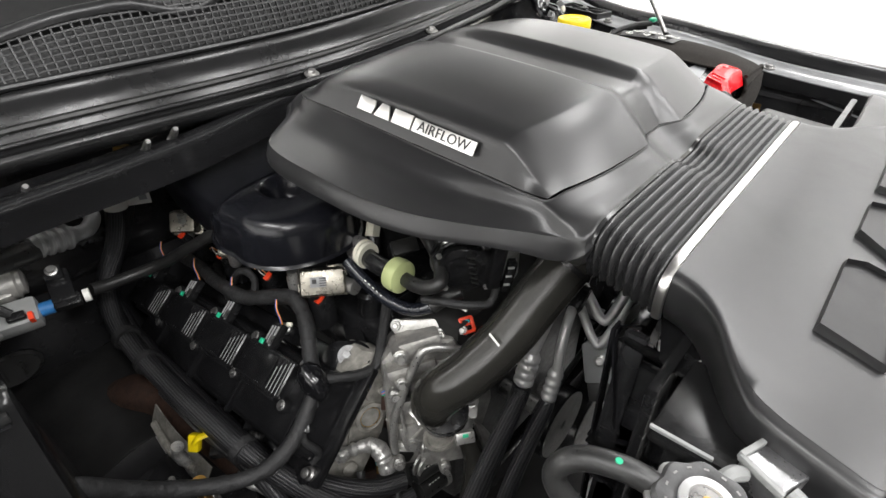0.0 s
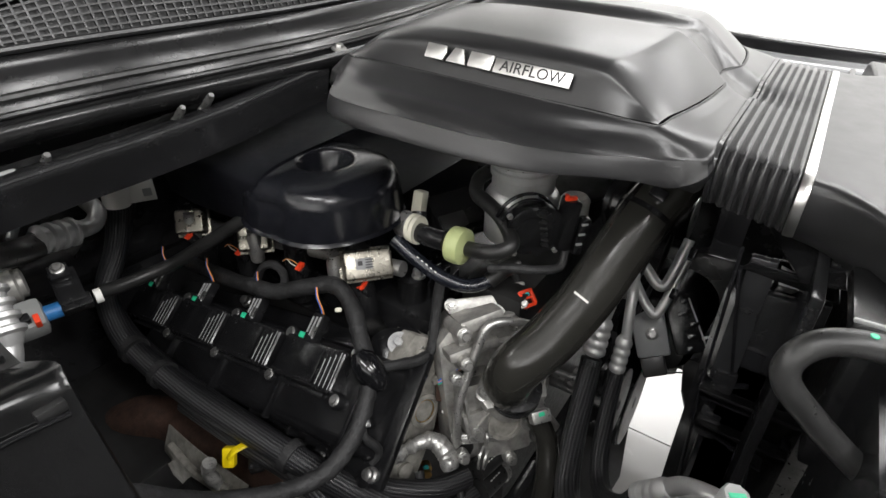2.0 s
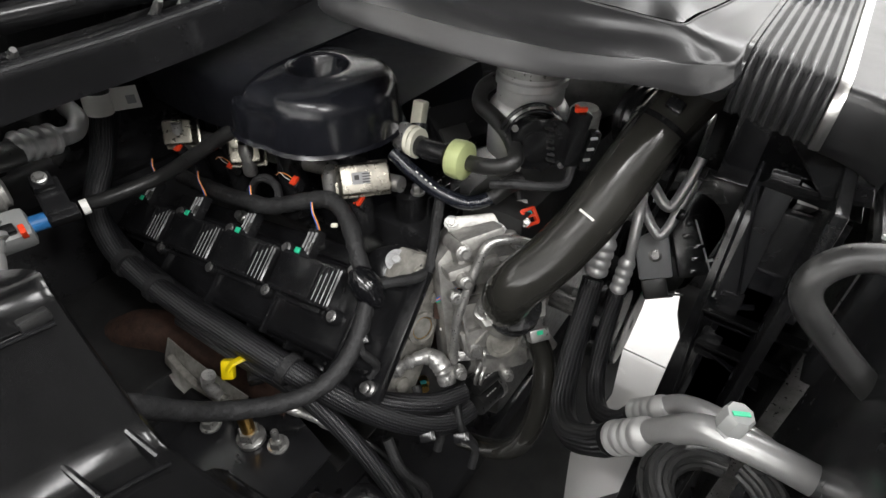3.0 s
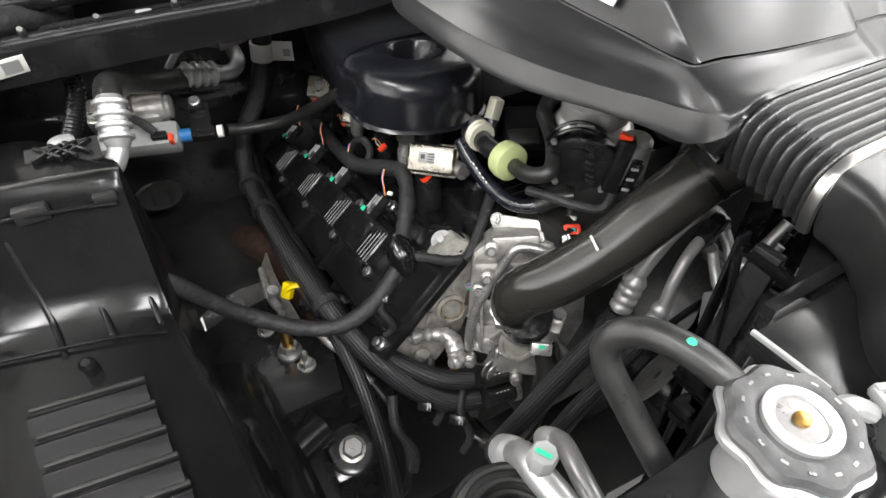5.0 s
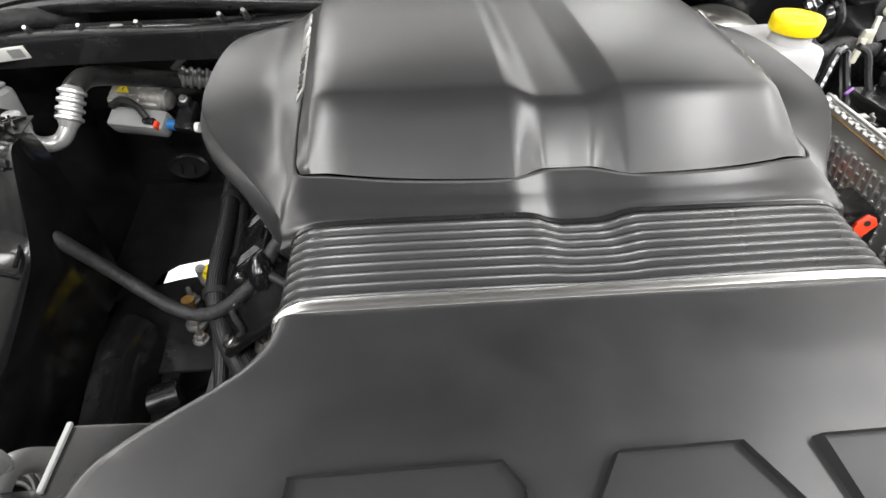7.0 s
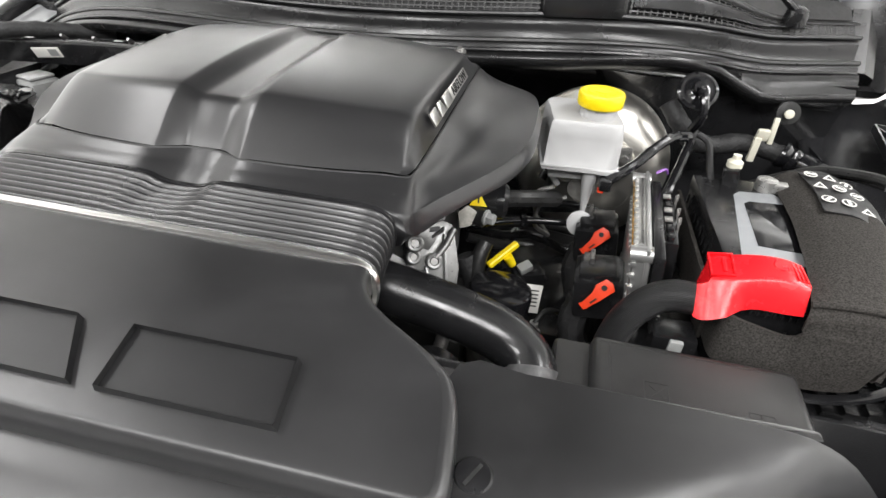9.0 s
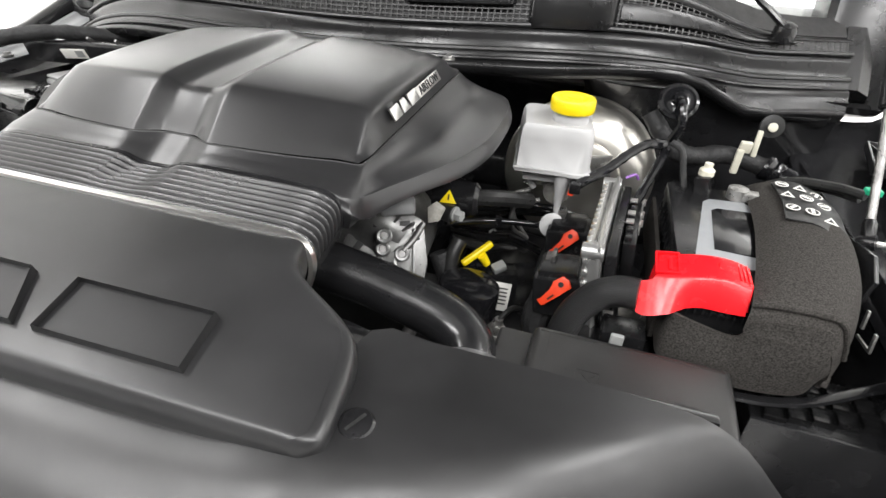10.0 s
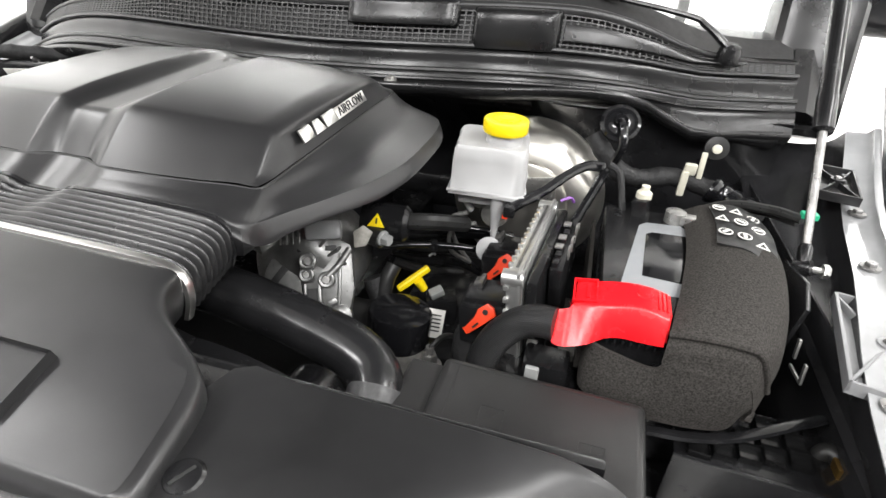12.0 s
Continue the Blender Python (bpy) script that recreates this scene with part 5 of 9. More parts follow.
part("band_lug", box(0.020, 0.008, 0.007, TB @ pose(-0.014, -0.028, 0.012), 0.002), M_STEELZ, thr, "clamp lug")
GC = axes(TB @ Vector((0, -0.024, 0)), TB.to_3x3() @ Vector((1, 0, 0)), TB.to_3x3() @ Vector((0, -1, 0)))
ROUND = [(-0.017 + 0.030 * math.cos(math.radians(a)), -0.020 + 0.032 * math.sin(math.radians(a))) for a in range(70, 291, 20)]
part("gear_cover", prism(ROUND + [(0.008, -0.050), (0.024, -0.046), (0.026, -0.006), (0.010, 0.008)], 0.024, GC, 0.005), M_BLACK, thr, "black gear cover")
part("cover_hub", prism([(-0.017 + 0.019 * math.cos(math.radians(a)), -0.020 + 0.020 * math.sin(math.radians(a))) for a in range(0, 360, 18)], 0.028, GC, 0.002), M_BLACK, thr, "raised round hub")
for rr, yy in ((0.034, -0.036), (0.038, -0.028)):
    part("cover_rim", tube([TB @ Vector((-0.017 + rr * math.cos(math.radians(a)), yy, -0.020 + (rr + 0.002) * math.sin(math.radians(a)))) for a in range(30, 161, 26)], 0.0024, 8, 4), M_GLOSS, thr, "glossy rim")
for k in range(6):
    part("rib", box(0.010, 0.006, 0.0030, TB @ pose(-0.006 + 0.0014 * k, -0.0500, 0.000 - 0.008 * k, 0, 20, 0), 0.0008), M_DARK, thr, "moulded rib")
part("motor", lathe([(0.016, 0), (0.018, 0.005), (0.018, 0.050), (0.014, 0.055)], 24, TB @ pose(0.041, -0.034, -0.040)), M_CAST, thr, "cast motor barrel")
part("socket", box(0.017, 0.024, 0.064, TB @ pose(0.023, -0.046, -0.046, 0, 8, 0), 0.003), M_BLACK, thr, "black plug socket")
part("side_plug", box(0.012, 0.014, 0.048, TB @ pose(0.038, -0.056, -0.050, 0, 10, 0), 0.003), M_BLACK, thr, "black side plug")
for k in range(3):
    part("plug_edge", box(0.008, 0.002, 0.003, TB @ pose(0.039 + 0.002 * k, -0.0635, -0.036 + 0.013 * k), 0.0005), M_GREY, thr, "pale grey plug edge")
part("lock", join(box(0.014, 0.005, 0.005, TB @ pose(0.028, -0.050, 0.018), 0.001), box(0.004, 0.010, 0.004, TB @ pose(0.025, -0.048, 0.020), 0.001)), M_ORANGE, thr, "red lock slide")
for dx, dz in ((-0.044, 0.004), (-0.036, -0.046), (0.016, -0.048)):
    part("screw", hexbolt(0.0038, 0.004, TB @ pose(dx, -0.047, dz, 90)), M_STEELZ, thr, "small steel screw")
part("throttle_lead", tube([TB @ Vector((0.030, -0.050, -0.046)), TB @ Vector((0.020, -0.060, -0.066)), TB @ Vector((-0.010, -0.064, -0.064)), TB @ Vector((-0.040, -0.06, -0.060)), TB @ Vector((-0.065, -0.045, -0.066))], 0.0055, 10, 5, wobble=0.15), M_TAPE, thr, "taped lead below cover")
idler = thing("idler_pulley", (-0.05, 0.17, 1.0), "black grooved pulley with bright hub ring", "pulley", "pulleys")
PU = axes((-0.045, 0.168, 1.066), (0, 0.1, 1), (-0.25, -0.95, 0.15))
part("wheel", lathe([(0.036, -0.012), (0.040, -0.012), (0.038, -0.006), (0.040, 0.0), (0.038, 0.006), (0.040, 0.012), (0.034, 0.013), (0.030, 0.006), (0.018, 0.006)], 32, PU), M_BLACK, idler)
part("hub", lathe([(0.016, 0.0), (0.016, 0.012), (0.008, 0.014)], 20, PU), M_BRASS, idler, "brass coloured hub")
part("ring", lathe([(0.0315, 0.008), (0.0345, 0.0145), (0.031, 0.0145)], 32, PU), M_STEELZ, idler, "bright steel ring")

# big upper radiator hose
rad = thing("radiator_hose", (-0.27, 0.21, 0.88), "thick dark grey moulded upper radiator hose", "hose")
HOSE = [(-0.232, 0.222, 0.864), (-0.250, 0.218, 0.888), (-0.262, 0.212, 0.912), (-0.259, 0.202, 0.937), (-0.232, 0.180, 0.966), (-0.192, 0.158, 1.008), (-0.155, 0.143, 1.052), (-0.118, 0.128, 1.096), (-0.080, 0.110, 1.128), (-0.035, 0.095, 1.145), (0.03, 0.09, 1.15)]
part("hose", tube(HOSE, 0.0310, 32, 8), M_HOSE, rad)
part("clamp", join(ring_clamp((-0.118, 0.128, 1.096), (0.62, -0.27, 0.70), 0.031, 0.006), box(0.012, 0.018, 0.012, axes((-0.128, 0.118, 1.125), (0.6, -0.3, 0.7), (-0.5, -0.2, 0.8)), 0.002)), M_BLACK, rad, "black spring clamp")
part("paint_mark", box(0.020, 0.0025, 0.0006, axes((-0.2205, 0.155, 1.0300), (-0.3, -0.92, -0.15), (-0.74, 0.05, 0.66)), 0.0002), M_PAPER, rad, "white paint mark")
part("lower_clamp", join(ring_clamp((-0.243, 0.211, 0.880), (0.35, 0.2, -0.9), 0.0315, 0.010), ring_clamp((-0.240, 0.213, 0.868), (0.35, 0.2, -0.9), 0.0312, 0.006)), M_BLACK, rad, "black spring clamp")
house = thing("thermostat_housing", (-0.2, 0.25, 0.70), "grey cast aluminium water pump and thermostat housing", "engine casting")
WP = axes((-0.205, 0.262, 0.845), (0.80, -0.60, 0.0), (-0.55, -0.75, 0.35))
part("body", prism([(-0.075, -0.115), (0.05, -0.12), (0.085, -0.03), (0.08, 0.06), (0.045, 0.095), (-0.035, 0.10), (-0.075, 0.06)], 0.06, WP @ pose(0, 0, -0.055), 0.010, 2), M_CAST, house)
for k, (w, h, x, y) in enumerate(((0.085, 0.032, -0.012, 0.075), (0.072, 0.026, -0.022, 0.040), (0.06, 0.05, -0.03, -0.02), (0.07, 0.045, 0.0, -0.085))):
    part("rib_block", box(w, h, 0.034, WP @ pose(x, y, -0.006), 0.007), M_CAST, house)
for x, y, r, h in ((-0.05, 0.082, 0.010, 0.055), (0.025, 0.078, 0.009, 0.05), (-0.052, 0.045, 0.009, 0.06), (0.03, -0.06, 0.014, 0.05), (0.05, -0.10, 0.011, 0.06), (-0.045, -0.06, 0.012, 0.045)):
    part("boss", lathe([(r, 0), (r, h), (r * 0.7, h + 0.002)], 16, WP @ pose(x, y, -0.01)), M_CAST, house)
    part("bolt", hexbolt(r * 0.62, 0.007, WP @ pose(x, y, h - 0.008), r * 0.85), M_STEELZ, house, "steel bolt")
for x, y, w, h in ((-0.02, 0.090, 0.060, 0.018), (-0.035, 0.055, 0.070, 0.014), (0.012, 0.020, 0.050, 0.030), (-0.04, -0.045, 0.040, 0.030), (0.030, -0.02, 0.030, 0.050)):
    part("web", box(w, h, 0.046, WP @ pose(x, y, -0.010, 0, 0, 8), 0.004), M_CAST, house, "raised casting web")
for x, y in ((-0.062, 0.02), (-0.066, -0.09), (0.055, 0.045), (0.0, -0.112), (-0.02, 0.0)):
    part("bolt", join(lathe([(0.009, -0.004), (0.009, 0.008), (0.007, 0.010)], 14, WP @ pose(x, y, 0.026)), hexbolt(0.006, 0.007, WP @ pose(x, y, 0.036), 0.008)), M_STEELZ, house, "steel bolt")
part("recess", lathe([(0.024, 0.0), (0.024, 0.003), (0.019, 0.003), (0.018, 0.001)], 24, WP @ pose(-0.005, -0.055, 0.036)), M_CASTD, house, "round cast recess")
part("neck", lathe([(0.027, -0.03), (0.027, 0.01), (0.029, 0.012), (0.029, 0.018), (0.022, 0.019)], 28, axes((-0.232, 0.222, 0.858), (1, 0, 0), (-0.35, -0.2, 0.9))), M_CAST, house, "round outlet neck")
part("outlet_pipe", tube([(-0.20, 0.22, 0.80), (-0.19, 0.195, 0.785), (-0.19, 0.175, 0.77)], 0.016, 14, 4), M_CAST, house, "cast side outlet")
WT = axes((-0.196, 0.278, 0.930), (0.62, -0.78, 0.10), (-0.62, -0.45, 0.64))
for x, y, w, h, d in ((-0.010, 0.020, 0.092, 0.020, 0.030), (-0.026, -0.002, 0.060, 0.016, 0.038), (-0.014, -0.026, 0.080, 0.024, 0.030), (0.022, 0.002, 0.040, 0.018, 0.022), (0.030, 0.030, 0.050, 0.026, 0.026)):
    part("step_block", box(w, h, d, WT @ pose(x, y, -0.034), 0.0035, 2, 0.96), M_CAST, house, "stepped cast block")
for x, y in ((0.014, 0.006), (-0.048, 0.022), (0.046, 0.012)):
    part("bolt", join(hexbolt(0.0072, 0.010, WT @ pose(x, y, -0.004), 0.0095), lathe([(0.0042, 0.008), (0.0042, 0.016), (0.003, 0.017)], 12, WT @ pose(x, y, -0.004))), M_STEELZ, house, "steel stud and nut")
WL = axes((-0.240, 0.262, 0.800), (0.62, -0.78, 0.05), (-0.66, -0.50, 0.55))
for x, y, w, r in ((0.010, 0.020, 0.090, 0.013), (0.018, -0.012, 0.080, 0.012)):
    part("barrel_rib", lathe([(r * 0.8, 0), (r, 0.003), (r, w - 0.010), (r * 0.72, w - 0.008), (r * 0.72, w)], 18, WL @ pose(x - w / 2, y, -0.010, 0, 90, 0)), M_CAST, house, "round cast barrel")
    part("bolt", hexbolt(0.0070, 0.010, WL @ pose(x + w / 2 - 0.002, y, -0.010, 0, 90, 0), 0.0090), M_STEELZ, house, "steel bolt")
part("scroll", tube([WL @ Vector((-0.050, 0.050, -0.008)), WL @ Vector((-0.030, 0.066, -0.006)), WL @ Vector((0.000, 0.064, -0.006)), WL @ Vector((0.016, 0.046, -0.008)), WL @ Vector((0.008, 0.028, -0.010))], 0.0070, 10, 5), M_CAST, house, "raised cast scroll")
for x, y, w, a in ((-0.040, 0.030, 0.040, 70), (-0.020, 0.040, 0.046, 20), (-0.034, -0.004, 0.040, -30), (0.030, 0.040, 0.040, 60)):
    part("web", box(w, 0.004, 0.010, WL @ pose(x, y, -0.010, 0, 0, a), 0.0014), M_CAST, house, "thin casting web")
part("cast_opening", lathe([(0.016, -0.004), (0.016, 0.0005), (0.013, 0.0015), (0.012, -0.002)], 22, WL @ pose(-0.024, 0.008, -0.002)), M_CASTD, house, "round cast opening")
part("clamp_body", join(box(0.044, 0.014, 0.012, WL @ pose(-0.020, -0.030, 0.004), 0.003), box(0.020, 0.006, 0.004, WL @ pose(-0.022, -0.029, 0.015), 0.001), hexbolt(0.008, 0.022, WL @ pose(0.006, -0.030, 0.010, 0, 90, 0), 0.011)), M_STEELZ, house, "zinc clamp with bolt")
for x, y, r in ((0.000, -0.058, 0.017), (0.006, -0.062, 0.0145)):
    part("wire_clamp", ring_clamp(WL @ Vector((x, y, 0.004)), WL.to_3x3() @ Vector((0.85, -0.3, 0.4)), r, 0.003, 0.0018), M_STEELZ, house, "spring wire clamp")
part("side_lever", prism([(-0.004, -0.010), (0.010, -0.008), (0.016, 0.012), (0.006, 0.030), (-0.008, 0.016)], 0.014, WL @ pose(-0.012, 0.062, 0.008), 0.004), M_DULL, house, "dark cast lever")
for x, y, a, w in ((0.030, 0.040, 70, 0.070), (-0.055, -0.020, 95, 0.080), (-0.020, -0.030, 40, 0.060), (0.045, -0.040, 110, 0.060)):
    part("web", box(w, 0.0045, 0.022, WP @ pose(x, y, 0.018, 0, 0, a), 0.0016), M_CAST, house, "thin casting web")
part("flange_pad", prism([(-0.042, -0.020), (0.040, -0.024), (0.050, 0.006), (0.030, 0.026), (-0.034, 0.024), (-0.050, 0.004)], 0.016, axes((-0.226, 0.226, 0.850), (0.80, -0.60, 0.0), (-0.35, -0.2, 0.9)), 0.004), M_CAST, house, "cast neck flange")
for dx in (-0.038, 0.040):
    part("bolt", hexbolt(0.0075, 0.009, axes(Vector((-0.226, 0.226, 0.850)) + Vector((0.80, -0.60, 0.0)) * dx + Vector((-0.35, -0.2, 0.9)) * 0.016, (0.8, -0.6, 0), (-0.35, -0.2, 0.9)), 0.010), M_STEELZ, house, "steel bolt")
sens = thing("temperature_sensor", (-0.148, 0.254, 0.92), "coolant sensor with bright red lock ring", "sensor")
SM = axes((-0.150, 0.252, 0.942), (0.8, -0.5, 0.1), (-0.45, -0.55, 0.75)) @ Matrix.Scale(0.82, 4)
part("base", lathe([(0.020, -0.02), (0.020, -0.004), (0.014, 0.0)], 18, SM), M_CAST, sens)
part("lock", join(box(0.022, 0.006, 0.010, SM @ pose(0, 0.011, 0.008), 0.002), box(0.022, 0.006, 0.010, SM @ pose(0, -0.013, 0.008), 0.002), box(0.006, 0.026, 0.010, SM @ pose(0.010, 0, 0.008), 0.002), box(0.006, 0.026, 0.010, SM @ pose(-0.010, 0, 0.008), 0.002), box(0.022, 0.004, 0.008, SM @ pose(0, 0, 0.009), 0.001)), M_ORANGE, sens, "bright red lock frame")
part("plug", box(0.016, 0.022, 0.018, SM @ pose(0, 0, -0.006), 0.003), M_BLACK, sens)
part("seal", lathe([(0.0045, 0), (0.0045, 0.003)], 12, SM @ pose(0.001, 0.005, 0.013)), M_CYAN, sens, "turquoise seal")
part("lead", tube([(-0.145, 0.262, 0.945), (-0.135, 0.275, 0.965), (-0.13, 0.285, 0.985), (-0.12, 0.30, 1.0)], 0.006, 8, 4, wobble=0.1), M_TAPE, sens, "taped lead")
wires = thing("sensor_lead", (-0.235, 0.30, 0.86), "blue and orange sensor wires with black plug", "wire")
part("plug", box(0.018, 0.016, 0.022, axes((-0.238, 0.292, 0.850), (0.62, -0.78, 0), (-0.6, -0.4, 0.7)), 0.003), M_BLACK, wires, "black plug")
for k, col in enumerate(("blue", "orange", "blue", "green")):
    part("wire", tube([(-0.240 - 0.002 * k, 0.292, 0.868 - 0.002 * k), (-0.252 - 0.002 * k, 0.302, 0.862 - 0.003 * k), (-0.264, 0.314, 0.850 - 0.002 * k)], 0.0012, 6, 3), M_WIRE[col], wires, col + " wire")
part("plate", prism([(-0.014, -0.050), (0.012, -0.052), (0.016, 0.030), (0.004, 0.048), (-0.012, 0.040)], 0.006, axes((-0.232, 0.326, 0.850), (0.62, -0.78, 0), (-0.6, -0.5, 0.6)), 0.002), M_RUST, wires, "rust brown plate behind wires")
pipe = thing("coolant_pipe", (-0.24, 0.27, 0.74), "bent bare metal coolant pipe on the housing", "pipe")
part("pipe", tube([(-0.184, 0.226, 0.934), (-0.200, 0.240, 0.943), (-0.219, 0.256, 0.947), (-0.232, 0.264, 0.940), (-0.246, 0.268, 0.912), (-0.266, 0.270, 0.876), (-0.281, 0.271, 0.845), (-0.288, 0.268, 0.815), (-0.288, 0.268, 0.780)], 0.0060, 12, 6), M_STEELZ, pipe)
part("end_boot", lathe([(0.011, -0.012), (0.013, 0), (0.011, 0.012)], 14, pose(-0.266, 0.268, 0.755)), M_RUBBER, pipe, "black rubber boot")
for k, p in enumerate(((-0.245, 0.245, 0.745), (-0.222, 0.232, 0.742))):
    part("fitting", join(box(0.030, 0.010, 0.012, axes(p, (0.8, -0.55, -0.1), (-0.4, -0.6, 0.7)), 0.002), hexbolt(0.007, 0.014, axes(p, (0, 0, 1), (0.8, -0.55, -0.1)))), M_STEELZ, pipe, "steel clamp fitting")
lower = thing("heater_hose", (-0.28, 0.17, 0.60), "dark rubber heater hose with spring clamp", "hose", "heater hoses")
part("hose", tube([(-0.222, 0.200, 0.846), (-0.228, 0.182, 0.826), (-0.236, 0.163, 0.800), (-0.262, 0.148, 0.760), (-0.284, 0.148, 0.715), (-0.292, 0.165, 0.668), (-0.290, 0.200, 0.630), (-0.285, 0.25, 0.60)], 0.0145, 16, 6), M_HOSE, lower)
part("clamp", join(ring_clamp((-0.224, 0.196, 0.842), (-0.1, -0.6, -0.75), 0.0155, 0.014, 0.002), box(0.026, 0.016, 0.016, axes((-0.240, 0.180, 0.848), (0.8, -0.6, 0), (-0.5, -0.6, 0.6)), 0.003)), M_STEELZ, lower, "bright spring clamp")
part("mark", box(0.008, 0.005, 0.001, axes((-0.246, 0.172, 0.8600), (0.8, -0.6, 0), (-0.5, -0.6, 0.6))), M_GREEN, lower, "green paint dot")


def crimped(name, label, pts, r, ends, parent):
    part(name, tube(pts, r, 14, 6), M_LOOM, parent, label)
    for c, d in ends:
        d = Vector(d).normalized()
        m = axes(c, d.orthogonal(), d)
        k = r * 0.92
        prof = [(k * 0.8, -0.027)]
        for j in range(4):
            z = -0.024 + 0.012 * j
            prof += [(k * 1.04, z), (k * 1.13, z + 0.0015), (k * 1.14, z + 0.0060), (k * 1.05, z + 0.0080), (k * 1.00, z + 0.0095)]
        prof += [(k * 0.7, 0.027)]
        # sleeves low in the bay get the paler metal to offset shade
        part("crimp", lathe(prof, 22, m), M_ALU if c[2] > 1.0 else M_BAR, parent, "bright ringed crimp sleeve")


ac = thing("air_conditioning_line", (-0.3, 0.12, 0.85), "sleeved air conditioning hoses with aluminium ends", "pipe")
crimped("large_hose", "thick black braided hose", [(-0.155, 0.148, 0.895), (-0.165, 0.146, 0.882), (-0.200, 0.138, 0.872), (-0.262, 0.124, 0.858), (-0.325, 0.104, 0.856), (-0.372, 0.078, 0.892), (-0.400, 0.052, 0.945), (-0.406, 0.042, 0.965)], 0.0135, [((-0.148, 0.147, 0.928), (0.3, 0.02, 0.95)), ((-0.412, 0.028, 0.990), (-0.22, -0.45, 0.80))], ac)
crimped("small_hose", "thinner black braided hose", [(-0.124, 0.121, 0.862), (-0.135, 0.118, 0.852), (-0.180, 0.110, 0.842), (-0.255, 0.092, 0.840), (-0.310, 0.070, 0.862), (-0.350, 0.046, 0.915), (-0.365, 0.034, 0.955)], 0.0105, [((-0.118, 0.121, 0.888), (0.3, 0.02, 0.95)), ((-0.374, 0.024, 0.982), (-0.3, -0.4, 0.8))], ac)
part("large_pipe", tube([(-0.416, 0.018, 1.010), (-0.424, 0.006, 1.036), (-0.430, -0.006, 1.056), (-0.433, -0.020, 1.064), (-0.430, -0.050, 1.062), (-0.424, -0.085, 1.052), (-0.415, -0.14, 1.035)], 0.0098, 20, 6), M_ALU, ac, "thick bare aluminium pipe")
part("small_pipe", tube([(-0.378, 0.016, 1.000), (-0.384, 0.004, 1.018), (-0.394, -0.016, 1.032), (-0.402, -0.045, 1.036), (-0.404, -0.09, 1.020)], 0.0075, 16, 6), M_ALU, ac, "thin bare aluminium pipe")
part("port", lathe([(0.009, -0.004), (0.0115, 0.0), (0.0115, 0.008), (0.0090, 0.010), (0.0130, 0.012), (0.0130, 0.029), (0.011, 0.032)], 8, axes((-0.432, -0.018, 1.066), (1, 0, 0), (-0.05, -0.1, 1)) @ Matrix.Scale(0.70, 4)), M_GREY, ac, "pale grey service port cap")
part("port_mark", box(0.0030, 0.010, 0.0008, axes((-0.4331, -0.0204, 1.0886), (1, 0.6, 0), (-0.05, -0.1, 1))), M_GREEN, ac, "green paint stripe")
part("upper_pipe", tube([(-0.142, 0.146, 0.955), (-0.130, 0.143, 0.985), (-0.108, 0.142, 1.012), (-0.070, 0.145, 1.018), (-0.030, 0.148, 1.000), (0.004, 0.150, 0.965)], 0.0090, 14, 6), M_BAR, ac, "bent aluminium pipe")
part("second_pipe", tube([(-0.112, 0.120, 0.912), (-0.104, 0.124, 0.945), (-0.085, 0.130, 0.972), (-0.050, 0.140, 0.975), (-0.020, 0.148, 0.950), (0.002, 0.150, 0.930)], 0.0070, 12, 6), M_BAR, ac, "thin bent aluminium pipe")
part("clip", box(0.020, 0.020, 0.046, axes((-0.050, 0.140, 0.970), (1, 0, 0), (0.1, -0.2, 1)), 0.004), M_BLACK, ac, "black plastic pipe clip")
ua = thing("pipe_joint", (-0.02, 0.105, 0.90), "bright folded metal pipe joint beside hose", "pipe")
part("pipe_a", tube([(0.030, 0.094, 1.000), (0.018, 0.096, 0.980), (0.010, 0.099, 0.963), (-0.003, 0.105, 0.938), (-0.006, 0.116, 0.938), (-0.001, 0.133, 0.952), (0.004, 0.150, 0.965)], 0.0075, 14, 6), M_BAR, ua)
part("pipe_b", tube([(0.030, 0.091, 0.968), (0.018, 0.094, 0.944), (0.008, 0.097, 0.923), (-0.010, 0.105, 0.892), (-0.010, 0.118, 0.896), (-0.004, 0.134, 0.911), (0.002, 0.150, 0.930)], 0.0070, 14, 6), M_BAR, ua)
for c in ((0.022, 0.090, 0.986), (0.004, 0.096, 0.925)):
    part("strap", box(0.016, 0.007, 0.011, axes(c, (0.4, -0.1, 0.9), (-0.3, -0.9, 0)), 0.002), M_BLACK, ua, "black pipe strap")
comp = thing("compressor_bracket", (0.0, 0.14, 0.72), "grey cast bracket and black module below pipes", "bracket")
BRK = axes((0.012, 0.110, 0.838), (0.35, -0.75, 0.30), (-0.62, -0.45, 0.64))
part("bracket", prism([(-0.026, -0.036), (0.022, -0.038), (0.026, 0.030), (0.008, 0.036), (-0.024, 0.026)], 0.022, BRK @ pose(0, 0, -0.024), 0.004), M_LATTICE, comp)
part("bolt", hexbolt(0.0075, 0.005, BRK @ pose(0.002, -0.002, -0.002), 0.0100), M_DULL, comp, "rust-stained bolt")
part("bracket_foot", box(0.036, 0.030, 0.020, BRK @ pose(-0.006, -0.052, -0.026), 0.004), M_DARK, comp, "dark cast foot")
part("module", box(0.044, 0.090, 0.030, BRK @ pose(0.052, 0.004, -0.036), 0.004), M_BLACK, comp, "black module")
for k in range(5):
    part("module_tab", box(0.012 + 0.004 * (k % 2), 0.007, 0.008, BRK @ pose(0.052 + 0.006 * (k % 3), -0.034 + 0.018 * k, -0.008), 0.0015), M_GLOSS, comp, "small moulded tab")
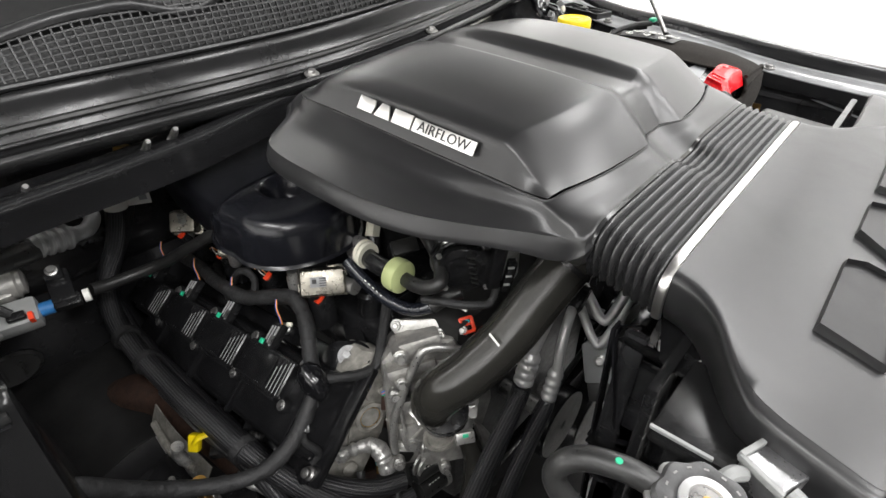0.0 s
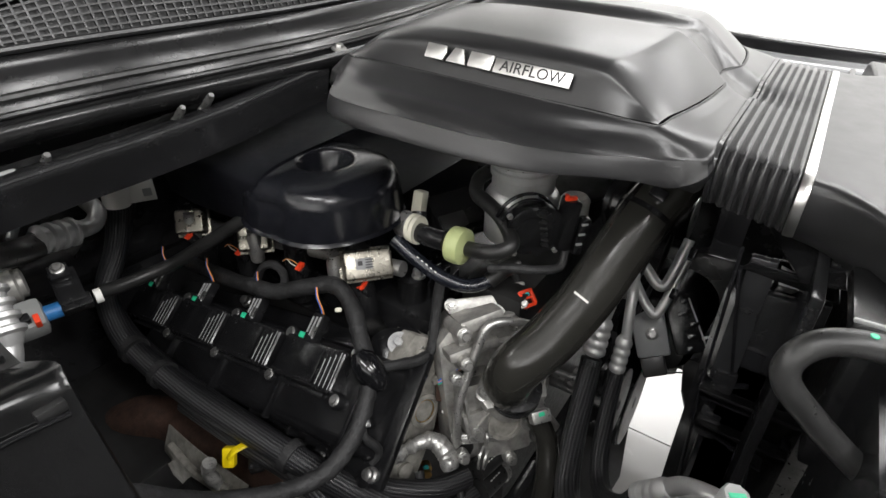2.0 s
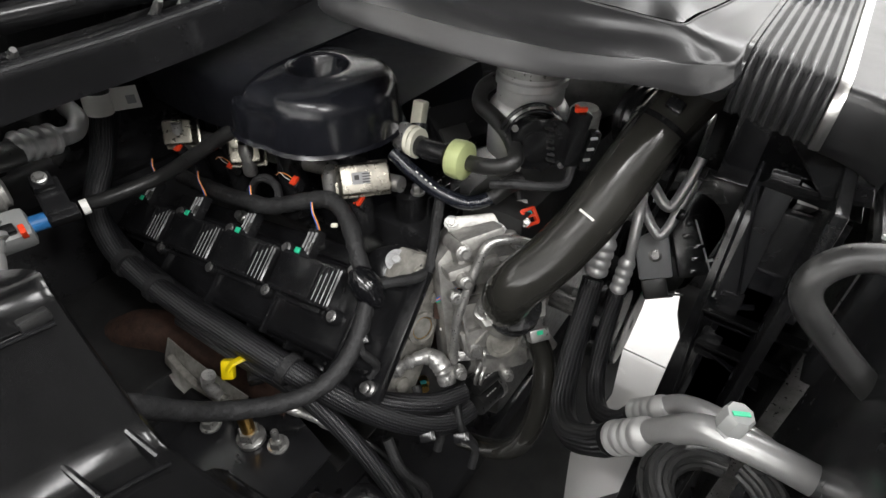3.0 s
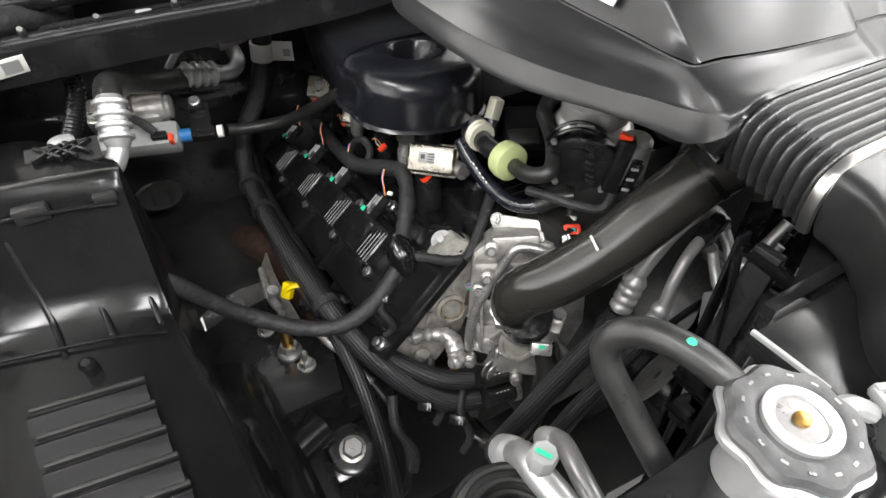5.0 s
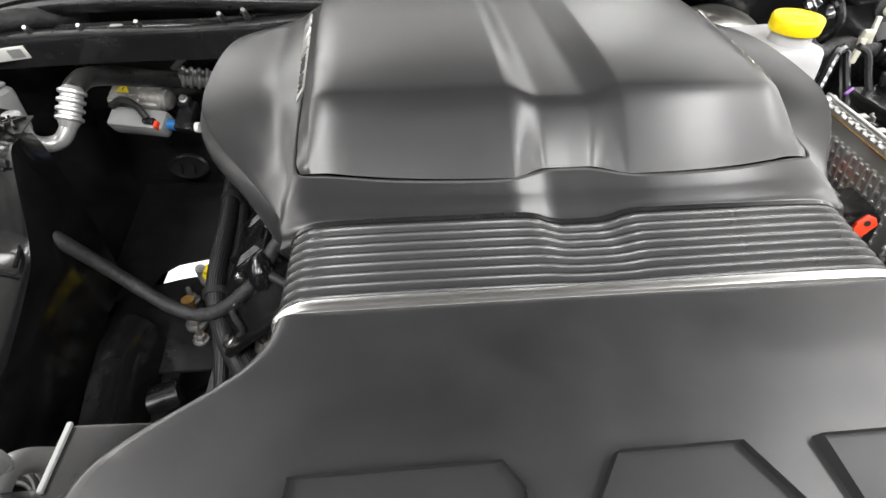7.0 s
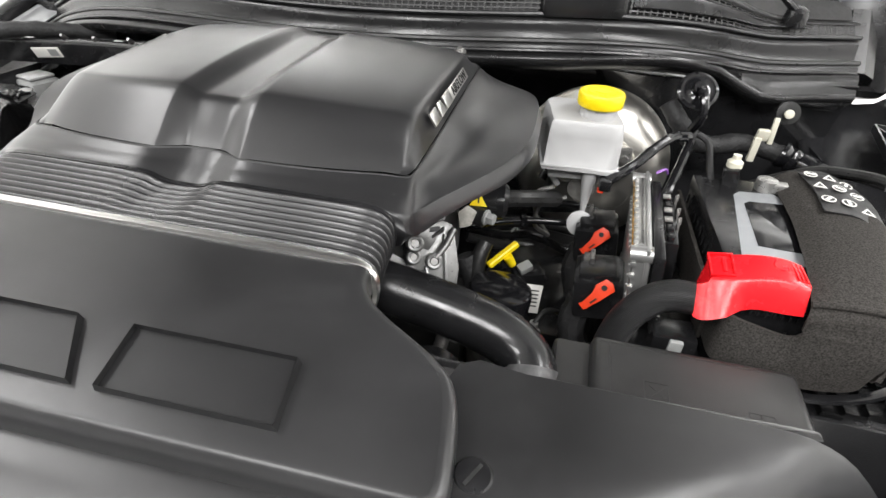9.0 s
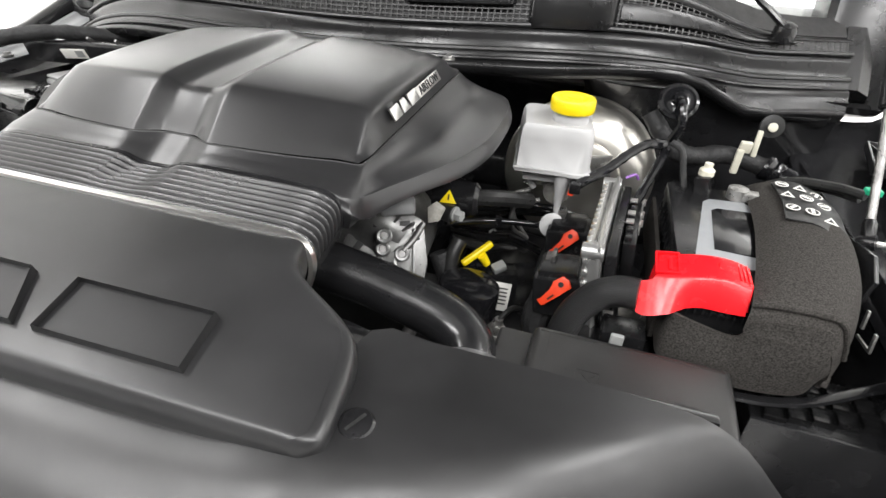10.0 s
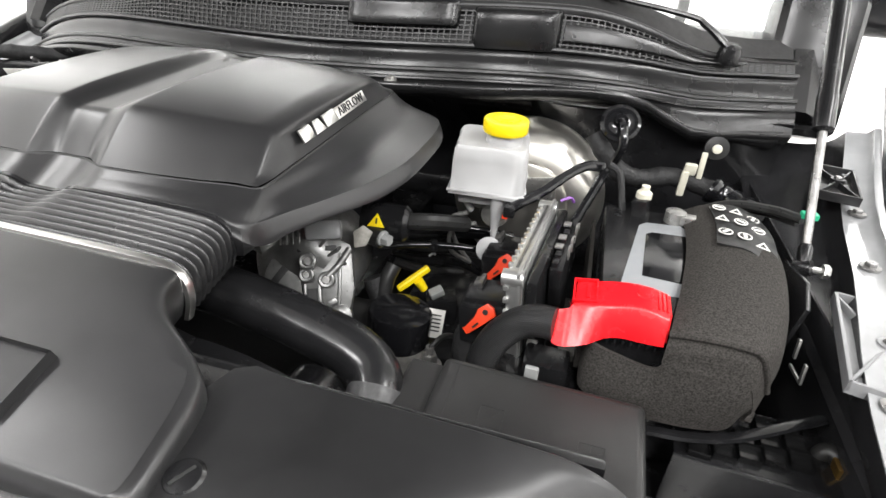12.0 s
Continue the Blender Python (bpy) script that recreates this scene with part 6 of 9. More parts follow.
part("edge", box(0.0022, 0.080, 0.004, BRK @ pose(0.069, 0.002, -0.006, 0, 0, 6), 0.0008), M_EDGE, comp, "bright metal edge")
part("edge", box(0.010, 0.004, 0.004, BRK @ pose(0.074, -0.020, -0.004, 0, 0, 6), 0.0008), M_EDGE, comp, "bright metal edge")
part("compressor", lathe([(0.05, -0.10), (0.068, -0.09), (0.070, 0.06), (0.060, 0.08), (0.03, 0.085)], 28, axes((0.20, 0.115, 0.735), (0, 0, 1), (-1, 0.1, 0))), M_GUIDE, comp, "black compressor body")
part("tag", box(0.052, 0.001, 0.010, axes((0.050, 0.077, 0.742), (0.25, -0.93, 0.25), (-0.6, 0.05, 0.75)), 0.0003), M_GREY, comp, "pale grey tag")
part("tag_end", box(0.010, 0.002, 0.011, axes((0.041, 0.106, 0.734), (0.25, -0.93, 0.25), (-0.6, 0.05, 0.75)), 0.0003), M_GREEN, comp, "green tag end")

# pulleys and belt on the front of the engine
for x, z, r in ((-0.055, 0.735, 0.062), (0.10, 0.60, 0.085), (0.235, 0.935, 0.040), (0.15, 0.80, 0.05)):
    pu = thing("pulley", (x, 0.13, z - r), "black steel belt pulley with stepped face", "pulley", "pulleys")
    pm = axes((x, 0.135, z), (1, 0, 0), (0, -1, 0))
    part("wheel", lathe([(r, -0.02), (r, 0.012), (r * 0.93, 0.016), (r * 0.90, 0.004), (r * 0.62, 0.004), (r * 0.58, 0.012), (r * 0.40, 0.013), (r * 0.36, 0.002), (r * 0.22, 0.002)], 40, pm), M_BLACK, pu)
    part("ring", lathe([(r * 0.945, 0.013), (r * 0.965, 0.0165), (r * 0.93, 0.0165)], 40, pm), M_STEELZ, pu, "bright worn rim")
    part("shaft", lathe([(r * 0.25, -0.13), (r * 0.25, 0.0)], 14, pm), M_DULL, pu, "dark steel shaft")
    part("hub", lathe([(r * 0.2, 0), (r * 0.2, 0.014), (r * 0.1, 0.018)], 12, pm), M_DULL, pu, "dark steel hub")
belt = solo("drive_belt", tube([(-0.115, 0.143, 0.74), (-0.055, 0.143, 0.80), (0.05, 0.143, 0.83), (0.15, 0.143, 0.852), (0.27, 0.143, 0.955)], 0.004, 8, 4, flat=2.6), M_RUBBER, "black ribbed rubber drive belt", "belt")

# fan shroud and radiator
fan = thing("fan_shroud", (0.1, -0.01, 0.55), "black moulded radiator fan shroud with ribs", "fan shroud")
part("edge_wall", box(0.012, 0.050, 0.58, pose(-0.213, -0.020, 0.52), 0.004), M_BLACK, fan)
for k in range(4):
    part("step_rib", box(0.006, 0.050 - 0.008 * k, 0.30 - 0.05 * k, pose(-0.220, -0.018, 0.74 + 0.03 * k, 0, 0, 0), 0.002), M_GLOSS, fan, "glossy moulded step")
part("plate", box(0.84, 0.010, 0.60, pose(0.14, -0.034, 0.545), 0.003), M_BLACK, fan)
for x, w in ((-0.195, 0.026), (-0.150, 0.030)):
    part("channel", box(w, 0.030, 0.30 - 0.1 * abs(x + 0.2), pose(x, -0.016, 0.80), 0.005), M_GLOSS, fan, "glossy upright channel")
for z in (0.62, 0.72, 0.795):
    part("cross_rib", box(0.22, 0.034, 0.008, pose(-0.18, -0.014, z, 0, 0, 0), 0.002), M_GLOSS, fan)
FB = pose(-0.225, -0.0155, 1.056) @ Matrix.Scale(1.196, 4)
for y, z, w, h, mat, lab in ((0.017, 0.006, 0.018, 0.115, M_STEEL, "gloss black bracket leg"), (-0.026, -0.002, 0.010, 0.090, M_STEEL, "gloss black bracket leg")):
    part("bracket_face", box(0.008, w, h, FB @ pose(0.001, y, z - h / 2, 0, 4, 0), 0.0015), mat, fan, lab)
for a, b, w in (((0.023, 0.982), (-0.019, 1.001), 0.026), ((0.019, 0.969), (-0.038, 0.969), 0.022), ((-0.038, 0.969), (-0.041, 0.941), 0.018), ((0.011, 0.843), (0.020, 1.007), 0.016), ((0.020, 1.007), (0.024, 1.136), 0.016), ((-0.082, 0.979), (-0.120, 0.942), 0.024),
                 ((-0.120, 0.942), (-0.134, 0.970), 0.020), ((-0.129, 0.864), (-0.111, 0.952), 0.020), ((-0.061, 0.948), (-0.110, 0.934), 0.014), ((-0.071, 0.920), (-0.105, 0.911), 0.014), ((0.021, 1.121), (-0.007, 0.985), 0.010), ((0.004, 0.93), (-0.055, 0.905), 0.018), ((-0.040, 0.941), (-0.050, 0.86), 0.012)):
    dy, dz = b[0] - a[0], b[1] - a[1]
    part("moulded_fin", box(math.hypot(dy, dz), 0.0030, w, axes((-0.229 + w, (a[0] + b[0]) / 2, (a[1] + b[1]) / 2), (0, dy, dz), (-1, 0, 0)), 0.0011), M_GLOSS, fan, "glossy moulded fin")
STRIP = axes((-0.2255, 0, 0), (0, 1, 0), (-1, 0, 0.03))
for poly in ([(0.010, -1.110), (-0.006, -1.108), (-0.014, -1.066), (0.002, -1.066)], [(0.001, -1.062), (-0.015, -1.062), (-0.023, -1.006), (-0.006, -1.006)],
             [(-0.009, -1.118), (-0.027, -1.112), (-0.030, -1.080), (-0.015, -1.080)], [(-0.017, -1.074), (-0.032, -1.074), (-0.038, -1.012), (-0.024, -1.012)]):
    part("bracket_face", prism(poly, 0.003, STRIP, 0.0006), M_DUSTY, fan, "dusty bare sheet-metal face")
part("bracket_cap", prism([(-0.034, 0.0), (0.030, 0.006), (0.024, 0.014), (-0.030, 0.012)], 0.003, FB @ pose(0.004, 0, 0.046, 90, 0, 90), 0.001), M_BOXG, fan, "gloss bracket cap")
for z, w in ((-0.062, 0.080), (-0.098, 0.070)):
    part("bracket_ledge", box(0.016, w, 0.003, FB @ pose(-0.004, -0.010, z, 0, 12, 0), 0.001), M_BOXG, fan, "gloss moulded ledge")
part("hoop", lathe([(0.30, -0.03), (0.305, 0.03), (0.295, 0.03), (0.290, -0.03)], 56, axes((0.17, 0.0, 0.80), (1, 0, 0), (0, -1, 0))), M_BLACK, fan, "round fan hoop")
part("baffle", grid([[(-0.23, -0.022, 1.13), (-0.10, 0.02, 1.13), (0.1, 0.02, 1.13), (0.20, 0.01, 1.12)], [(-0.25, -0.05, 1.145), (-0.10, -0.05, 1.145), (0.1, -0.05, 1.145), (0.20, -0.05, 1.14)]], 3, 2, thick=0.004), M_BLACK, fan, "black top baffle")
for z in (0.98, 0.92):
    part("clip", box(0.016, 0.02, 0.03, pose(-0.222, 0.002, z), 0.003), M_BLACK, fan)
blade = thing("fan_blade_hub", (0.17, 0.0, 0.75), "black radiator fan with curved blades", "fan")
part("hub", lathe([(0.07, -0.02), (0.07, 0.02), (0.05, 0.03)], 28, axes((0.17, 0.005, 0.80), (1, 0, 0), (0, 1, 0))), M_BLACK, blade)
for k in range(7):
    a = 2 * math.pi * k / 7
    r0, r1 = Vector((math.cos(a), 0, math.sin(a))), Vector((math.cos(a + 0.5), 0, math.sin(a + 0.5)))
    part("blade", grid([[Vector((0.17, 0.0, 0.80)) + r0 * 0.065, Vector((0.17, -0.015, 0.80)) + r0.lerp(r1, 0.3) * 0.18, Vector((0.17, -0.01, 0.80)) + r0.lerp(r1, 0.5) * 0.285], [Vector((0.17, 0.018, 0.80)) + r1 * 0.065, Vector((0.17, 0.01, 0.80)) + r1 * 0.19, Vector((0.17, 0.015, 0.80)) + r1 * 0.28]], 3, 3, thick=0.003), M_BLACK, blade)

# expansion cap and its hose
cap = thing("pressure_cap", (-0.382, -0.097, 1.165), "black lobed pressure cap with bright ring on filler neck", "pressure cap")
CAPM = pose(-0.381, -0.097, 1.180, 3, -3, 20) @ Matrix.Scale(0.79, 4)
part("neck", lathe([(0.021, -0.05), (0.021, -0.006), (0.027, -0.004), (0.027, 0.0)], 28, CAPM), M_ALU, cap, "aluminium filler neck")
part("skirt", lathe([(0.0355, 0.0), (0.0375, 0.002), (0.0375, 0.006), (0.0350, 0.0075)], 64, CAPM, 8, 0.055), M_ALU, cap, "bright lobed lower edge")
part("top", lathe([(0.0345, 0.006), (0.0350, 0.011), (0.0325, 0.0145), (0.024, 0.0158), (0.0215, 0.0150)], 64, CAPM, 8, 0.045), M_WORN, cap, "black lobed top")
part("ring", lathe([(0.0195, 0.0150), (0.0195, 0.0180), (0.0135, 0.0185), (0.012, 0.0160)], 36, CAPM), M_ALU, cap, "bright pressed ring")
part("disc", lathe([(0.0125, 0.0155), (0.0125, 0.0168), (0.006, 0.0170)], 30, CAPM), M_DULL, cap, "dull centre disc")
part("rivet", lathe([(0.0045, 0.0165), (0.0042, 0.0192), (0.002, 0.0198)], 16, CAPM), M_BRASS, cap, "brass rivet")
for k in range(14):
    a = 2 * math.pi * k / 14
    part("print_bar", box(0.0035, 0.0016, 0.0004, CAPM @ pose(0.0275 * math.cos(a), 0.0275 * math.sin(a), 0.0152, 0, 0, math.degrees(a) + 90)), M_DULL, cap, "worn grey print mark")
ovf = thing("overflow_hose", (-0.40, -0.05, 1.05), "black rubber overflow hose bent back from cap", "hose")
part("hose", tube([(-0.380, -0.078, 1.180), (-0.388, -0.055, 1.189), (-0.397, -0.032, 1.188), (-0.404, -0.020, 1.176), (-0.406, -0.022, 1.160), (-0.402, -0.040, 1.140), (-0.398, -0.065, 1.118), (-0.392, -0.10, 1.09), (-0.385, -0.15, 1.05)], 0.0078, 18, 6), M_RUBBER, ovf)
part("paint_dot", lathe([(0.0024, 0), (0.002, 0.0005)], 12, axes((-0.3915, -0.050, 1.1972), (1, 0, 0), (-0.3, 0, 1))), M_GREEN, ovf, "green paint dot")
part("clamp", ring_clamp((-0.381, -0.076, 1.181), (-0.3, 0.8, 0.3), 0.0082, 0.006), M_STEELZ, ovf, "steel clamp")
latch = thing("latch_bracket", (-0.32, -0.13, 1.14), "crinkled bright metal bracket beside duct edge", "bracket")
LT = pose(-0.318, -0.120, 1.158, 4, 6, -20)
part("plate", prism([(-0.017, -0.014), (0.016, -0.015), (0.018, 0.012), (-0.014, 0.014)], 0.020, LT, 0.0022, 3), M_ALUBOX, latch)
part("rim", join(box(0.036, 0.004, 0.006, LT @ pose(0.001, 0.0145, 0.017), 0.0012), box(0.004, 0.030, 0.005, LT @ pose(-0.0165, 0, 0.017), 0.0012)), M_GREY, latch, "pale edge strip")
part("tab", tube([(-0.333, -0.108, 1.174), (-0.343, -0.102, 1.179), (-0.352, -0.100, 1.175), (-0.356, -0.110, 1.166)], 0.0050, 10, 4), M_GREY, latch, "pale plastic tab")
part("lower_hook", tube([(-0.326, -0.134, 1.172), (-0.330, -0.146, 1.170), (-0.328, -0.158, 1.162), (-0.322, -0.164, 1.150)], 0.0055, 10, 4), M_GREY, latch, "pale plastic lower hook")
part("foot", box(0.02, 0.02, 0.10, pose(-0.318, -0.124, 1.073), 0.003), M_STEEL, latch)
tank = thing("radiator_tank", (-0.3, -0.1, 0.6), "black plastic radiator side tank with top ledge", "radiator")
part("tank", box(0.20, 0.06, 0.56, pose(-0.395, -0.100, 0.58), 0.012), M_BLACK, tank)
part("ledge", box(0.09, 0.075, 0.014, pose(-0.288, -0.0865, 1.150, 0, 4, 0), 0.004), M_COWL, tank)
part("post", box(0.03, 0.05, 0.14, pose(-0.30, -0.085, 1.02), 0.004), M_BLACK, tank)
part("strip", box(0.003, 0.042, 0.003, axes((-0.331, -0.070, 1.1665), (1, 0.02, 0), (0, 0.0, 1)), 0.001), M_GREY, tank, "bright metal strip")
part("core", box(0.70, 0.04, 0.50, pose(0.12, -0.09, 0.58), 0.004), M_DULL, tank, "dull metal radiator core")
horn = thing("coiled_hose", (-0.47, -0.03, 1.02), "black rubber hose loop with lengthwise ridges", "hose")
COILC = Vector((-0.452, -0.030, 1.022))
for k in range(5):
    a = radians(-60 + 60 * k)
    rr, dz = 0.0335 + 0.0085 * math.cos(a), 0.0085 * math.sin(a)
    part("ridge", tube([COILC + Vector((rr * math.cos(b), rr * 1.05 * math.sin(b), dz + 0.0012 * b)) for b in [j * 0.5 for j in range(13)]], 0.0030, 8, 3), M_RUBBER, horn, "raised lengthwise ridge")
part("core", tube([COILC + Vector((0.0335 * math.cos(b), 0.0352 * math.sin(b), 0.0012 * b)) for b in [j * 0.5 for j in range(13)]], 0.0085, 12, 3), M_RUBBER, horn)

# ---- wiring, passenger fender and firewall ----
loom = thing("braided_wire_loom", (-0.42, 0.6, 0.78), "thick black braided wire loom along the engine", "wire loom")
part("trunk", tube([(-0.362, 0.815, 1.075), (-0.372, 0.822, 1.010), (-0.390, 0.826, 0.950), (-0.430, 0.815, 0.892), (-0.452, 0.760, 0.855), (-0.456, 0.690, 0.835), (-0.452, 0.600, 0.818), (-0.446, 0.500, 0.815), (-0.438, 0.419, 0.808), (-0.420, 0.360, 0.780), (-0.390, 0.310, 0.742), (-0.355, 0.272, 0.712), (-0.320, 0.250, 0.695), (-0.285, 0.240, 0.690)], 0.0165, 14, 6), M_LOOM, loom)
part("second", tube([(-0.335, 0.835, 1.080), (-0.345, 0.845, 1.010), (-0.372, 0.850, 0.945), (-0.420, 0.842, 0.880), (-0.438, 0.770, 0.838), (-0.438, 0.690, 0.815), (-0.432, 0.600, 0.797), (-0.428, 0.500, 0.793), (-0.424, 0.430, 0.788), (-0.408, 0.370, 0.768), (-0.375, 0.315, 0.750), (-0.335, 0.268, 0.740), (-0.292, 0.246, 0.734)], 0.0135, 14, 6), M_LOOM, loom)
part("third", tube([(-0.455, 0.62, 0.790), (-0.450, 0.50, 0.785), (-0.440, 0.410, 0.772), (-0.432, 0.340, 0.730), (-0.432, 0.270, 0.675), (-0.440, 0.215, 0.630), (-0.455, 0.170, 0.585)], 0.0120, 12, 6), M_LOOM, loom)
for p, d in (((-0.438, 0.419, 0.806), (0.1, -0.9, -0.25)), ((-0.454, 0.66, 0.825), (0, -1, -0.1)), ((-0.456, 0.72, 0.843), (0, -1, -0.2))):
    part("tie", ring_clamp(p, d, 0.0185, 0.012, 0.0025), M_TAPE, loom, "black tape band")
for p, d, r in (((-0.275, 0.236, 0.690), (0.9, -0.1, -0.1), 0.0175), ((-0.280, 0.240, 0.735), (0.9, -0.2, 0.02), 0.0145)):
    q = Vector(p) + Vector(d).normalized() * 0.05
    part("end_sleeve", tube([p, q], r, 14, 3), M_RUBBER, loom, "black rubber end sleeve")
    part("clamp", ring_clamp(q, d, r, 0.008, 0.0018), M_STEELZ, loom, "steel clamp")
    for k in range(4):
        part("print_bar", box(0.0035, 0.0014, 0.0006, axes(Vector(p).lerp(q, 0.3 + 0.12 * k) + Vector((-0.006, -0.5, 0.86)) * r, d, (-0.006, -0.5, 0.86))), M_PAPER, loom, "white print mark")
flag = part("label", box(0.036, 0.0012, 0.032, axes((-0.338, 0.806, 1.010), (0.85, -0.5, 0.0), (0.05, 0.1, 1)), 0.0003), M_PAPER, loom, "cream paper flag label")
part("code_patch", box(0.012, 0.0006, 0.012, axes((-0.3325, 0.8015, 1.018), (0.85, -0.5, 0.0), (0.05, 0.1, 1))), M_GREY, flag, "faded print patch")
part("label_wrap", ring_clamp((-0.3695, 0.8205, 1.028), (-0.1, 0.05, -1), 0.0178, 0.030, 0.0008), M_PAPER, loom, "cream wrapped label")
part("cover_sleeve", tube([(-0.322, 0.84, 1.10), (-0.335, 0.838, 1.06)], 0.015, 10, 3), M_BRASS, loom, "tan tape wrap")

harn = thing("taped_wire_harness", (-0.33, 0.45, 0.88), "cloth-taped engine wire harness with branches", "wire harness")
part("trunk", tube([(-0.300, 0.800, 0.880), (-0.300, 0.740, 0.886), (-0.312, 0.660, 0.905), (-0.318, 0.600, 0.922), (-0.316, 0.555, 0.930), (-0.296, 0.500, 0.950), (-0.285, 0.465, 0.958), (-0.296, 0.428, 0.945), (-0.318, 0.396, 0.922), (-0.336, 0.368, 0.902)], 0.0115, 14, 6, wobble=0.16), M_TAPE, harn)
part("knot", lathe([(0.008, -0.028), (0.017, -0.018), (0.020, 0.0), (0.017, 0.018), (0.008, 0.028)], 14, axes((-0.338, 0.366, 0.900), (1, 0, 0), (-0.4, -0.6, -0.7))), M_GLOSS, harn, "shiny taped knot")
part("cross_branch", tube([(-0.345, 0.360, 0.890), (-0.372, 0.350, 0.868), (-0.405, 0.345, 0.846), (-0.445, 0.350, 0.832), (-0.490, 0.368, 0.838), (-0.540, 0.390, 0.866), (-0.580, 0.395, 0.912), (-0.618, 0.388, 0.972), (-0.655, 0.39, 1.0)], 0.0105, 14, 6, wobble=0.14), M_TAPE, harn, "taped branch to fender")
part("side_branch", tube([(-0.332, 0.364, 0.900), (-0.305, 0.345, 0.896), (-0.280, 0.334, 0.890), (-0.255, 0.332, 0.888), (-0.235, 0.34, 0.91), (-0.220, 0.345, 0.945), (-0.212, 0.345, 0.975)], 0.0072, 10, 6, wobble=0.16), M_TAPE, harn, "thin taped branch")
part("drop_branch", tube([(-0.340, 0.362, 0.892), (-0.352, 0.352, 0.865), (-0.362, 0.345, 0.83), (-0.362, 0.338, 0.80), (-0.345, 0.325, 0.782)], 0.0065, 10, 6, wobble=0.14), M_TAPE, harn, "thin taped drop")
part("loop", tube([(-0.305, 0.61, 0.925), (-0.298, 0.60, 0.945), (-0.290, 0.585, 0.950), (-0.288, 0.57, 0.94), (-0.300, 0.555, 0.93)], 0.006, 8, 5, wobble=0.14), M_TAPE, harn, "small taped loop")
part("clip", box(0.009, 0.006, 0.004, axes((-0.322, 0.425, 0.958), (0.3, -0.8, 0.2), (-0.6, 0, 0.8)), 0.002), M_WHITE, harn, "white cable tie head")
for p, q, r in (((-0.372, 0.352, 0.860), (-0.385, 0.330, 0.80), 0.0055), ((-0.330, 0.300, 0.745), (-0.350, 0.250, 0.66), 0.0065), ((-0.300, 0.255, 0.720), (-0.330, 0.205, 0.63), 0.0060), ((-0.395, 0.300, 0.70), (-0.400, 0.230, 0.60), 0.0075)):
    p, q = Vector(p), Vector(q)
    part("small_lead", tube([p, p.lerp(q, 0.35) + Vector((-0.010, -0.006, 0.008)), p.lerp(q, 0.7) + Vector((0.006, -0.010, 0.0)), q], r, 10, 5, wobble=0.12), M_TAPE, harn, "thin taped lead")
for p in ((-0.368, 0.350, 0.842), (-0.352, 0.262, 0.690), (-0.318, 0.230, 0.672)):
    plug_b = part("small_plug", box(0.022, 0.014, 0.026, axes(p, (0.6, -0.7, 0.2), (-0.4, -0.4, 0.8)), 0.003), M_BLACK, harn, "black plug")
    # pale colour puts a highlight on the black plug
    part("plug_ridge", box(0.0014, 0.010, 0.0024, axes(Vector(p) + Vector((-0.010, -0.010, 0.021)), (0.6, -0.7, 0.2), (-0.4, -0.4, 0.8))), M_EDGE, plug_b, "ridge painted pale as a highlight")
foil = thing("foil_wrapped_lead", (-0.32, 0.31, 0.75), "crumpled foil heat-shield sleeve on sensor lead", "heat sleeve", "foil sleeves")
part("sleeve", tube([(-0.349, 0.327, 0.776), (-0.330, 0.315, 0.783), (-0.312, 0.301, 0.788), (-0.304, 0.290, 0.786), (-0.304, 0.274, 0.774), (-0.310, 0.262, 0.758)], 0.0108, 12, 6, wobble=0.5), M_FOIL, foil)
foil2 = thing("foil_wrapped_lead", (-0.43, 0.41, 0.68), "crumpled foil heat-shield sleeve beside frame rail", "heat sleeve", "foil sleeves")
part("sleeve", tube([(-0.452, 0.445, 0.728), (-0.436, 0.412, 0.712), (-0.420, 0.380, 0.690), (-0.405, 0.355, 0.672)], 0.0065, 12, 6, wobble=0.5), M_FOIL, foil2)
part("lead", tube([(-0.405, 0.355, 0.672), (-0.395, 0.32, 0.65), (-0.39, 0.28, 0.61), (-0.42, 0.22, 0.58), (-0.52, 0.20, 0.60)], 0.006, 8, 5), M_RUBBER, foil2, "black lead")
mnt = thing("engine_mount", (-0.28, 0.36, 0.60), "rusty engine mount bracket with brass fitting", "engine mount")
part("bracket", box(0.055, 0.05, 0.045, axes((-0.288, 0.366, 0.628), (0.8, -0.5, 0), (-0.1, -0.2, 1)), 0.008), M_RUST, mnt)
part("fitting", join(lathe([(0.012, 0), (0.012, 0.01), (0.009, 0.012), (0.009, 0.02)], 14, axes((-0.262, 0.345, 0.648), (0, 0, 1), (-0.4, -0.5, 0.6)))), M_BRASS, mnt, "brass fitting")
part("seal", lathe([(0.006, 0), (0.006, 0.002)], 12, axes((-0.270, 0.335, 0.660), (0, 0, 1), (-0.4, -0.5, 0.6))), M_CYAN, mnt, "turquoise seal")
part("plate", box(0.02, 0.10, 0.14, axes((-0.225, 0.36, 0.70), (1, 0.2, 0), (0, 0, 1)), 0.004), M_RUST, mnt, "rusty support plate")
exh = thing("exhaust_manifold", (-0.46, 0.6, 0.62), "rust brown exhaust manifold below valve cover", "exhaust")
part("log", tube([(-0.42, 0.44, 0.70), (-0.43, 0.56, 0.70), (-0.445, 0.68, 0.70), (-0.47, 0.74, 0.70), (-0.49, 0.80, 0.66)], 0.034, 14, 4), M_RUST, exh)
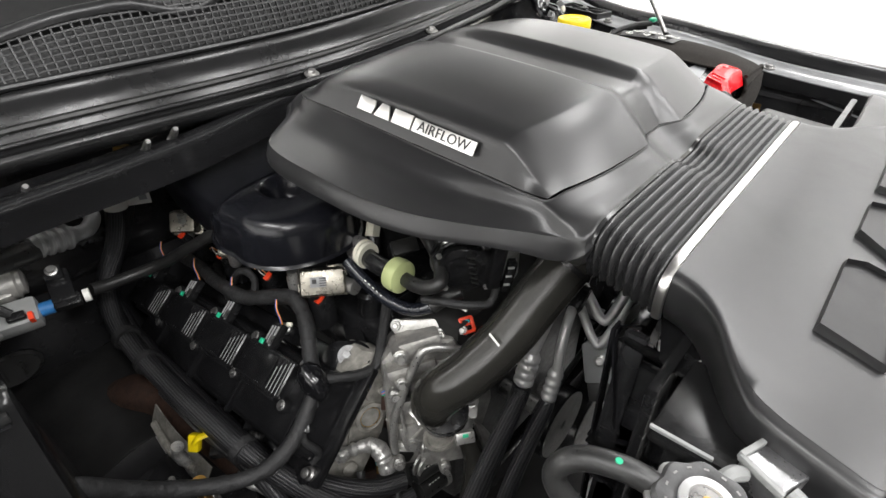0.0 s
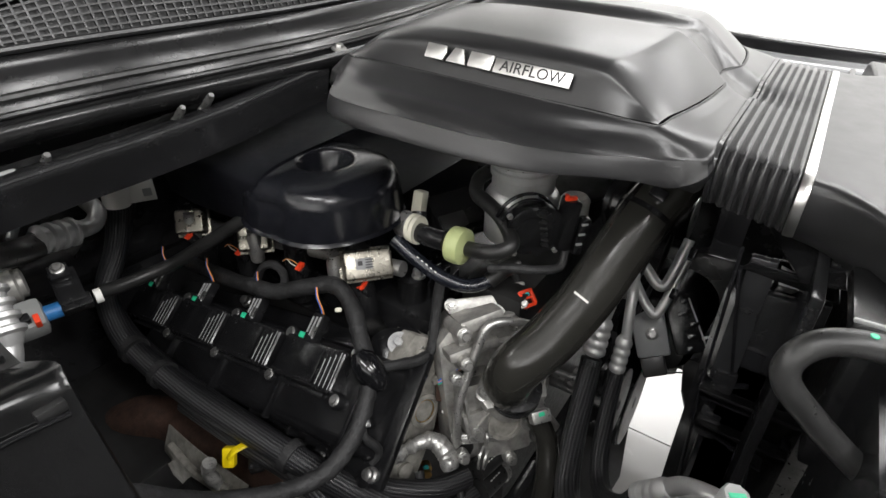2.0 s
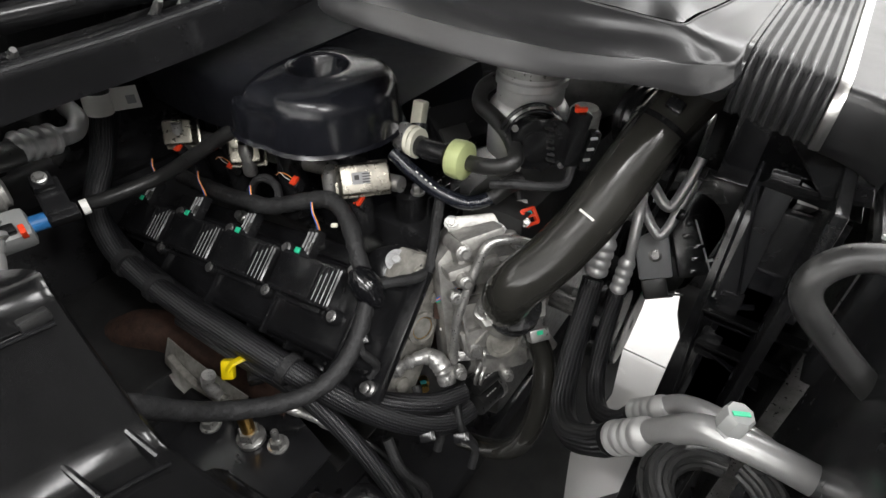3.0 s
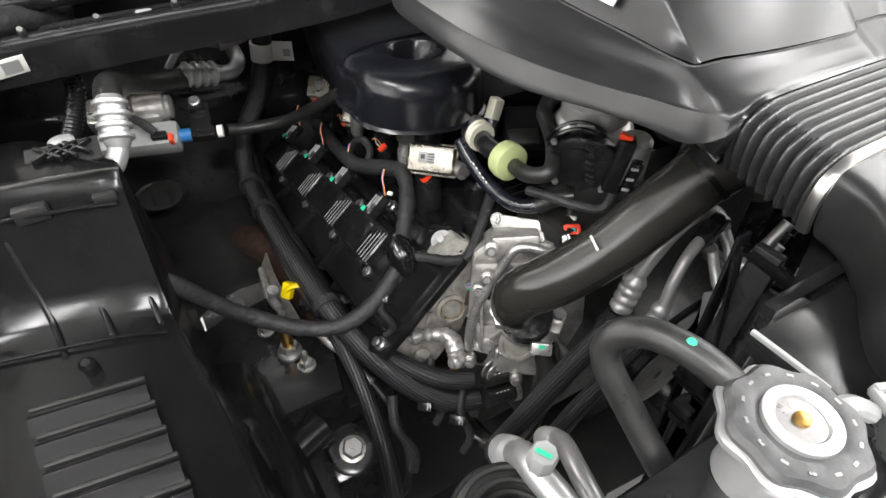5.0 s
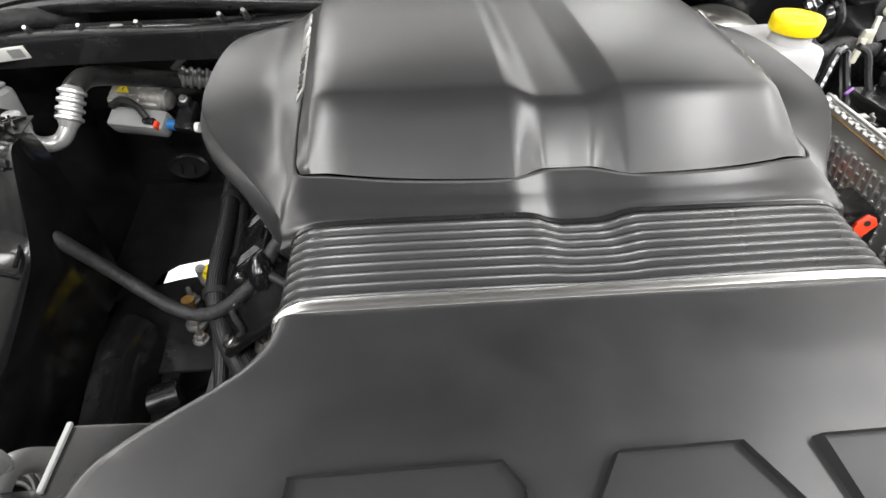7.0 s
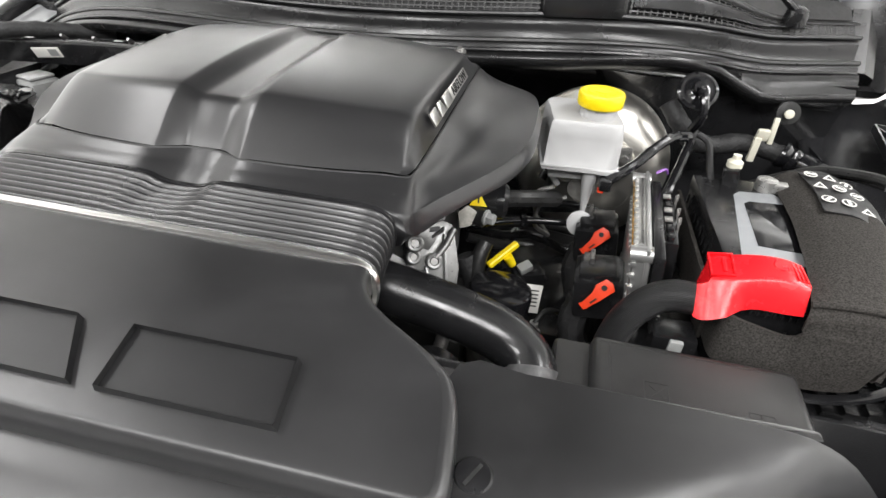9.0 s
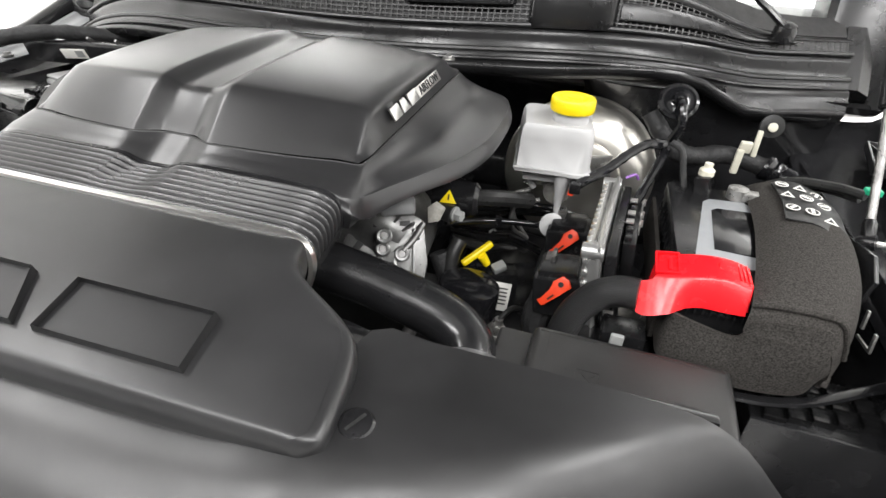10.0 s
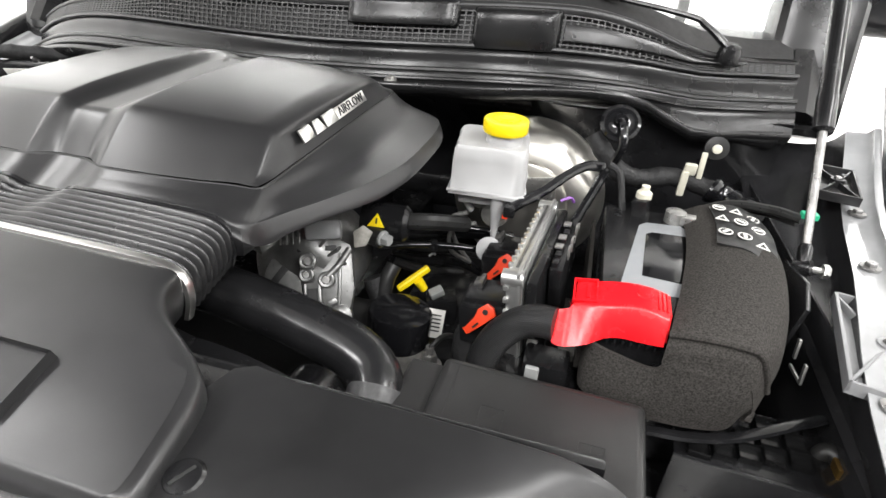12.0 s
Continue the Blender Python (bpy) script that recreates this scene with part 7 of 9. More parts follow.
part("shield", grid([[(-0.47, 0.48, 0.735), (-0.49, 0.48, 0.70), (-0.49, 0.48, 0.65)], [(-0.475, 0.58, 0.74), (-0.495, 0.58, 0.70), (-0.495, 0.58, 0.65)], [(-0.47, 0.66, 0.735), (-0.49, 0.66, 0.69), (-0.49, 0.66, 0.64)]], 4, 4, thick=0.002), M_CASTD, exh, "dull metal heat shield")
part("shield_rib", tube([(-0.485, 0.50, 0.728), (-0.495, 0.56, 0.725), (-0.488, 0.63, 0.728)], 0.006, 8, 4), M_CASTD, exh)

# mount studs and yellow clip over the frame
dip = thing("transmission_dipstick", (-0.46, 0.50, 0.74), "yellow dipstick clip on foil-wrapped tube", "dipstick")
part("clip", join(box(0.016, 0.014, 0.026, axes((-0.478, 0.495, 0.772), (0.6, -0.8, 0), (0.5, 0.2, 0.8)), 0.003), tube([(-0.476, 0.494, 0.788), (-0.468, 0.490, 0.797), (-0.452, 0.484, 0.798), (-0.440, 0.480, 0.796)], 0.0055, 8, 4, flat=0.6)), M_YELLOW, dip, "bright yellow clip")
part("tube", tube([(-0.492, 0.515, 0.780), (-0.496, 0.520, 0.760), (-0.490, 0.518, 0.735), (-0.484, 0.51, 0.70)], 0.009, 12, 5, wobble=0.35), M_FOIL, dip, "foil-wrapped tube")
part("plug", box(0.020, 0.020, 0.016, axes((-0.455, 0.470, 0.765), (0.8, -0.6, 0), (-0.1, -0.1, 1)), 0.003), M_BLACK, dip, "black plug")
part("seal", lathe([(0.006, 0), (0.006, 0.003)], 12, axes((-0.452, 0.462, 0.777), (1, 0, 0), (0.2, -0.6, 0.8))), M_CYAN, dip, "turquoise seal")
air = thing("air_fitting", (-0.50, 0.44, 0.70), "brass fitting on steel base over rail", "fitting")
part("stem", lathe([(0.009, 0), (0.009, 0.04), (0.011, 0.042), (0.011, 0.05)], 14, pose(-0.500, 0.445, 0.722)), M_BRASS, air, "brass stem")
part("base", join(lathe([(0.019, 0), (0.019, 0.006), (0.013, 0.010)], 18, pose(-0.500, 0.445, 0.706)), hexbolt(0.015, 0.014, pose(-0.500, 0.445, 0.714))), M_STEELZ, air, "steel hex base")
for p in ((-0.486, 0.410, 0.706), (-0.520, 0.500, 0.715)):
    st = thing("mount_stud", p, "zinc stud with flange nut on black bracket", "fastener", "mount studs")
    part("nut", hexbolt(0.011, 0.012, pose(*p), 0.014), M_STEELZ, st)
    part("stud", lathe([(0.005, 0.010), (0.005, 0.030), (0.003, 0.033)], 10, pose(*p)), M_STEELZ, st)
bolt = thing("control_arm_bolt", (-0.479, 0.266, 0.650), "large zinc bolt with dished washer on bracket", "fastener")
BM = axes((-0.474, 0.272, 0.664), (1, 0, 0), (-0.25, -0.35, 0.9))
part("washer", lathe([(0.034, -0.006), (0.036, 0.0), (0.030, 0.003), (0.016, 0.001)], 30, BM), M_STEEL, bolt, "dark dished washer")
part("bolt", hexbolt(0.0155, 0.016, BM, 0.020), M_STEELZ, bolt)
part("bracket", box(0.11, 0.07, 0.05, BM @ pose(0.0, 0.0, -0.056), 0.012), M_STEEL, bolt, "black bracket")
part("bush", lathe([(0.026, -0.03), (0.026, 0.03), (0.018, 0.034)], 18, axes((-0.530, 0.30, 0.690), (0, 0, 1), (0.8, 0.3, 0.2))), M_BLACK, bolt, "black bush")
part("lower_plug", lathe([(0.02, 0), (0.02, 0.03), (0.012, 0.034)], 16, axes((-0.510, 0.215, 0.66), (0, 0, 1), (-0.3, -0.5, 0.8))), M_BLACK, bolt, "black plug")

# fender-side box with louvres
fuse = thing("air_guide_box", (-0.72, 0.38, 0.7), "black plastic fender-side housing with louvred lower face", "plastic housing")
part("upper_box", grid([[(-0.84, 0.560, 1.082), (-0.75, 0.550, 1.084), (-0.685, 0.538, 1.085), (-0.640, 0.478, 1.082), (-0.618, 0.470, 1.070), (-0.604, 0.47, 0.95), (-0.60, 0.47, 0.80)],
                        [(-0.84, 0.45, 1.102), (-0.75, 0.435, 1.102), (-0.66, 0.425, 1.100), (-0.617, 0.420, 1.098), (-0.609, 0.418, 1.088), (-0.605, 0.42, 0.96), (-0.60, 0.42, 0.80)],
                        [(-0.84, 0.430, 1.098), (-0.75, 0.416, 1.098), (-0.66, 0.406, 1.095), (-0.619, 0.401, 1.092), (-0.611, 0.400, 1.082), (-0.606, 0.40, 0.96), (-0.60, 0.40, 0.80)],
                        [(-0.84, 0.415, 1.06), (-0.75, 0.400, 1.06), (-0.66, 0.388, 1.058), (-0.621, 0.383, 1.055), (-0.613, 0.382, 1.045), (-0.606, 0.385, 0.95), (-0.60, 0.39, 0.80)],
                        [(-0.84, 0.385, 0.992), (-0.75, 0.362, 0.990), (-0.66, 0.348, 0.985), (-0.622, 0.343, 0.980), (-0.614, 0.342, 0.970), (-0.606, 0.345, 0.90), (-0.60, 0.35, 0.78)],
                        [(-0.84, 0.345, 0.978), (-0.75, 0.318, 0.975), (-0.66, 0.305, 0.968), (-0.618, 0.300, 0.960), (-0.608, 0.300, 0.948), (-0.598, 0.30, 0.87), (-0.59, 0.30, 0.75)],
                        [(-0.84, 0.24, 0.962), (-0.75, 0.22, 0.957), (-0.66, 0.205, 0.950), (-0.605, 0.20, 0.940), (-0.592, 0.20, 0.925), (-0.580, 0.20, 0.83), (-0.575, 0.20, 0.70)],
                        [(-0.84, 0.10, 0.932), (-0.75, 0.08, 0.927), (-0.65, 0.065, 0.918), (-0.592, 0.06, 0.905), (-0.578, 0.06, 0.886), (-0.566, 0.06, 0.78), (-0.56, 0.06, 0.65)],
                        [(-0.84, -0.05, 0.83), (-0.75, -0.07, 0.825), (-0.65, -0.085, 0.818), (-0.582, -0.09, 0.81), (-0.566, -0.09, 0.795), (-0.555, -0.09, 0.72), (-0.55, -0.09, 0.62)]], 3, 3, thick=0.003), M_BOXG, fuse)
for k in range(3):
    x = -0.715 + 0.042 * k
    part("rib", tube([(x - 0.004, 0.398, 1.060), (x, 0.372, 1.010), (x + 0.003, 0.349, 0.985), (x + 0.006, 0.318, 0.974)], 0.0028, 8, 4), M_GUIDE, fuse, "raised rib")
for k in range(5):
    y, z = 0.273 - 0.028 * k, 0.9615 - 0.0042 * k
    x = -0.697 + 0.0035 * k
    # solid black strip painted in place of the shade inside each slot
    part("louvre", box(0.092, 0.0050, 0.006, axes((x, y, z - 0.0012), (1, -0.08, -0.06), (0.05, -0.1, 0.99)), 0.002), M_INKSHADE, fuse, "black strip painted as shade in a louvre slot")
    part("louvre_lip", grid([[(x - 0.046 + 0.023 * j, y - 0.004 - q - 0.08 * 0.023 * j, z + h - 0.05 * 0.023 * j) for j in range(5)] for q, h in ((0.0, 0.0065), (0.004, 0.0072), (0.012, 0.0045), (0.021, -0.0010))], 2, 3, thick=0.002), M_GLOSS, fuse, "glossy louvre lip")
# no real cut-outs: two black blocks paint the shade of the snaps
part("snap", box(0.028, 0.012, 0.016, pose(-0.690, 0.398, 1.074), 0.003), M_INKSHADE, fuse, "black block painted as a shaded snap opening")
part("snap", box(0.020, 0.010, 0.010, pose(-0.630, 0.396, 1.076), 0.002), M_INKSHADE, fuse, "black block painted as a shaded snap opening")
for k in range(3):
    part("lattice", box(0.004, 0.040, 0.006, pose(-0.668 + 0.013 * k, 0.470, 1.096, 0, 0, 35), 0.001), M_GUIDE, fuse, "moulded lattice rib")
    part("lattice", box(0.004, 0.036, 0.006, pose(-0.668 + 0.013 * k, 0.470, 1.096, 0, 0, -45), 0.001), M_GUIDE, fuse, "moulded lattice rib")
# black plate paints the shade under the lattice
part("lattice_shade", box(0.066, 0.040, 0.0016, pose(-0.656, 0.470, 1.0945, 8, 0, 0), 0.0004), M_INKSHADE, fuse, "black plate painted as shade below the lattice")
part("front_ledge", tube([(-0.80, 0.402, 1.083), (-0.72, 0.396, 1.083), (-0.66, 0.391, 1.080), (-0.622, 0.387, 1.076)], 0.0022, 8, 4), M_GUIDE, fuse, "raised ledge line")
part("crease", tube([(-0.80, 0.340, 0.983), (-0.72, 0.326, 0.981), (-0.66, 0.316, 0.977), (-0.622, 0.309, 0.969)], 0.0018, 8, 4), M_GUIDE, fuse, "thin raised crease")
part("nub", lathe([(0.007, 0), (0.007, 0.03), (0.004, 0.034)], 12, axes((-0.690, 0.300, 0.955), (1, 0, 0), (0.1, -0.3, 0.9))), M_GUIDE, fuse, "round locating nub")

# air conditioning valve and lines on the firewall
valve = thing("heater_valve_module", (-0.56, 0.72, 0.95), "silver cast valve module with warning triangle", "valve module")
VM = axes((-0.590, 0.735, 0.985), (0.95, -0.25, 0.0), (-0.1, -0.5, 0.86))
part("casting", box(0.100, 0.044, 0.032, VM @ pose(-0.012, 0.018, -0.010), 0.007), M_CAST, valve)
part("barrel", lathe([(0.014, -0.004), (0.0215, 0.0), (0.0215, 0.040), (0.018, 0.043), (0.018, 0.048), (0.012, 0.050)], 24, VM @ pose(0.004, 0.020, 0.010, 0, 90, 0)), M_CAST, valve, "turned end barrel")
for k in range(3):
    part("rib", box(0.056, 0.0022, 0.004, VM @ pose(-0.030, 0.002 + 0.006 * k, 0.0205), 0.0006), M_CAST, valve, "raised cast rib")
for x, y in ((-0.006, 0.034), (-0.002, 0.006)):
    part("screw", hexbolt(0.0048, 0.005, VM @ pose(x, y, 0.022), 0.0062), M_STEELZ, valve, "zinc screw")
part("cover", box(0.110, 0.040, 0.034, VM @ pose(0.004, -0.026, -0.018), 0.008), M_GREY, valve, "pale grey plastic cover")
part("loop", tube([VM @ Vector((-0.045, -0.012, 0.022)), VM @ Vector((-0.02, -0.004, 0.034)), VM @ Vector((0.01, -0.014, 0.034)), VM @ Vector((0.030, -0.030, 0.022))], 0.0065, 8, 5, wobble=0.2), M_TAPE, valve, "black taped lead")
part("lock", join(box(0.022, 0.012, 0.012, VM @ pose(0.034, -0.034, 0.012), 0.003)), M_BLACK, valve, "black plug")
part("tab", box(0.006, 0.012, 0.014, VM @ pose(0.050, -0.040, 0.010), 0.001), M_ORANGE, valve, "red lock tab")
tri = part("triangle", prism([(-0.016, -0.008), (0.012, -0.008), (-0.002, 0.010)], 0.0008, VM @ pose(-0.033, 0.026, 0.0226), 0.0002), M_YELLOW, valve, "yellow warning triangle")
part("mark", box(0.0018, 0.0075, 0.0004, VM @ pose(-0.035, 0.0250, 0.0236)), M_INKSHADE, tri, "black exclamation bar")
part("blue_joint", lathe([(0.010, 0), (0.010, 0.018), (0.008, 0.02)], 16, VM @ pose(0.058, -0.026, 0.0, 0, 90, 0)), M_BLUE, valve, "blue plug seal")
part("clip_block", join(box(0.030, 0.050, 0.018, VM @ pose(0.090, -0.004, -0.006), 0.003), box(0.022, 0.020, 0.012, VM @ pose(0.088, 0.012, 0.012), 0.002), box(0.034, 0.018, 0.016, VM @ pose(0.092, -0.028, -0.006), 0.003)), M_BLACK, valve, "black connector block")
part("white_ring", lathe([(0.0095, 0), (0.0095, 0.008)], 16, VM @ pose(0.112, -0.026, 0.0, 0, 90, 0)), M_PAPER, valve, "white ring")
part("bolt", hexbolt(0.006, 0.006, VM @ pose(0.088, 0.014, 0.026), 0.008), M_STEELZ, valve, "zinc screw")
vac = thing("vacuum_hose", (-0.40, 0.68, 0.94), "black rubber vacuum hose to the manifold", "hose")
part("hose", tube([(-0.470, 0.722, 0.952), (-0.445, 0.724, 0.946), (-0.410, 0.720, 0.945), (-0.375, 0.700, 0.955), (-0.345, 0.660, 0.985), (-0.325, 0.620, 1.015), (-0.310, 0.585, 1.040)], 0.0095, 12, 6), M_RUBBER, vac)
ac2 = thing("refrigerant_line", (-0.55, 0.65, 1.05), "refrigerant hose with ringed aluminium ends", "pipe")
part("hose", tube([(-0.505, 0.736, 1.040), (-0.535, 0.722, 1.048), (-0.570, 0.690, 1.066), (-0.592, 0.650, 1.086), (-0.600, 0.610, 1.100), (-0.603, 0.582, 1.100), (-0.605, 0.566, 1.093)], 0.0155, 16, 6), M_RUBBER, ac2, "thick black hose")
for c, d in (((-0.482, 0.741, 1.040), (0.9, 0.2, -0.2)), ((-0.607, 0.552, 1.080), (-0.15, -0.62, -0.75))):
    d = Vector(d).normalized()
    prof = [(0.013, -0.030)]
    for j in range(4):
        z = -0.026 + 0.013 * j
        prof += [(0.0150, z), (0.0190, z + 0.0025), (0.0190, z + 0.0065), (0.0150, z + 0.009)]
    prof += [(0.011, 0.032)]
    part("crimp", lathe(prof, 24, axes(c, d.orthogonal(), d)), M_ALU, ac2, "bright ringed crimp sleeve")
part("elbow_rear", tube([(-0.455, 0.748, 1.033), (-0.435, 0.755, 1.030), (-0.420, 0.768, 1.038), (-0.420, 0.790, 1.050)], 0.0115, 14, 5), M_ALU, ac2, "aluminium elbow")
part("elbow_front", tube([(-0.610, 0.538, 1.064), (-0.615, 0.530, 1.052), (-0.624, 0.522, 1.042), (-0.636, 0.515, 1.040), (-0.648, 0.506, 1.046), (-0.654, 0.500, 1.058), (-0.656, 0.497, 1.068)], 0.0115, 16, 6), M_ALU, ac2, "aluminium elbow")
part("thin_pipe", tube([(-0.525, 0.755, 1.050), (-0.500, 0.775, 1.068), (-0.470, 0.785, 1.070), (-0.440, 0.785, 1.065), (-0.420, 0.790, 1.075), (-0.400, 0.80, 1.07)], 0.0055, 10, 5), M_ALU, ac2, "thin aluminium pipe")
part("flange", box(0.05, 0.025, 0.014, axes((-0.420, 0.795, 1.060), (0.9, 0.2, 0.1), (-0.1, -0.4, 0.9)), 0.004), M_CAST, ac2, "cast pipe flange")
part("port", lathe([(0.010, -0.020), (0.0135, -0.018), (0.0135, -0.012), (0.0115, -0.010), (0.0135, -0.008), (0.0135, -0.002), (0.0115, 0.0), (0.0135, 0.002), (0.0135, 0.008), (0.0115, 0.010), (0.0125, 0.012), (0.0125, 0.018), (0.009, 0.020)], 20, axes((-0.656, 0.497, 1.080), (1, 0, 0), (0, -0.1, 1))), M_ALU, ac2, "ringed port")
bot = thing("washer_bottle_neck", (-0.73, 0.63, 1.0), "translucent pale plastic bottle corner on fender", "bottle")
part("bottle", box(0.07, 0.07, 0.085, pose(-0.785, 0.640, 0.985, 0, 0, -15), 0.016, 3), M_GREY, bot)
part("rim", box(0.055, 0.055, 0.006, pose(-0.785, 0.640, 1.0705, 0, 0, -15), 0.004), M_RES, bot, "milky raised rim")
fh = thing("fender_harness", (-0.7, 0.66, 1.12), "thick taped harness under the cowl edge", "wire harness")
part("trunk", tube([(-0.84, 0.55, 1.165), (-0.76, 0.60, 1.178), (-0.70, 0.640, 1.176), (-0.650, 0.690, 1.165), (-0.62, 0.72, 1.16)], 0.016, 12, 6, wobble=0.14), M_TAPE, fh)
part("tag", box(0.055, 0.0012, 0.024, axes((-0.695, 0.612, 1.128), (0.9, 0.2, 0.05), (0.1, -0.4, 0.9)), 0.0003), M_PAPER, fh, "white paper tag")
part("tag_patch", box(0.018, 0.0006, 0.016, axes((-0.682, 0.612, 1.132), (0.9, 0.2, 0.05), (0.1, -0.4, 0.9))), M_GREY, fh, "faded print patch")
part("ribbed_lead", tube([(-0.66, 0.70, 1.12), (-0.640, 0.690, 1.085), (-0.650, 0.665, 1.055), (-0.67, 0.62, 1.03)], 0.010, 10, 6, ribs=0.002, pitch=0.006), M_BLACK, fh, "corrugated black lead")
plug = thing("firewall_plug", (-0.60, 0.855, 0.76), "black oval rubber plug in the firewall", "grommet")
part("plug", lathe([(0.040, -0.006), (0.040, 0.002), (0.034, 0.006), (0.026, 0.005)], 28, axes((-0.602, 0.872, 0.775), (1, 0, 0), (0, -0.97, 0.2)) @ Matrix.Diagonal((1.15, 0.75, 1, 1))), M_RUBBER, plug)
for dx in (-0.014, 0.014):
    part("tab", box(0.004, 0.024, 0.006, axes((-0.602 + dx, 0.866, 0.775), (1, 0, 0), (0, -0.97, 0.2)), 0.001), M_RUBBER, plug)

# curved plastic tray under the cowl edge
tray = thing("cowl_tray", (-0.4, 0.62, 1.12), "black plastic lower cowl tray with push pins", "cowl tray")
TR = [(-0.84, 0.612, 1.152), (-0.70, 0.614, 1.158), (-0.60, 0.613, 1.163), (-0.50, 0.608, 1.168), (-0.42, 0.594, 1.174), (-0.35, 0.578, 1.183), (-0.30, 0.574, 1.188), (-0.25, 0.578, 1.192), (-0.20, 0.583, 1.196), (-0.14, 0.588, 1.199)]
part("tray", grid([[(x, y + 0.010, z - 0.045), (x, y + 0.002, z - 0.012), (x, y, z), (x, y + 0.006, z + 0.003), (x, y + 0.022, z + 0.001), (x, y + 0.027, z - 0.012), (x, y + 0.060, z - 0.014), (x, y + 0.066, z - 0.004)] for x, y, z in TR], 3, 3, thick=0.003), M_BLACK, tray)
part("edge", tube([(x, y, z + 0.002) for x, y, z in TR], 0.0032, 8, 4), M_BLACK, tray, "rounded glossy edge")
for p in ((-0.370, 0.606, 1.178), (-0.335, 0.602, 1.184), (-0.50, 0.640, 1.158), (-0.585, 0.645, 1.152), (-0.66, 0.645, 1.150)):
    part("pin", lathe([(0.0055, 0), (0.0055, 0.006), (0.004, 0.008), (0.0048, 0.012), (0.004, 0.016), (0.0048, 0.020), (0.004, 0.024), (0.0046, 0.028), (0.003, 0.036)], 10, axes(p, (1, 0, 0), (0.15, -0.55, 0.5))), M_DULL, tray, "ribbed steel pin")
part("clip", box(0.020, 0.010, 0.014, axes((-0.535, 0.630, 1.160), (1, 0, 0), (0, -0.4, 0.9)), 0.004), M_GREY, tray, "pale grey clip")

# ---- driver side ----
hoseR = thing("charge_air_hose", (0.3, 0.06, 1.0), "thick smooth black rubber air hose with bend", "hose")
part("hose", tube([(0.03, 0.085, 1.135), (0.12, 0.090, 1.120), (0.20, 0.094, 1.104), (0.260, 0.094, 1.090), (0.312, 0.090, 1.076), (0.342, 0.078, 1.064), (0.355, 0.056, 1.052), (0.352, 0.030, 1.036), (0.345, -0.01, 1.01)], 0.0285, 26, 6), M_BLACK, hoseR)
part("cuff", tube([(0.354, 0.062, 1.056), (0.355, 0.044, 1.045), (0.352, 0.024, 1.032)], 0.0292, 26, 4), M_WORN, hoseR, "scuffed grey end cuff")
for k in range(6):
    part("print_bar", box(0.0035, 0.0016, 0.0005, axes((0.366, 0.030 + 0.004 * k, 1.0635 + 0.0022 * k), (0.1, 0.9, 0.4), (0.45, -0.4, 0.8))), M_PAPER if k % 3 else M_ORANGE, hoseR, "small print mark")
alt = thing("alternator", (0.2, 0.28, 0.95), "cast aluminium alternator with finned housing", "alternator")
AM = axes((0.155, 0.30, 1.03), (1, 0.1, 0), (0.05, -1, 0.1))
part("body", lathe([(0.070, -0.07), (0.076, -0.06), (0.078, 0.0), (0.074, 0.02), (0.060, 0.045), (0.045, 0.055), (0.02, 0.058)], 36, AM), M_ALT, alt)
for k in range(9):
    a = radians(20 + 17 * k)
    part("fin", box(0.004, 0.032, 0.030, AM @ pose(0.058 * math.cos(a), 0.058 * math.sin(a), 0.018, 0, 0, math.degrees(a) + 90), 0.001), M_ALT, alt, "cast cooling fin")
EP = axes((0.200, 0.246, 1.045), (0.92, 0.38, 0.05), (0.10, -0.86, 0.50))
part("end_plate", prism([(-0.022, -0.060), (0.034, -0.062), (0.044, -0.020), (0.042, 0.040), (0.020, 0.052), (-0.020, 0.046), (-0.030, 0.010)], 0.034, EP @ pose(0, 0, -0.034), 0.006), M_ALT, alt, "cast end plate")
part("drum_plate", prism([(-0.018, -0.058)] + [(-0.018 + 0.062 * math.cos(radians(a)), -0.012 + 0.062 * math.sin(radians(a))) for a in range(250, 99, -15)] + [(-0.018, 0.044)], 0.030, EP @ pose(0, 0, -0.042), 0.005), M_ALT, alt, "smooth round cast plate")
# flat black strip paints the shade of a slot on the solid plate
part("drum_slot_shade", box(0.030, 0.010, 0.0008, EP @ pose(-0.056, 0.004, -0.0120, 0, 0, 50), 0.0003), M_INKSHADE, alt, "black strip painted as a shaded slot opening")
for k in range(6):
    part("end_fin", box(0.0030, 0.018, 0.026, EP @ pose(-0.052 + 0.0085 * k, 0.052, -0.022), 0.001), M_ALT, alt, "cast end fin")
part("socket", box(0.048, 0.026, 0.026, EP @ pose(0.006, 0.060, -0.012), 0.005), M_LATTICE, alt, "grey plug socket")
# black strip painted for the shade under the socket
part("socket_gap_shade", box(0.052, 0.007, 0.004, EP @ pose(-0.004, 0.036, -0.001), 0.001), M_INKSHADE, alt, "black strip painted as shade below the socket")
for x, y, r, h in ((-0.015, 0.020, 0.0115, 0.020), (-0.018, 0.002, 0.0100, 0.014), (0.008, -0.006, 0.0110, 0.018)):
    b = part("boss", lathe([(r, -0.01), (r, h), (r * 0.80, h + 0.0012), (r * 0.55, h + 0.0008), (r * 0.50, h - 0.006)], 20, EP @ pose(x, y, 0)), M_ALT, alt, "cast round boss")
    part("bore", lathe([(r * 0.48, h - 0.005), (r * 0.46, h - 0.0002)], 16, EP @ pose(x, y, 0)), M_DULL, b, "dark drilled bore")
part("rod", tube([EP @ Vector((0.010, -0.002, 0.016)), EP @ Vector((0.026, 0.014, 0.012)), EP @ Vector((0.040, 0.034, 0.006))], 0.0045, 12, 4), M_ALT, alt, "cast stiffening rod")
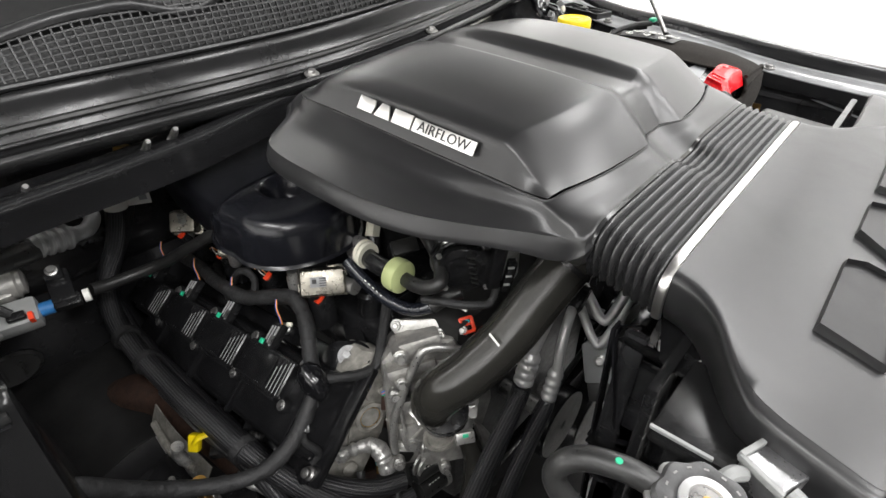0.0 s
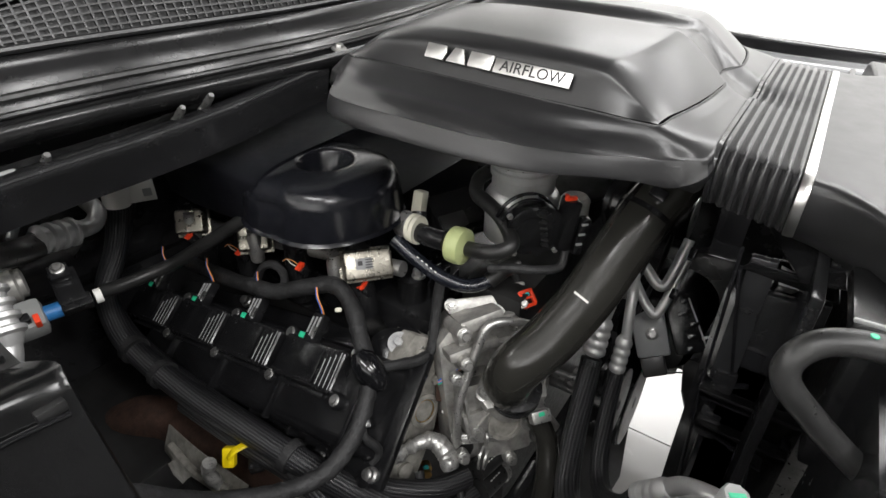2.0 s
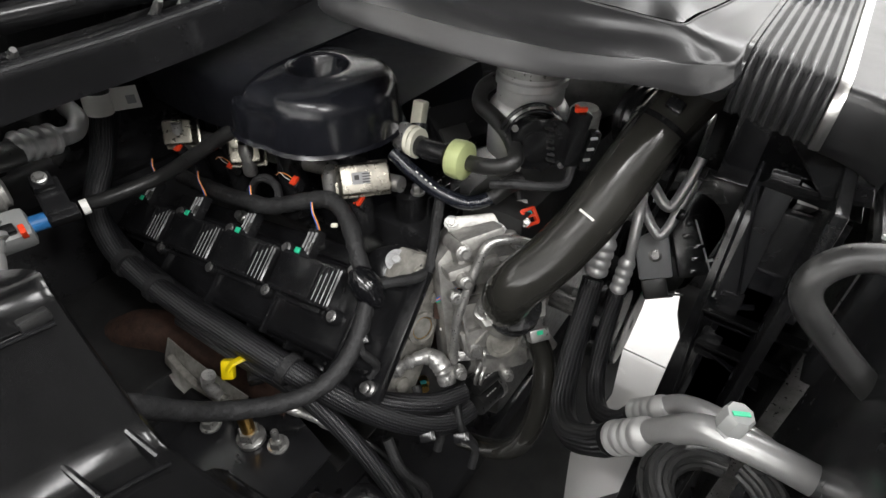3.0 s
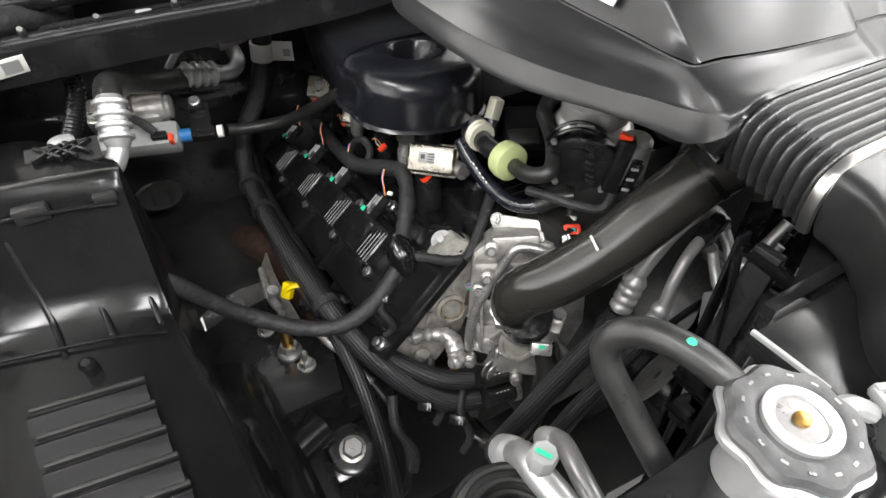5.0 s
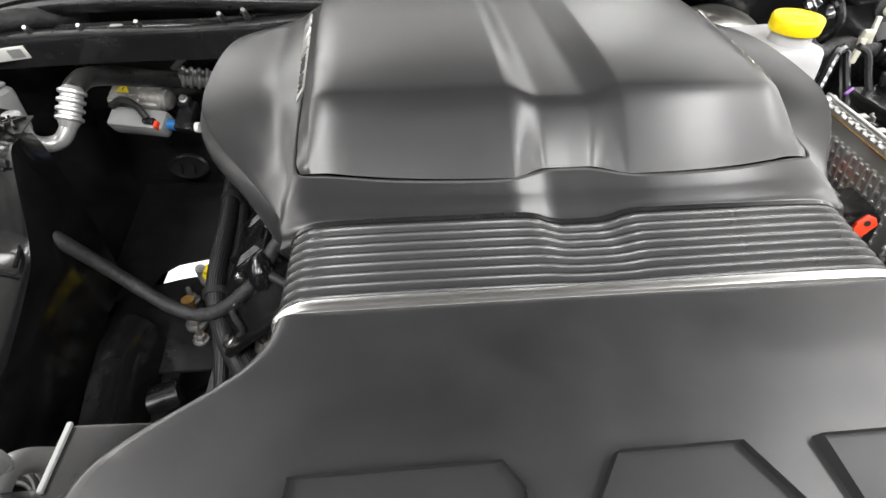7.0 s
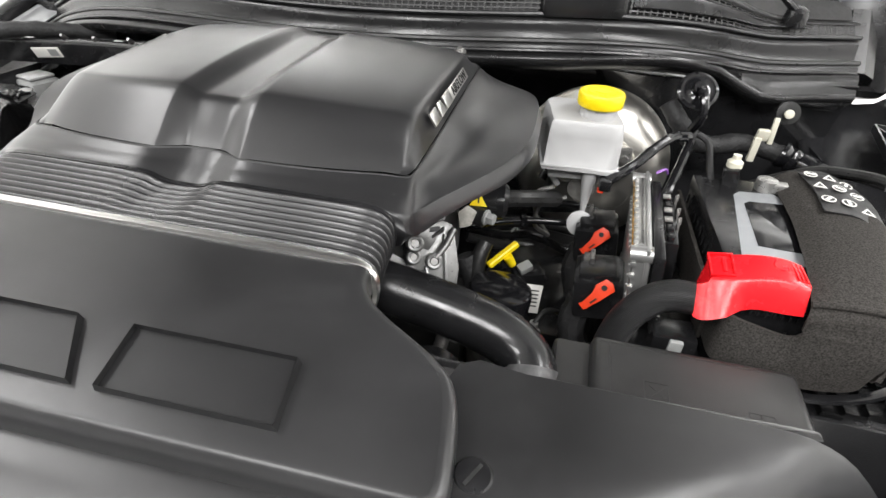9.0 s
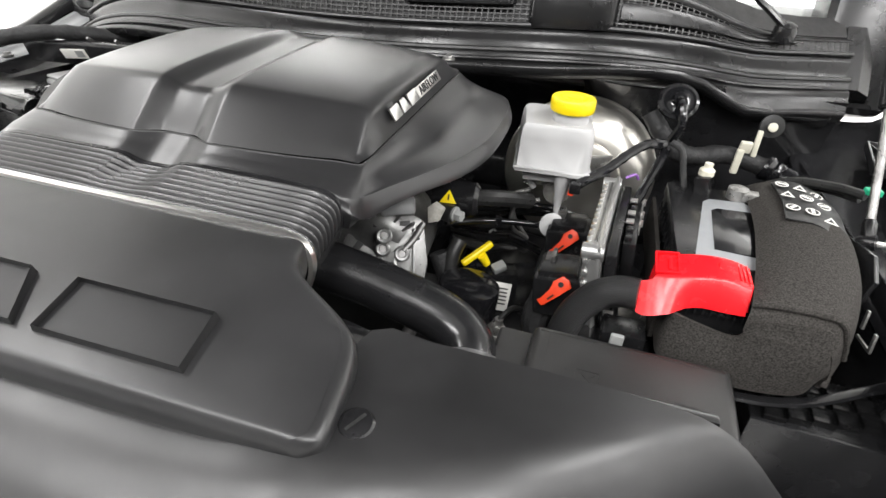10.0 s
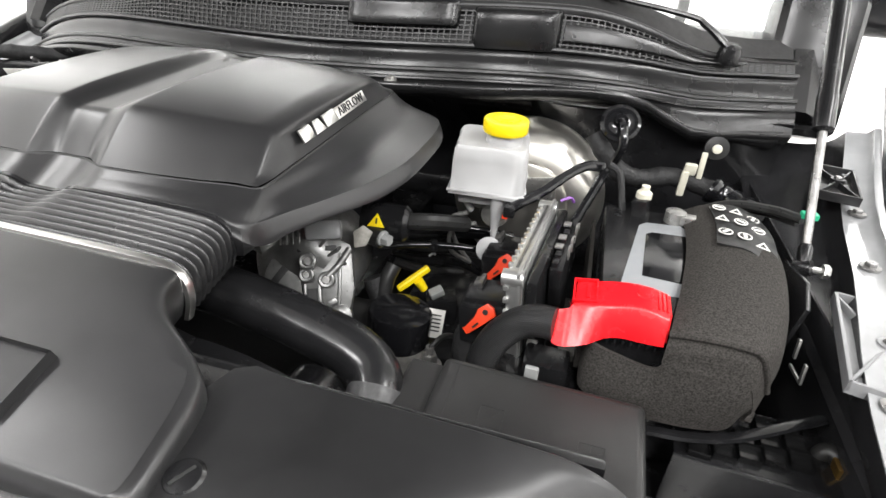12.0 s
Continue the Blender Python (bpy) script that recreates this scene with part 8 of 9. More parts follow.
# flat black patch in place of a shaded hollow
part("gap", box(0.014, 0.030, 0.001, EP @ pose(-0.012, -0.032, 0.0003), 0.0003), M_INKSHADE, alt, "black patch painted as a shaded opening")
part("window_frame", join(box(0.0035, 0.040, 0.010, EP @ pose(-0.021, -0.030, 0.0), 0.001), box(0.004, 0.044, 0.012, EP @ pose(-0.002, -0.034, 0.0), 0.001)), M_ALT, alt, "raised webs")
part("web", box(0.004, 0.090, 0.010, EP @ pose(0.024, -0.016, -0.002, 0, 0, -4), 0.0015), M_ALT, alt, "raised casting web")
part("cast_lug", box(0.014, 0.008, 0.012, EP @ pose(0.014, -0.036, 0.0, 0, 0, 30), 0.002), M_ALT, alt, "cast lug")
part("foot", lathe([(0.015, -0.02), (0.015, 0.008), (0.010, 0.011)], 18, EP @ pose(0.024, -0.056, 0.0)), M_ALT, alt, "cast foot")
part("ear", prism([(-0.010, -0.014), (0.006, -0.012), (0.016, 0.006), (0.004, 0.016), (-0.010, 0.008)], 0.008, axes((0.242, 0.285, 1.092), (0.92, 0.38, 0.05), (0.10, -0.86, 0.50)), 0.002), M_CASTD, alt, "rust-tinged cast ear")
part("side_bush", join(lathe([(0.013, -0.018), (0.013, 0.006), (0.010, 0.008)], 18, axes((0.262, 0.296, 1.090), (0, 0, 1), (0.9, -0.3, 0.2)))), M_RUBBER, alt, "black rubber bush")
part("side_bolt", hexbolt(0.0085, 0.012, axes((0.270, 0.293, 1.092), (0, 0, 1), (0.9, -0.3, 0.2)), 0.011), M_GREY, alt, "pale flange bolt")
part("terminal", lathe([(0.024, -0.02), (0.026, 0.0), (0.026, 0.040), (0.020, 0.046)], 24, axes((0.248, 0.330, 1.098), (0, 0, 1), (1, 0.1, 0.05))), M_BLACK, alt, "black round terminal cover")
tri2 = part("triangle", prism([(-0.012, -0.008), (0.012, -0.008), (0.0, 0.011)], 0.0008, axes((0.256, 0.3050, 1.110), (1, 0.1, 0), (-0.05, -0.85, 0.5)), 0.0002), M_YELLOW, alt, "yellow warning triangle")
part("mark", box(0.0022, 0.008, 0.0004, axes((0.256, 0.3043, 1.1105), (1, 0.1, 0), (-0.05, -0.85, 0.5))), M_INKSHADE, tri2, "black exclamation bar")
part("bolt", join(lathe([(0.010, -0.03), (0.010, 0.0)], 14, axes((0.243, 0.358, 1.055), (0, 0, 1), (1, -0.3, 0.1))), hexbolt(0.009, 0.012, axes((0.246, 0.357, 1.055), (0, 0, 1), (1, -0.3, 0.1)), 0.012)), M_STEELZ, alt, "zinc flange bolt")
part("cable_stud", tube([(0.275, 0.334, 1.10), (0.32, 0.35, 1.10), (0.36, 0.40, 1.08)], 0.012, 10, 5), M_RUBBER, alt, "black cable boot")

res = thing("brake_fluid_reservoir", (0.378, 0.450, 1.12), "milky white brake fluid reservoir with yellow cap", "reservoir")
RM = pose(0.3785, 0.452, 1.130, 0, 0, 6)
part("tank", grid([[RM @ Vector((x * k, y * k2, z)) for x, y in ((-0.052, -0.054), (0, -0.056), (0.052, -0.054), (0.054, 0), (0.052, 0.054), (0, 0.056), (-0.052, 0.054), (-0.054, 0), (-0.052, -0.054))] for z, k, k2 in ((-0.002, 0.86, 0.86), (0.0, 1.03, 1.03), (0.005, 1.03, 1.03), (0.007, 0.985, 0.985), (0.05, 0.96, 0.96), (0.066, 0.93, 0.93), (0.071, 0.88, 0.88), (0.072, 0.5, 0.5), (0.072, 0.02, 0.02))], 5, 1), M_RES, res, "milky plastic tank", smooth=50)
part("seam", box(0.112, 0.116, 0.003, RM @ pose(0, 0, 0.004), 0.001), M_RES, res, "moulded seam flange")
part("neck", lathe([(0.026, 0), (0.025, 0.022), (0.024, 0.024)], 30, pose(0.397, 0.436, 1.200)), M_RES, res, "milky neck")
yc = part("cap", lathe([(0.0305, 0.0), (0.0315, 0.003), (0.0315, 0.016), (0.030, 0.0185), (0.026, 0.0195), (0.024, 0.0185), (0.010, 0.0185)], 40, pose(0.397, 0.436, 1.217), 40, 0.008), M_YELLOW, res, "bright yellow ribbed cap")
for k in range(18):
    a = 2 * math.pi * k / 18
    part("emboss", box(0.004, 0.0022, 0.0007, pose(0.397 + 0.019 * math.cos(a), 0.436 + 0.019 * math.sin(a), 1.2355, 0, 0, math.degrees(a) + 90)), M_YELLOW, yc, "embossed mark")
part("emboss_disc", lathe([(0.010, 0), (0.010, 0.001), (0.006, 0.0012)], 20, pose(0.397, 0.436, 1.2355)), M_YELLOW, yc)
part("float_leg", lathe([(0.0075, 0.0), (0.0085, 0.004), (0.0055, -0.001)], 12, pose(0.415, 0.408, 1.126)), M_RES, res)
part("spout", lathe([(0.0035, -0.066), (0.0050, -0.055), (0.0120, 0.0)], 16, pose(0.4015, 0.412, 1.128, -6)), M_RES, res, "milky tapered spout")
part("filler_disc", lathe([(0.019, -0.002), (0.019, 0.002), (0.016, 0.003)], 28, axes((0.400, 0.389, 1.051), (1, 0, 0), (0.15, -0.9, 0.35))), M_RES, res, "pale round tag")
part("underframe", box(0.094, 0.060, 0.012, RM @ pose(0.006, -0.006, -0.022), 0.004), M_RES, res, "milky lower frame")
for dx in (-0.036, 0.040):
    part("leg", tube([RM @ Vector((dx, -0.020, -0.004)), RM @ Vector((dx * 0.9, -0.016, -0.024)), RM @ Vector((dx * 0.6, -0.010, -0.044))], 0.0055, 10, 4), M_RES, res, "milky plastic leg")
mc = thing("brake_master_cylinder", (0.385, 0.46, 1.06), "cast aluminium brake master cylinder below reservoir", "master cylinder")
part("barrel", lathe([(0.020, -0.035), (0.022, -0.028), (0.022, 0.09), (0.030, 0.095), (0.030, 0.11)], 22, axes((0.395, 0.47, 1.085), (1, 0, 0), (0.1, 1, 0))), M_CAST, mc)
part("ports", box(0.06, 0.06, 0.022, pose(0.388, 0.468, 1.090), 0.006), M_CAST, mc, "cast port block")
part("flange", prism([(-0.05, -0.02), (0.05, -0.02), (0.055, 0.02), (-0.055, 0.02)], 0.012, axes((0.425, 0.565, 1.085), (1, -0.1, 0.2), (0.1, -1, 0)), 0.004), M_STEELZ, mc, "steel mounting flange")
for dx in (-0.038, 0.038):
    part("nut", hexbolt(0.0075, 0.009, axes((0.425 + dx, 0.552, 1.088 + 0.2 * dx), (0, 0, 1), (0.1, -1, 0)), 0.010), M_STEELZ, mc, "zinc nut")
for k in range(2):
    part("brake_line", tube([(0.375 - 0.02 * k, 0.40 + 0.03 * k, 1.085), (0.340 - 0.01 * k, 0.40 + 0.03 * k, 1.07), (0.335, 0.42 + 0.03 * k, 1.02), (0.36, 0.46, 0.98)], 0.0035, 8, 5), M_STEELZ, mc, "bent steel brake line")
boo = thing("brake_booster", (0.45, 0.63, 0.96), "bright zinc-plated round brake booster on firewall", "brake booster")
BO = axes((0.420, 0.645, 1.035), (1, 0.0, 0), (-0.04, -0.99, 0.10))
part("shell", lathe([(0.140, -0.034), (0.1435, -0.028), (0.1435, -0.016), (0.139, -0.010), (0.136, 0.006), (0.128, 0.026), (0.112, 0.044), (0.094, 0.052), (0.080, 0.054), (0.077, 0.060), (0.072, 0.062), (0.040, 0.063)], 64, BO), M_BOOST, boo)
part("rear_shell", lathe([(0.07, -0.10), (0.13, -0.065), (0.140, -0.035)], 48, BO), M_STEEL, boo, "black rear shell")
part("check_valve", tube([(0.36, 0.60, 1.05), (0.345, 0.58, 1.05), (0.335, 0.57, 1.03)], 0.008, 10, 4), M_BLACK, boo, "black check valve")

ecm = thing("engine_control_module", (0.47, 0.31, 0.98), "finned cast aluminium engine control module", "control module")
EM = axes((0.463, 0.313, 1.054), (0.080, 0.995, 0.0), (-0.99, 0.080, -0.10))
part("case", box(0.215, 0.150, 0.020, EM @ pose(0, 0, -0.022), 0.004), M_MODULE, ecm)
part("rim", box(0.222, 0.158, 0.005, EM @ pose(0, 0, -0.020), 0.002), M_MODULE, ecm, "raised parting rim")
for k in range(12):
    part("edge_rib", box(0.0050, 0.006, 0.0055, EM @ pose(-0.088 + 0.0155 * k, -0.0765, -0.0060), 0.0012), M_MODULE, ecm, "cast edge rib")
    if k < 8:
        part("end_rib", box(0.006, 0.0060, 0.0060, EM @ pose(-0.1085, -0.058 + 0.0165 * k, -0.0060), 0.0012), M_MODULE, ecm, "cast end rib")
for x, y in ((-0.102, -0.068), (0.102, -0.068), (-0.102, 0.068), (0.102, 0.068)):
    part("boss", lathe([(0.0100, -0.023), (0.0100, 0.002), (0.007, 0.003)], 16, EM @ pose(x, y, 0)), M_MODULE, ecm, "cast corner boss")
for k in range(13):
    part("fin", box(0.0060, 0.118, 0.005, EM @ pose(-0.084 + 0.014 * k, 0.010, -0.003), 0.0016), M_MODULE, ecm, "cooling fin")
for k in range(8):
    part("cross_fin", box(0.180, 0.0050, 0.0038, EM @ pose(0, -0.042 + 0.0145 * k, -0.003), 0.0014), M_MODULE, ecm, "cross fin")
part("edge_gasket", box(0.180, 0.0016, 0.0022, EM @ pose(0, -0.0690, -0.0015), 0.0004), M_BRASS, ecm, "tan gasket line")
part("top_groove", box(0.180, 0.0022, 0.0030, EM @ pose(0, -0.0757, -0.0125), 0.0005), M_DULL, ecm, "dark groove along the edge")
part("back_cover", box(0.212, 0.146, 0.014, EM @ pose(0, 0.006, -0.038), 0.004), M_BLACK, ecm, "black bracket behind")
bank_t = part("clip_bank", box(0.130, 0.050, 0.016, EM @ pose(0.016, -0.030, -0.056), 0.003), M_BLACK, ecm, "black clip bank")
for k in range(6):
    part("bank_fin", box(0.014, 0.012, 0.008, EM @ pose(-0.038 + 0.021 * k, -0.056, -0.050), 0.002), M_BLACK, bank_t, "moulded clip tooth")
for x in (0.024, -0.002, 0.064):
    part("spring_clip", join(box(0.012, 0.0025, 0.010, EM @ pose(x, -0.0635, -0.049), 0.0008), box(0.012, 0.016, 0.0022, EM @ pose(x, -0.0555, -0.0575), 0.0008), box(0.0030, 0.010, 0.0035, EM @ pose(x + 0.004, -0.060, -0.0600), 0.0008)), M_STEELZ, bank_t, "bright spring clip")
for k in range(3):
    part("low_clip", join(box(0.003, 0.016, 0.012, EM @ pose(-0.114, 0.018 + 0.026 * k, -0.042), 0.0008), box(0.010, 0.0025, 0.012, EM @ pose(-0.110, 0.010 + 0.026 * k, -0.042), 0.0008)), M_STEELZ, ecm, "bright spring clip")



def ecm_plug(y, z):
    g = thing("module_connector", (0.43, y, z - 0.05), "black module connector with red lever lock", "connector", "module connectors")
    m = axes((0.432, y, z - 0.058), (0.05, 1, 0), (-0.12, 0, 0.99))
    part("shell", box(0.066, 0.062, 0.056, m, 0.006), M_BLACK, g)
    part("cap", box(0.050, 0.050, 0.012, m @ pose(0.0, 0.0, 0.052), 0.004), M_BLACK, g)
    part("grip", join(box(0.026, 0.006, 0.010, m @ pose(0.012, 0.010, 0.062), 0.002), box(0.022, 0.014, 0.006, m @ pose(0.014, 0.014, 0.060), 0.002)), M_DULL, g, "worn grey grip")
    LM = axes((0.424, y - 0.036, z - 0.014), (0.62, 0.10, 0.74), (-0.15, -0.85, 0.45))
    lv = part("lever", prism([(-0.026, -0.006), (-0.020, -0.008), (-0.006, -0.007), (0.004, -0.009), (0.020, -0.010), (0.024, -0.001), (0.021, 0.008), (0.006, 0.010), (-0.004, 0.003), (-0.020, 0.001), (-0.026, 0.004)], 0.005, LM, 0.0014), M_ORANGE, g, "bright red lock lever")
    # the lever is solid; black pieces paint its shaded hole and slot
    part("hole", lathe([(0.0035, 0), (0.0035, 0.0008)], 12, LM @ pose(0.013, 0.001, 0.0058)), M_INKSHADE, lv, "black disc painted as the shaded pivot hole")
    part("slot", box(0.010, 0.0022, 0.0008, LM @ pose(-0.008, -0.004, 0.0058)), M_INKSHADE, lv, "black bar painted as a shaded moulded slot")
    part("taped_lead", tube([m @ Vector((0, 0.02, 0.01)), m @ Vector((-0.01, 0.03, -0.03)), m @ Vector((-0.02, 0.02, -0.08))], 0.018, 10, 4, wobble=0.12), M_TAPE, g, "taped lead bundle")


ecm_plug(0.258, 1.064)
ecm_plug(0.392, 1.060)

dipR = thing("oil_dipstick", (0.295, 0.365, 0.90), "yellow T-handled engine oil dipstick", "dipstick")
DR = axes((0.2955, 0.357, 0.994), (0.035, 0.029, 0.027), (-0.35, -0.2, 0.9))
part("handle", box(0.058, 0.011, 0.010, DR @ pose(0, 0, -0.004), 0.004, 3), M_YELLOW, dipR)
part("stem", lathe([(0.0065, -0.02), (0.0075, -0.004), (0.0075, 0.0)], 14, DR @ pose(0.004, -0.004, -0.004)), M_YELLOW, dipR)
part("tube", tube([(0.300, 0.362, 0.975), (0.305, 0.375, 0.95), (0.30, 0.40, 0.88), (0.28, 0.43, 0.80)], 0.0065, 10, 5), M_BLACK, dipR, "black guide tube")
oilcap = thing("oil_filter_cap", (0.30, 0.28, 0.90), "glossy black round oil filter housing cap", "oil filter")
part("cap", lathe([(0.0455, 0.0), (0.0465, 0.004), (0.0455, 0.012), (0.0455, 0.042), (0.0435, 0.047), (0.038, 0.049), (0.012, 0.051)], 36, pose(0.300, 0.275, 0.945, -4, 4)), M_GLOSS, oilcap)
part("housing", lathe([(0.036, -0.10), (0.040, -0.03), (0.046, -0.004), (0.046, 0.002)], 32, pose(0.300, 0.275, 0.943)), M_CAST, oilcap, "cast housing")
for a in (20, 140, 260):
    part("screw", hexbolt(0.0055, 0.006, pose(0.300 + 0.041 * math.cos(radians(a)), 0.275 + 0.041 * math.sin(radians(a)), 0.947)), M_STEELZ, oilcap, "small zinc screw")
tagp = thing("paper_tag", (0.347, 0.290, 0.94), "white printed paper tag on a lead", "tag")
TGM = axes((0.348, 0.290, 0.946), (0.9, 0.2, -0.1), (0.1, 0.3, 0.95))
part("tag", box(0.024, 0.001, 0.044, TGM, 0.0003), M_PAPER, tagp)
for k in range(5):
    part("print_bar", box(0.015, 0.0004, 0.0022, TGM @ pose(0, -0.0007, 0.010 + 0.006 * k)), M_INKSHADE, tagp, "black print bar")
sensR = thing("oil_pressure_sensor", (0.355, 0.255, 0.90), "zinc sensor stud with black lead", "sensor")
part("hex", join(hexbolt(0.011, 0.016, pose(0.356, 0.250, 0.935), 0.013), lathe([(0.006, 0.012), (0.006, 0.028)], 12, pose(0.356, 0.250, 0.935))), M_STEELZ, sensR)
part("lead", tube([(0.356, 0.250, 0.96), (0.37, 0.27, 0.97), (0.39, 0.29, 0.955), (0.405, 0.30, 0.93)], 0.004, 8, 5), M_RUBBER, sensR, "black lead")
part("body", lathe([(0.016, -0.05), (0.018, 0.0)], 14, pose(0.356, 0.250, 0.932)), M_CAST, sensR)

# battery with felt sleeve
bat = thing("car_battery", (0.645, 0.31, 0.93), "black car battery with silver top label", "battery")
part("case", box(0.164, 0.292, 0.165, pose(0.6375, 0.322, 0.935), 0.006), M_BLACK, bat)
part("lid", box(0.166, 0.296, 0.022, pose(0.6375, 0.322, 1.098), 0.005), M_BLACK, bat)
lbl = part("label", prism([(0.572, 0.230), (0.650, 0.244), (0.664, 0.418), (0.656, 0.430), (0.610, 0.424), (0.600, 0.412)], 0.0008, pose(0, 0, 1.1202), 0.0002), M_SILVERLABEL, bat, "silver grey top label")
part("window", prism([(0.599, 0.274), (0.654, 0.270), (0.662, 0.398), (0.616, 0.394), (0.608, 0.386)], 0.0008, pose(0, 0, 1.1210), 0.0003), M_GLOSS, lbl, "glossy black panel")
for k in range(14):
    part("side_rib", box(0.003, 0.004, 0.014, pose(0.553, 0.185 + 0.020 * k, 1.082), 0.001), M_BLACK, bat)
    if k < 8:
        part("front_rib", box(0.0025, 0.003, 0.007, pose(0.566 + 0.008 * k, 0.1705, 1.093), 0.0008), M_BLACK, bat)
neg = thing("battery_terminal_clamp", (0.640, 0.450, 1.10), "bright metal battery clamp with black sensor", "battery terminal")
part("clamp", join(lathe([(0.014, 0), (0.014, 0.018), (0.010, 0.020)], 18, pose(0.648, 0.444, 1.118)), box(0.036, 0.018, 0.014, pose(0.668, 0.440, 1.120), 0.003)), M_STEELZ, neg)
part("bolt", hexbolt(0.007, 0.020, axes((0.684, 0.438, 1.128), (0, 0, 1), (1, -0.2, 0)), 0.009), M_STEELZ, neg, "zinc pinch bolt")
part("sensor", box(0.022, 0.030, 0.040, pose(0.606, 0.452, 1.105, 0, -10, -15), 0.004), M_BLACK, neg, "black current sensor")
part("cap", lathe([(0.011, 0), (0.011, 0.008), (0.006, 0.012), (0.006, 0.018)], 14, pose(0.602, 0.456, 1.144)), M_WHITE, neg, "cream cap")
part("lead", tube([(0.600, 0.440, 1.108), (0.585, 0.445, 1.10), (0.575, 0.465, 1.13), (0.565, 0.480, 1.165), (0.548, 0.485, 1.175)], 0.005, 8, 6, wobble=0.1), M_TAPE, neg, "taped lead")
part("seal", box(0.010, 0.006, 0.006, pose(0.600, 0.435, 1.103)), M_ORANGE, neg, "small red lock")

felt = thing("battery_felt_sleeve", (0.70, 0.31, 0.93), "fuzzy grey felt heat sleeve wrapped round battery", "battery cover")
part("top_flap", grid([[(0.662, 0.478, 1.122), (0.655, 0.36, 1.127), (0.640, 0.26, 1.129), (0.628, 0.2, 1.13), (0.620, 0.158, 1.124), (0.618, 0.148, 1.1)], [(0.684, 0.482, 1.136), (0.680, 0.36, 1.142), (0.668, 0.26, 1.144), (0.656, 0.195, 1.141), (0.648, 0.152, 1.13), (0.645, 0.142, 1.1)],
                       [(0.722, 0.482, 1.142), (0.722, 0.36, 1.148), (0.710, 0.26, 1.148), (0.699, 0.192, 1.142), (0.694, 0.15, 1.129), (0.693, 0.14, 1.1)], [(0.752, 0.478, 1.134), (0.758, 0.36, 1.138), (0.745, 0.26, 1.134), (0.726, 0.192, 1.124), (0.710, 0.154, 1.108), (0.707, 0.146, 1.08)],
                       [(0.764, 0.475, 1.105), (0.770, 0.36, 1.108), (0.757, 0.26, 1.102), (0.740, 0.2, 1.092), (0.722, 0.164, 1.076), (0.716, 0.156, 1.05)], [(0.764, 0.47, 1.08), (0.769, 0.36, 1.08), (0.757, 0.26, 1.08), (0.739, 0.2, 1.075), (0.721, 0.165, 1.066), (0.716, 0.157, 1.045)], [(0.762, 0.465, 1.045), (0.766, 0.36, 1.045), (0.755, 0.26, 1.045), (0.736, 0.2, 1.048), (0.719, 0.166, 1.05), (0.713, 0.158, 1.04)]], 6, 6, thick=0.005), M_FELT, felt)
part("front_wall", grid([[(0.546, 0.196, 1.035), (0.546, 0.196, 1.06), (0.546, 0.196, 1.086)], [(0.550, 0.158, 1.035), (0.549, 0.158, 1.06), (0.549, 0.162, 1.096)], [(0.585, 0.15, 1.025), (0.585, 0.149, 1.055), (0.585, 0.154, 1.09)], [(0.610, 0.148, 1.025), (0.610, 0.147, 1.055), (0.610, 0.151, 1.087)], [(0.619, 0.147, 1.025), (0.619, 0.146, 1.06), (0.618, 0.149, 1.094)], [(0.624, 0.146, 1.025), (0.624, 0.145, 1.06), (0.623, 0.147, 1.112)], [(0.660, 0.144, 1.028), (0.660, 0.14, 1.07), (0.652, 0.144, 1.122)],
                         [(0.693, 0.146, 1.035), (0.694, 0.139, 1.08), (0.693, 0.143, 1.122)], [(0.708, 0.156, 1.05), (0.711, 0.15, 1.07), (0.707, 0.15, 1.095)]], 6, 6, thick=0.005), M_FELT, felt)
part("left_wall", grid([[(0.546, 0.196, 1.03), (0.546, 0.196, 1.086)], [(0.546, 0.33, 1.03), (0.546, 0.33, 1.088)], [(0.546, 0.47, 1.03), (0.546, 0.47, 1.09)]], 5, 5, thick=0.005), M_FELT, felt)
part("seam", tube([(0.620, 0.158, 1.128), (0.648, 0.152, 1.135), (0.694, 0.15, 1.134), (0.710, 0.154, 1.113), (0.723, 0.164, 1.08)], 0.0035, 8, 5, wobble=0.3), M_FELT, felt, "stitched seam")
fl = part("warning_patch", grid([[(0.692, 0.468, 1.1430), (0.690, 0.40, 1.1482), (0.682, 0.338, 1.1490)], [(0.722, 0.474, 1.1465), (0.724, 0.40, 1.1515), (0.718, 0.328, 1.1500)], [(0.754, 0.470, 1.1385), (0.758, 0.39, 1.1430), (0.748, 0.300, 1.1380)]], 4, 4, thick=0.0015), M_INKSHADE, felt, "black warning patch with white symbols")
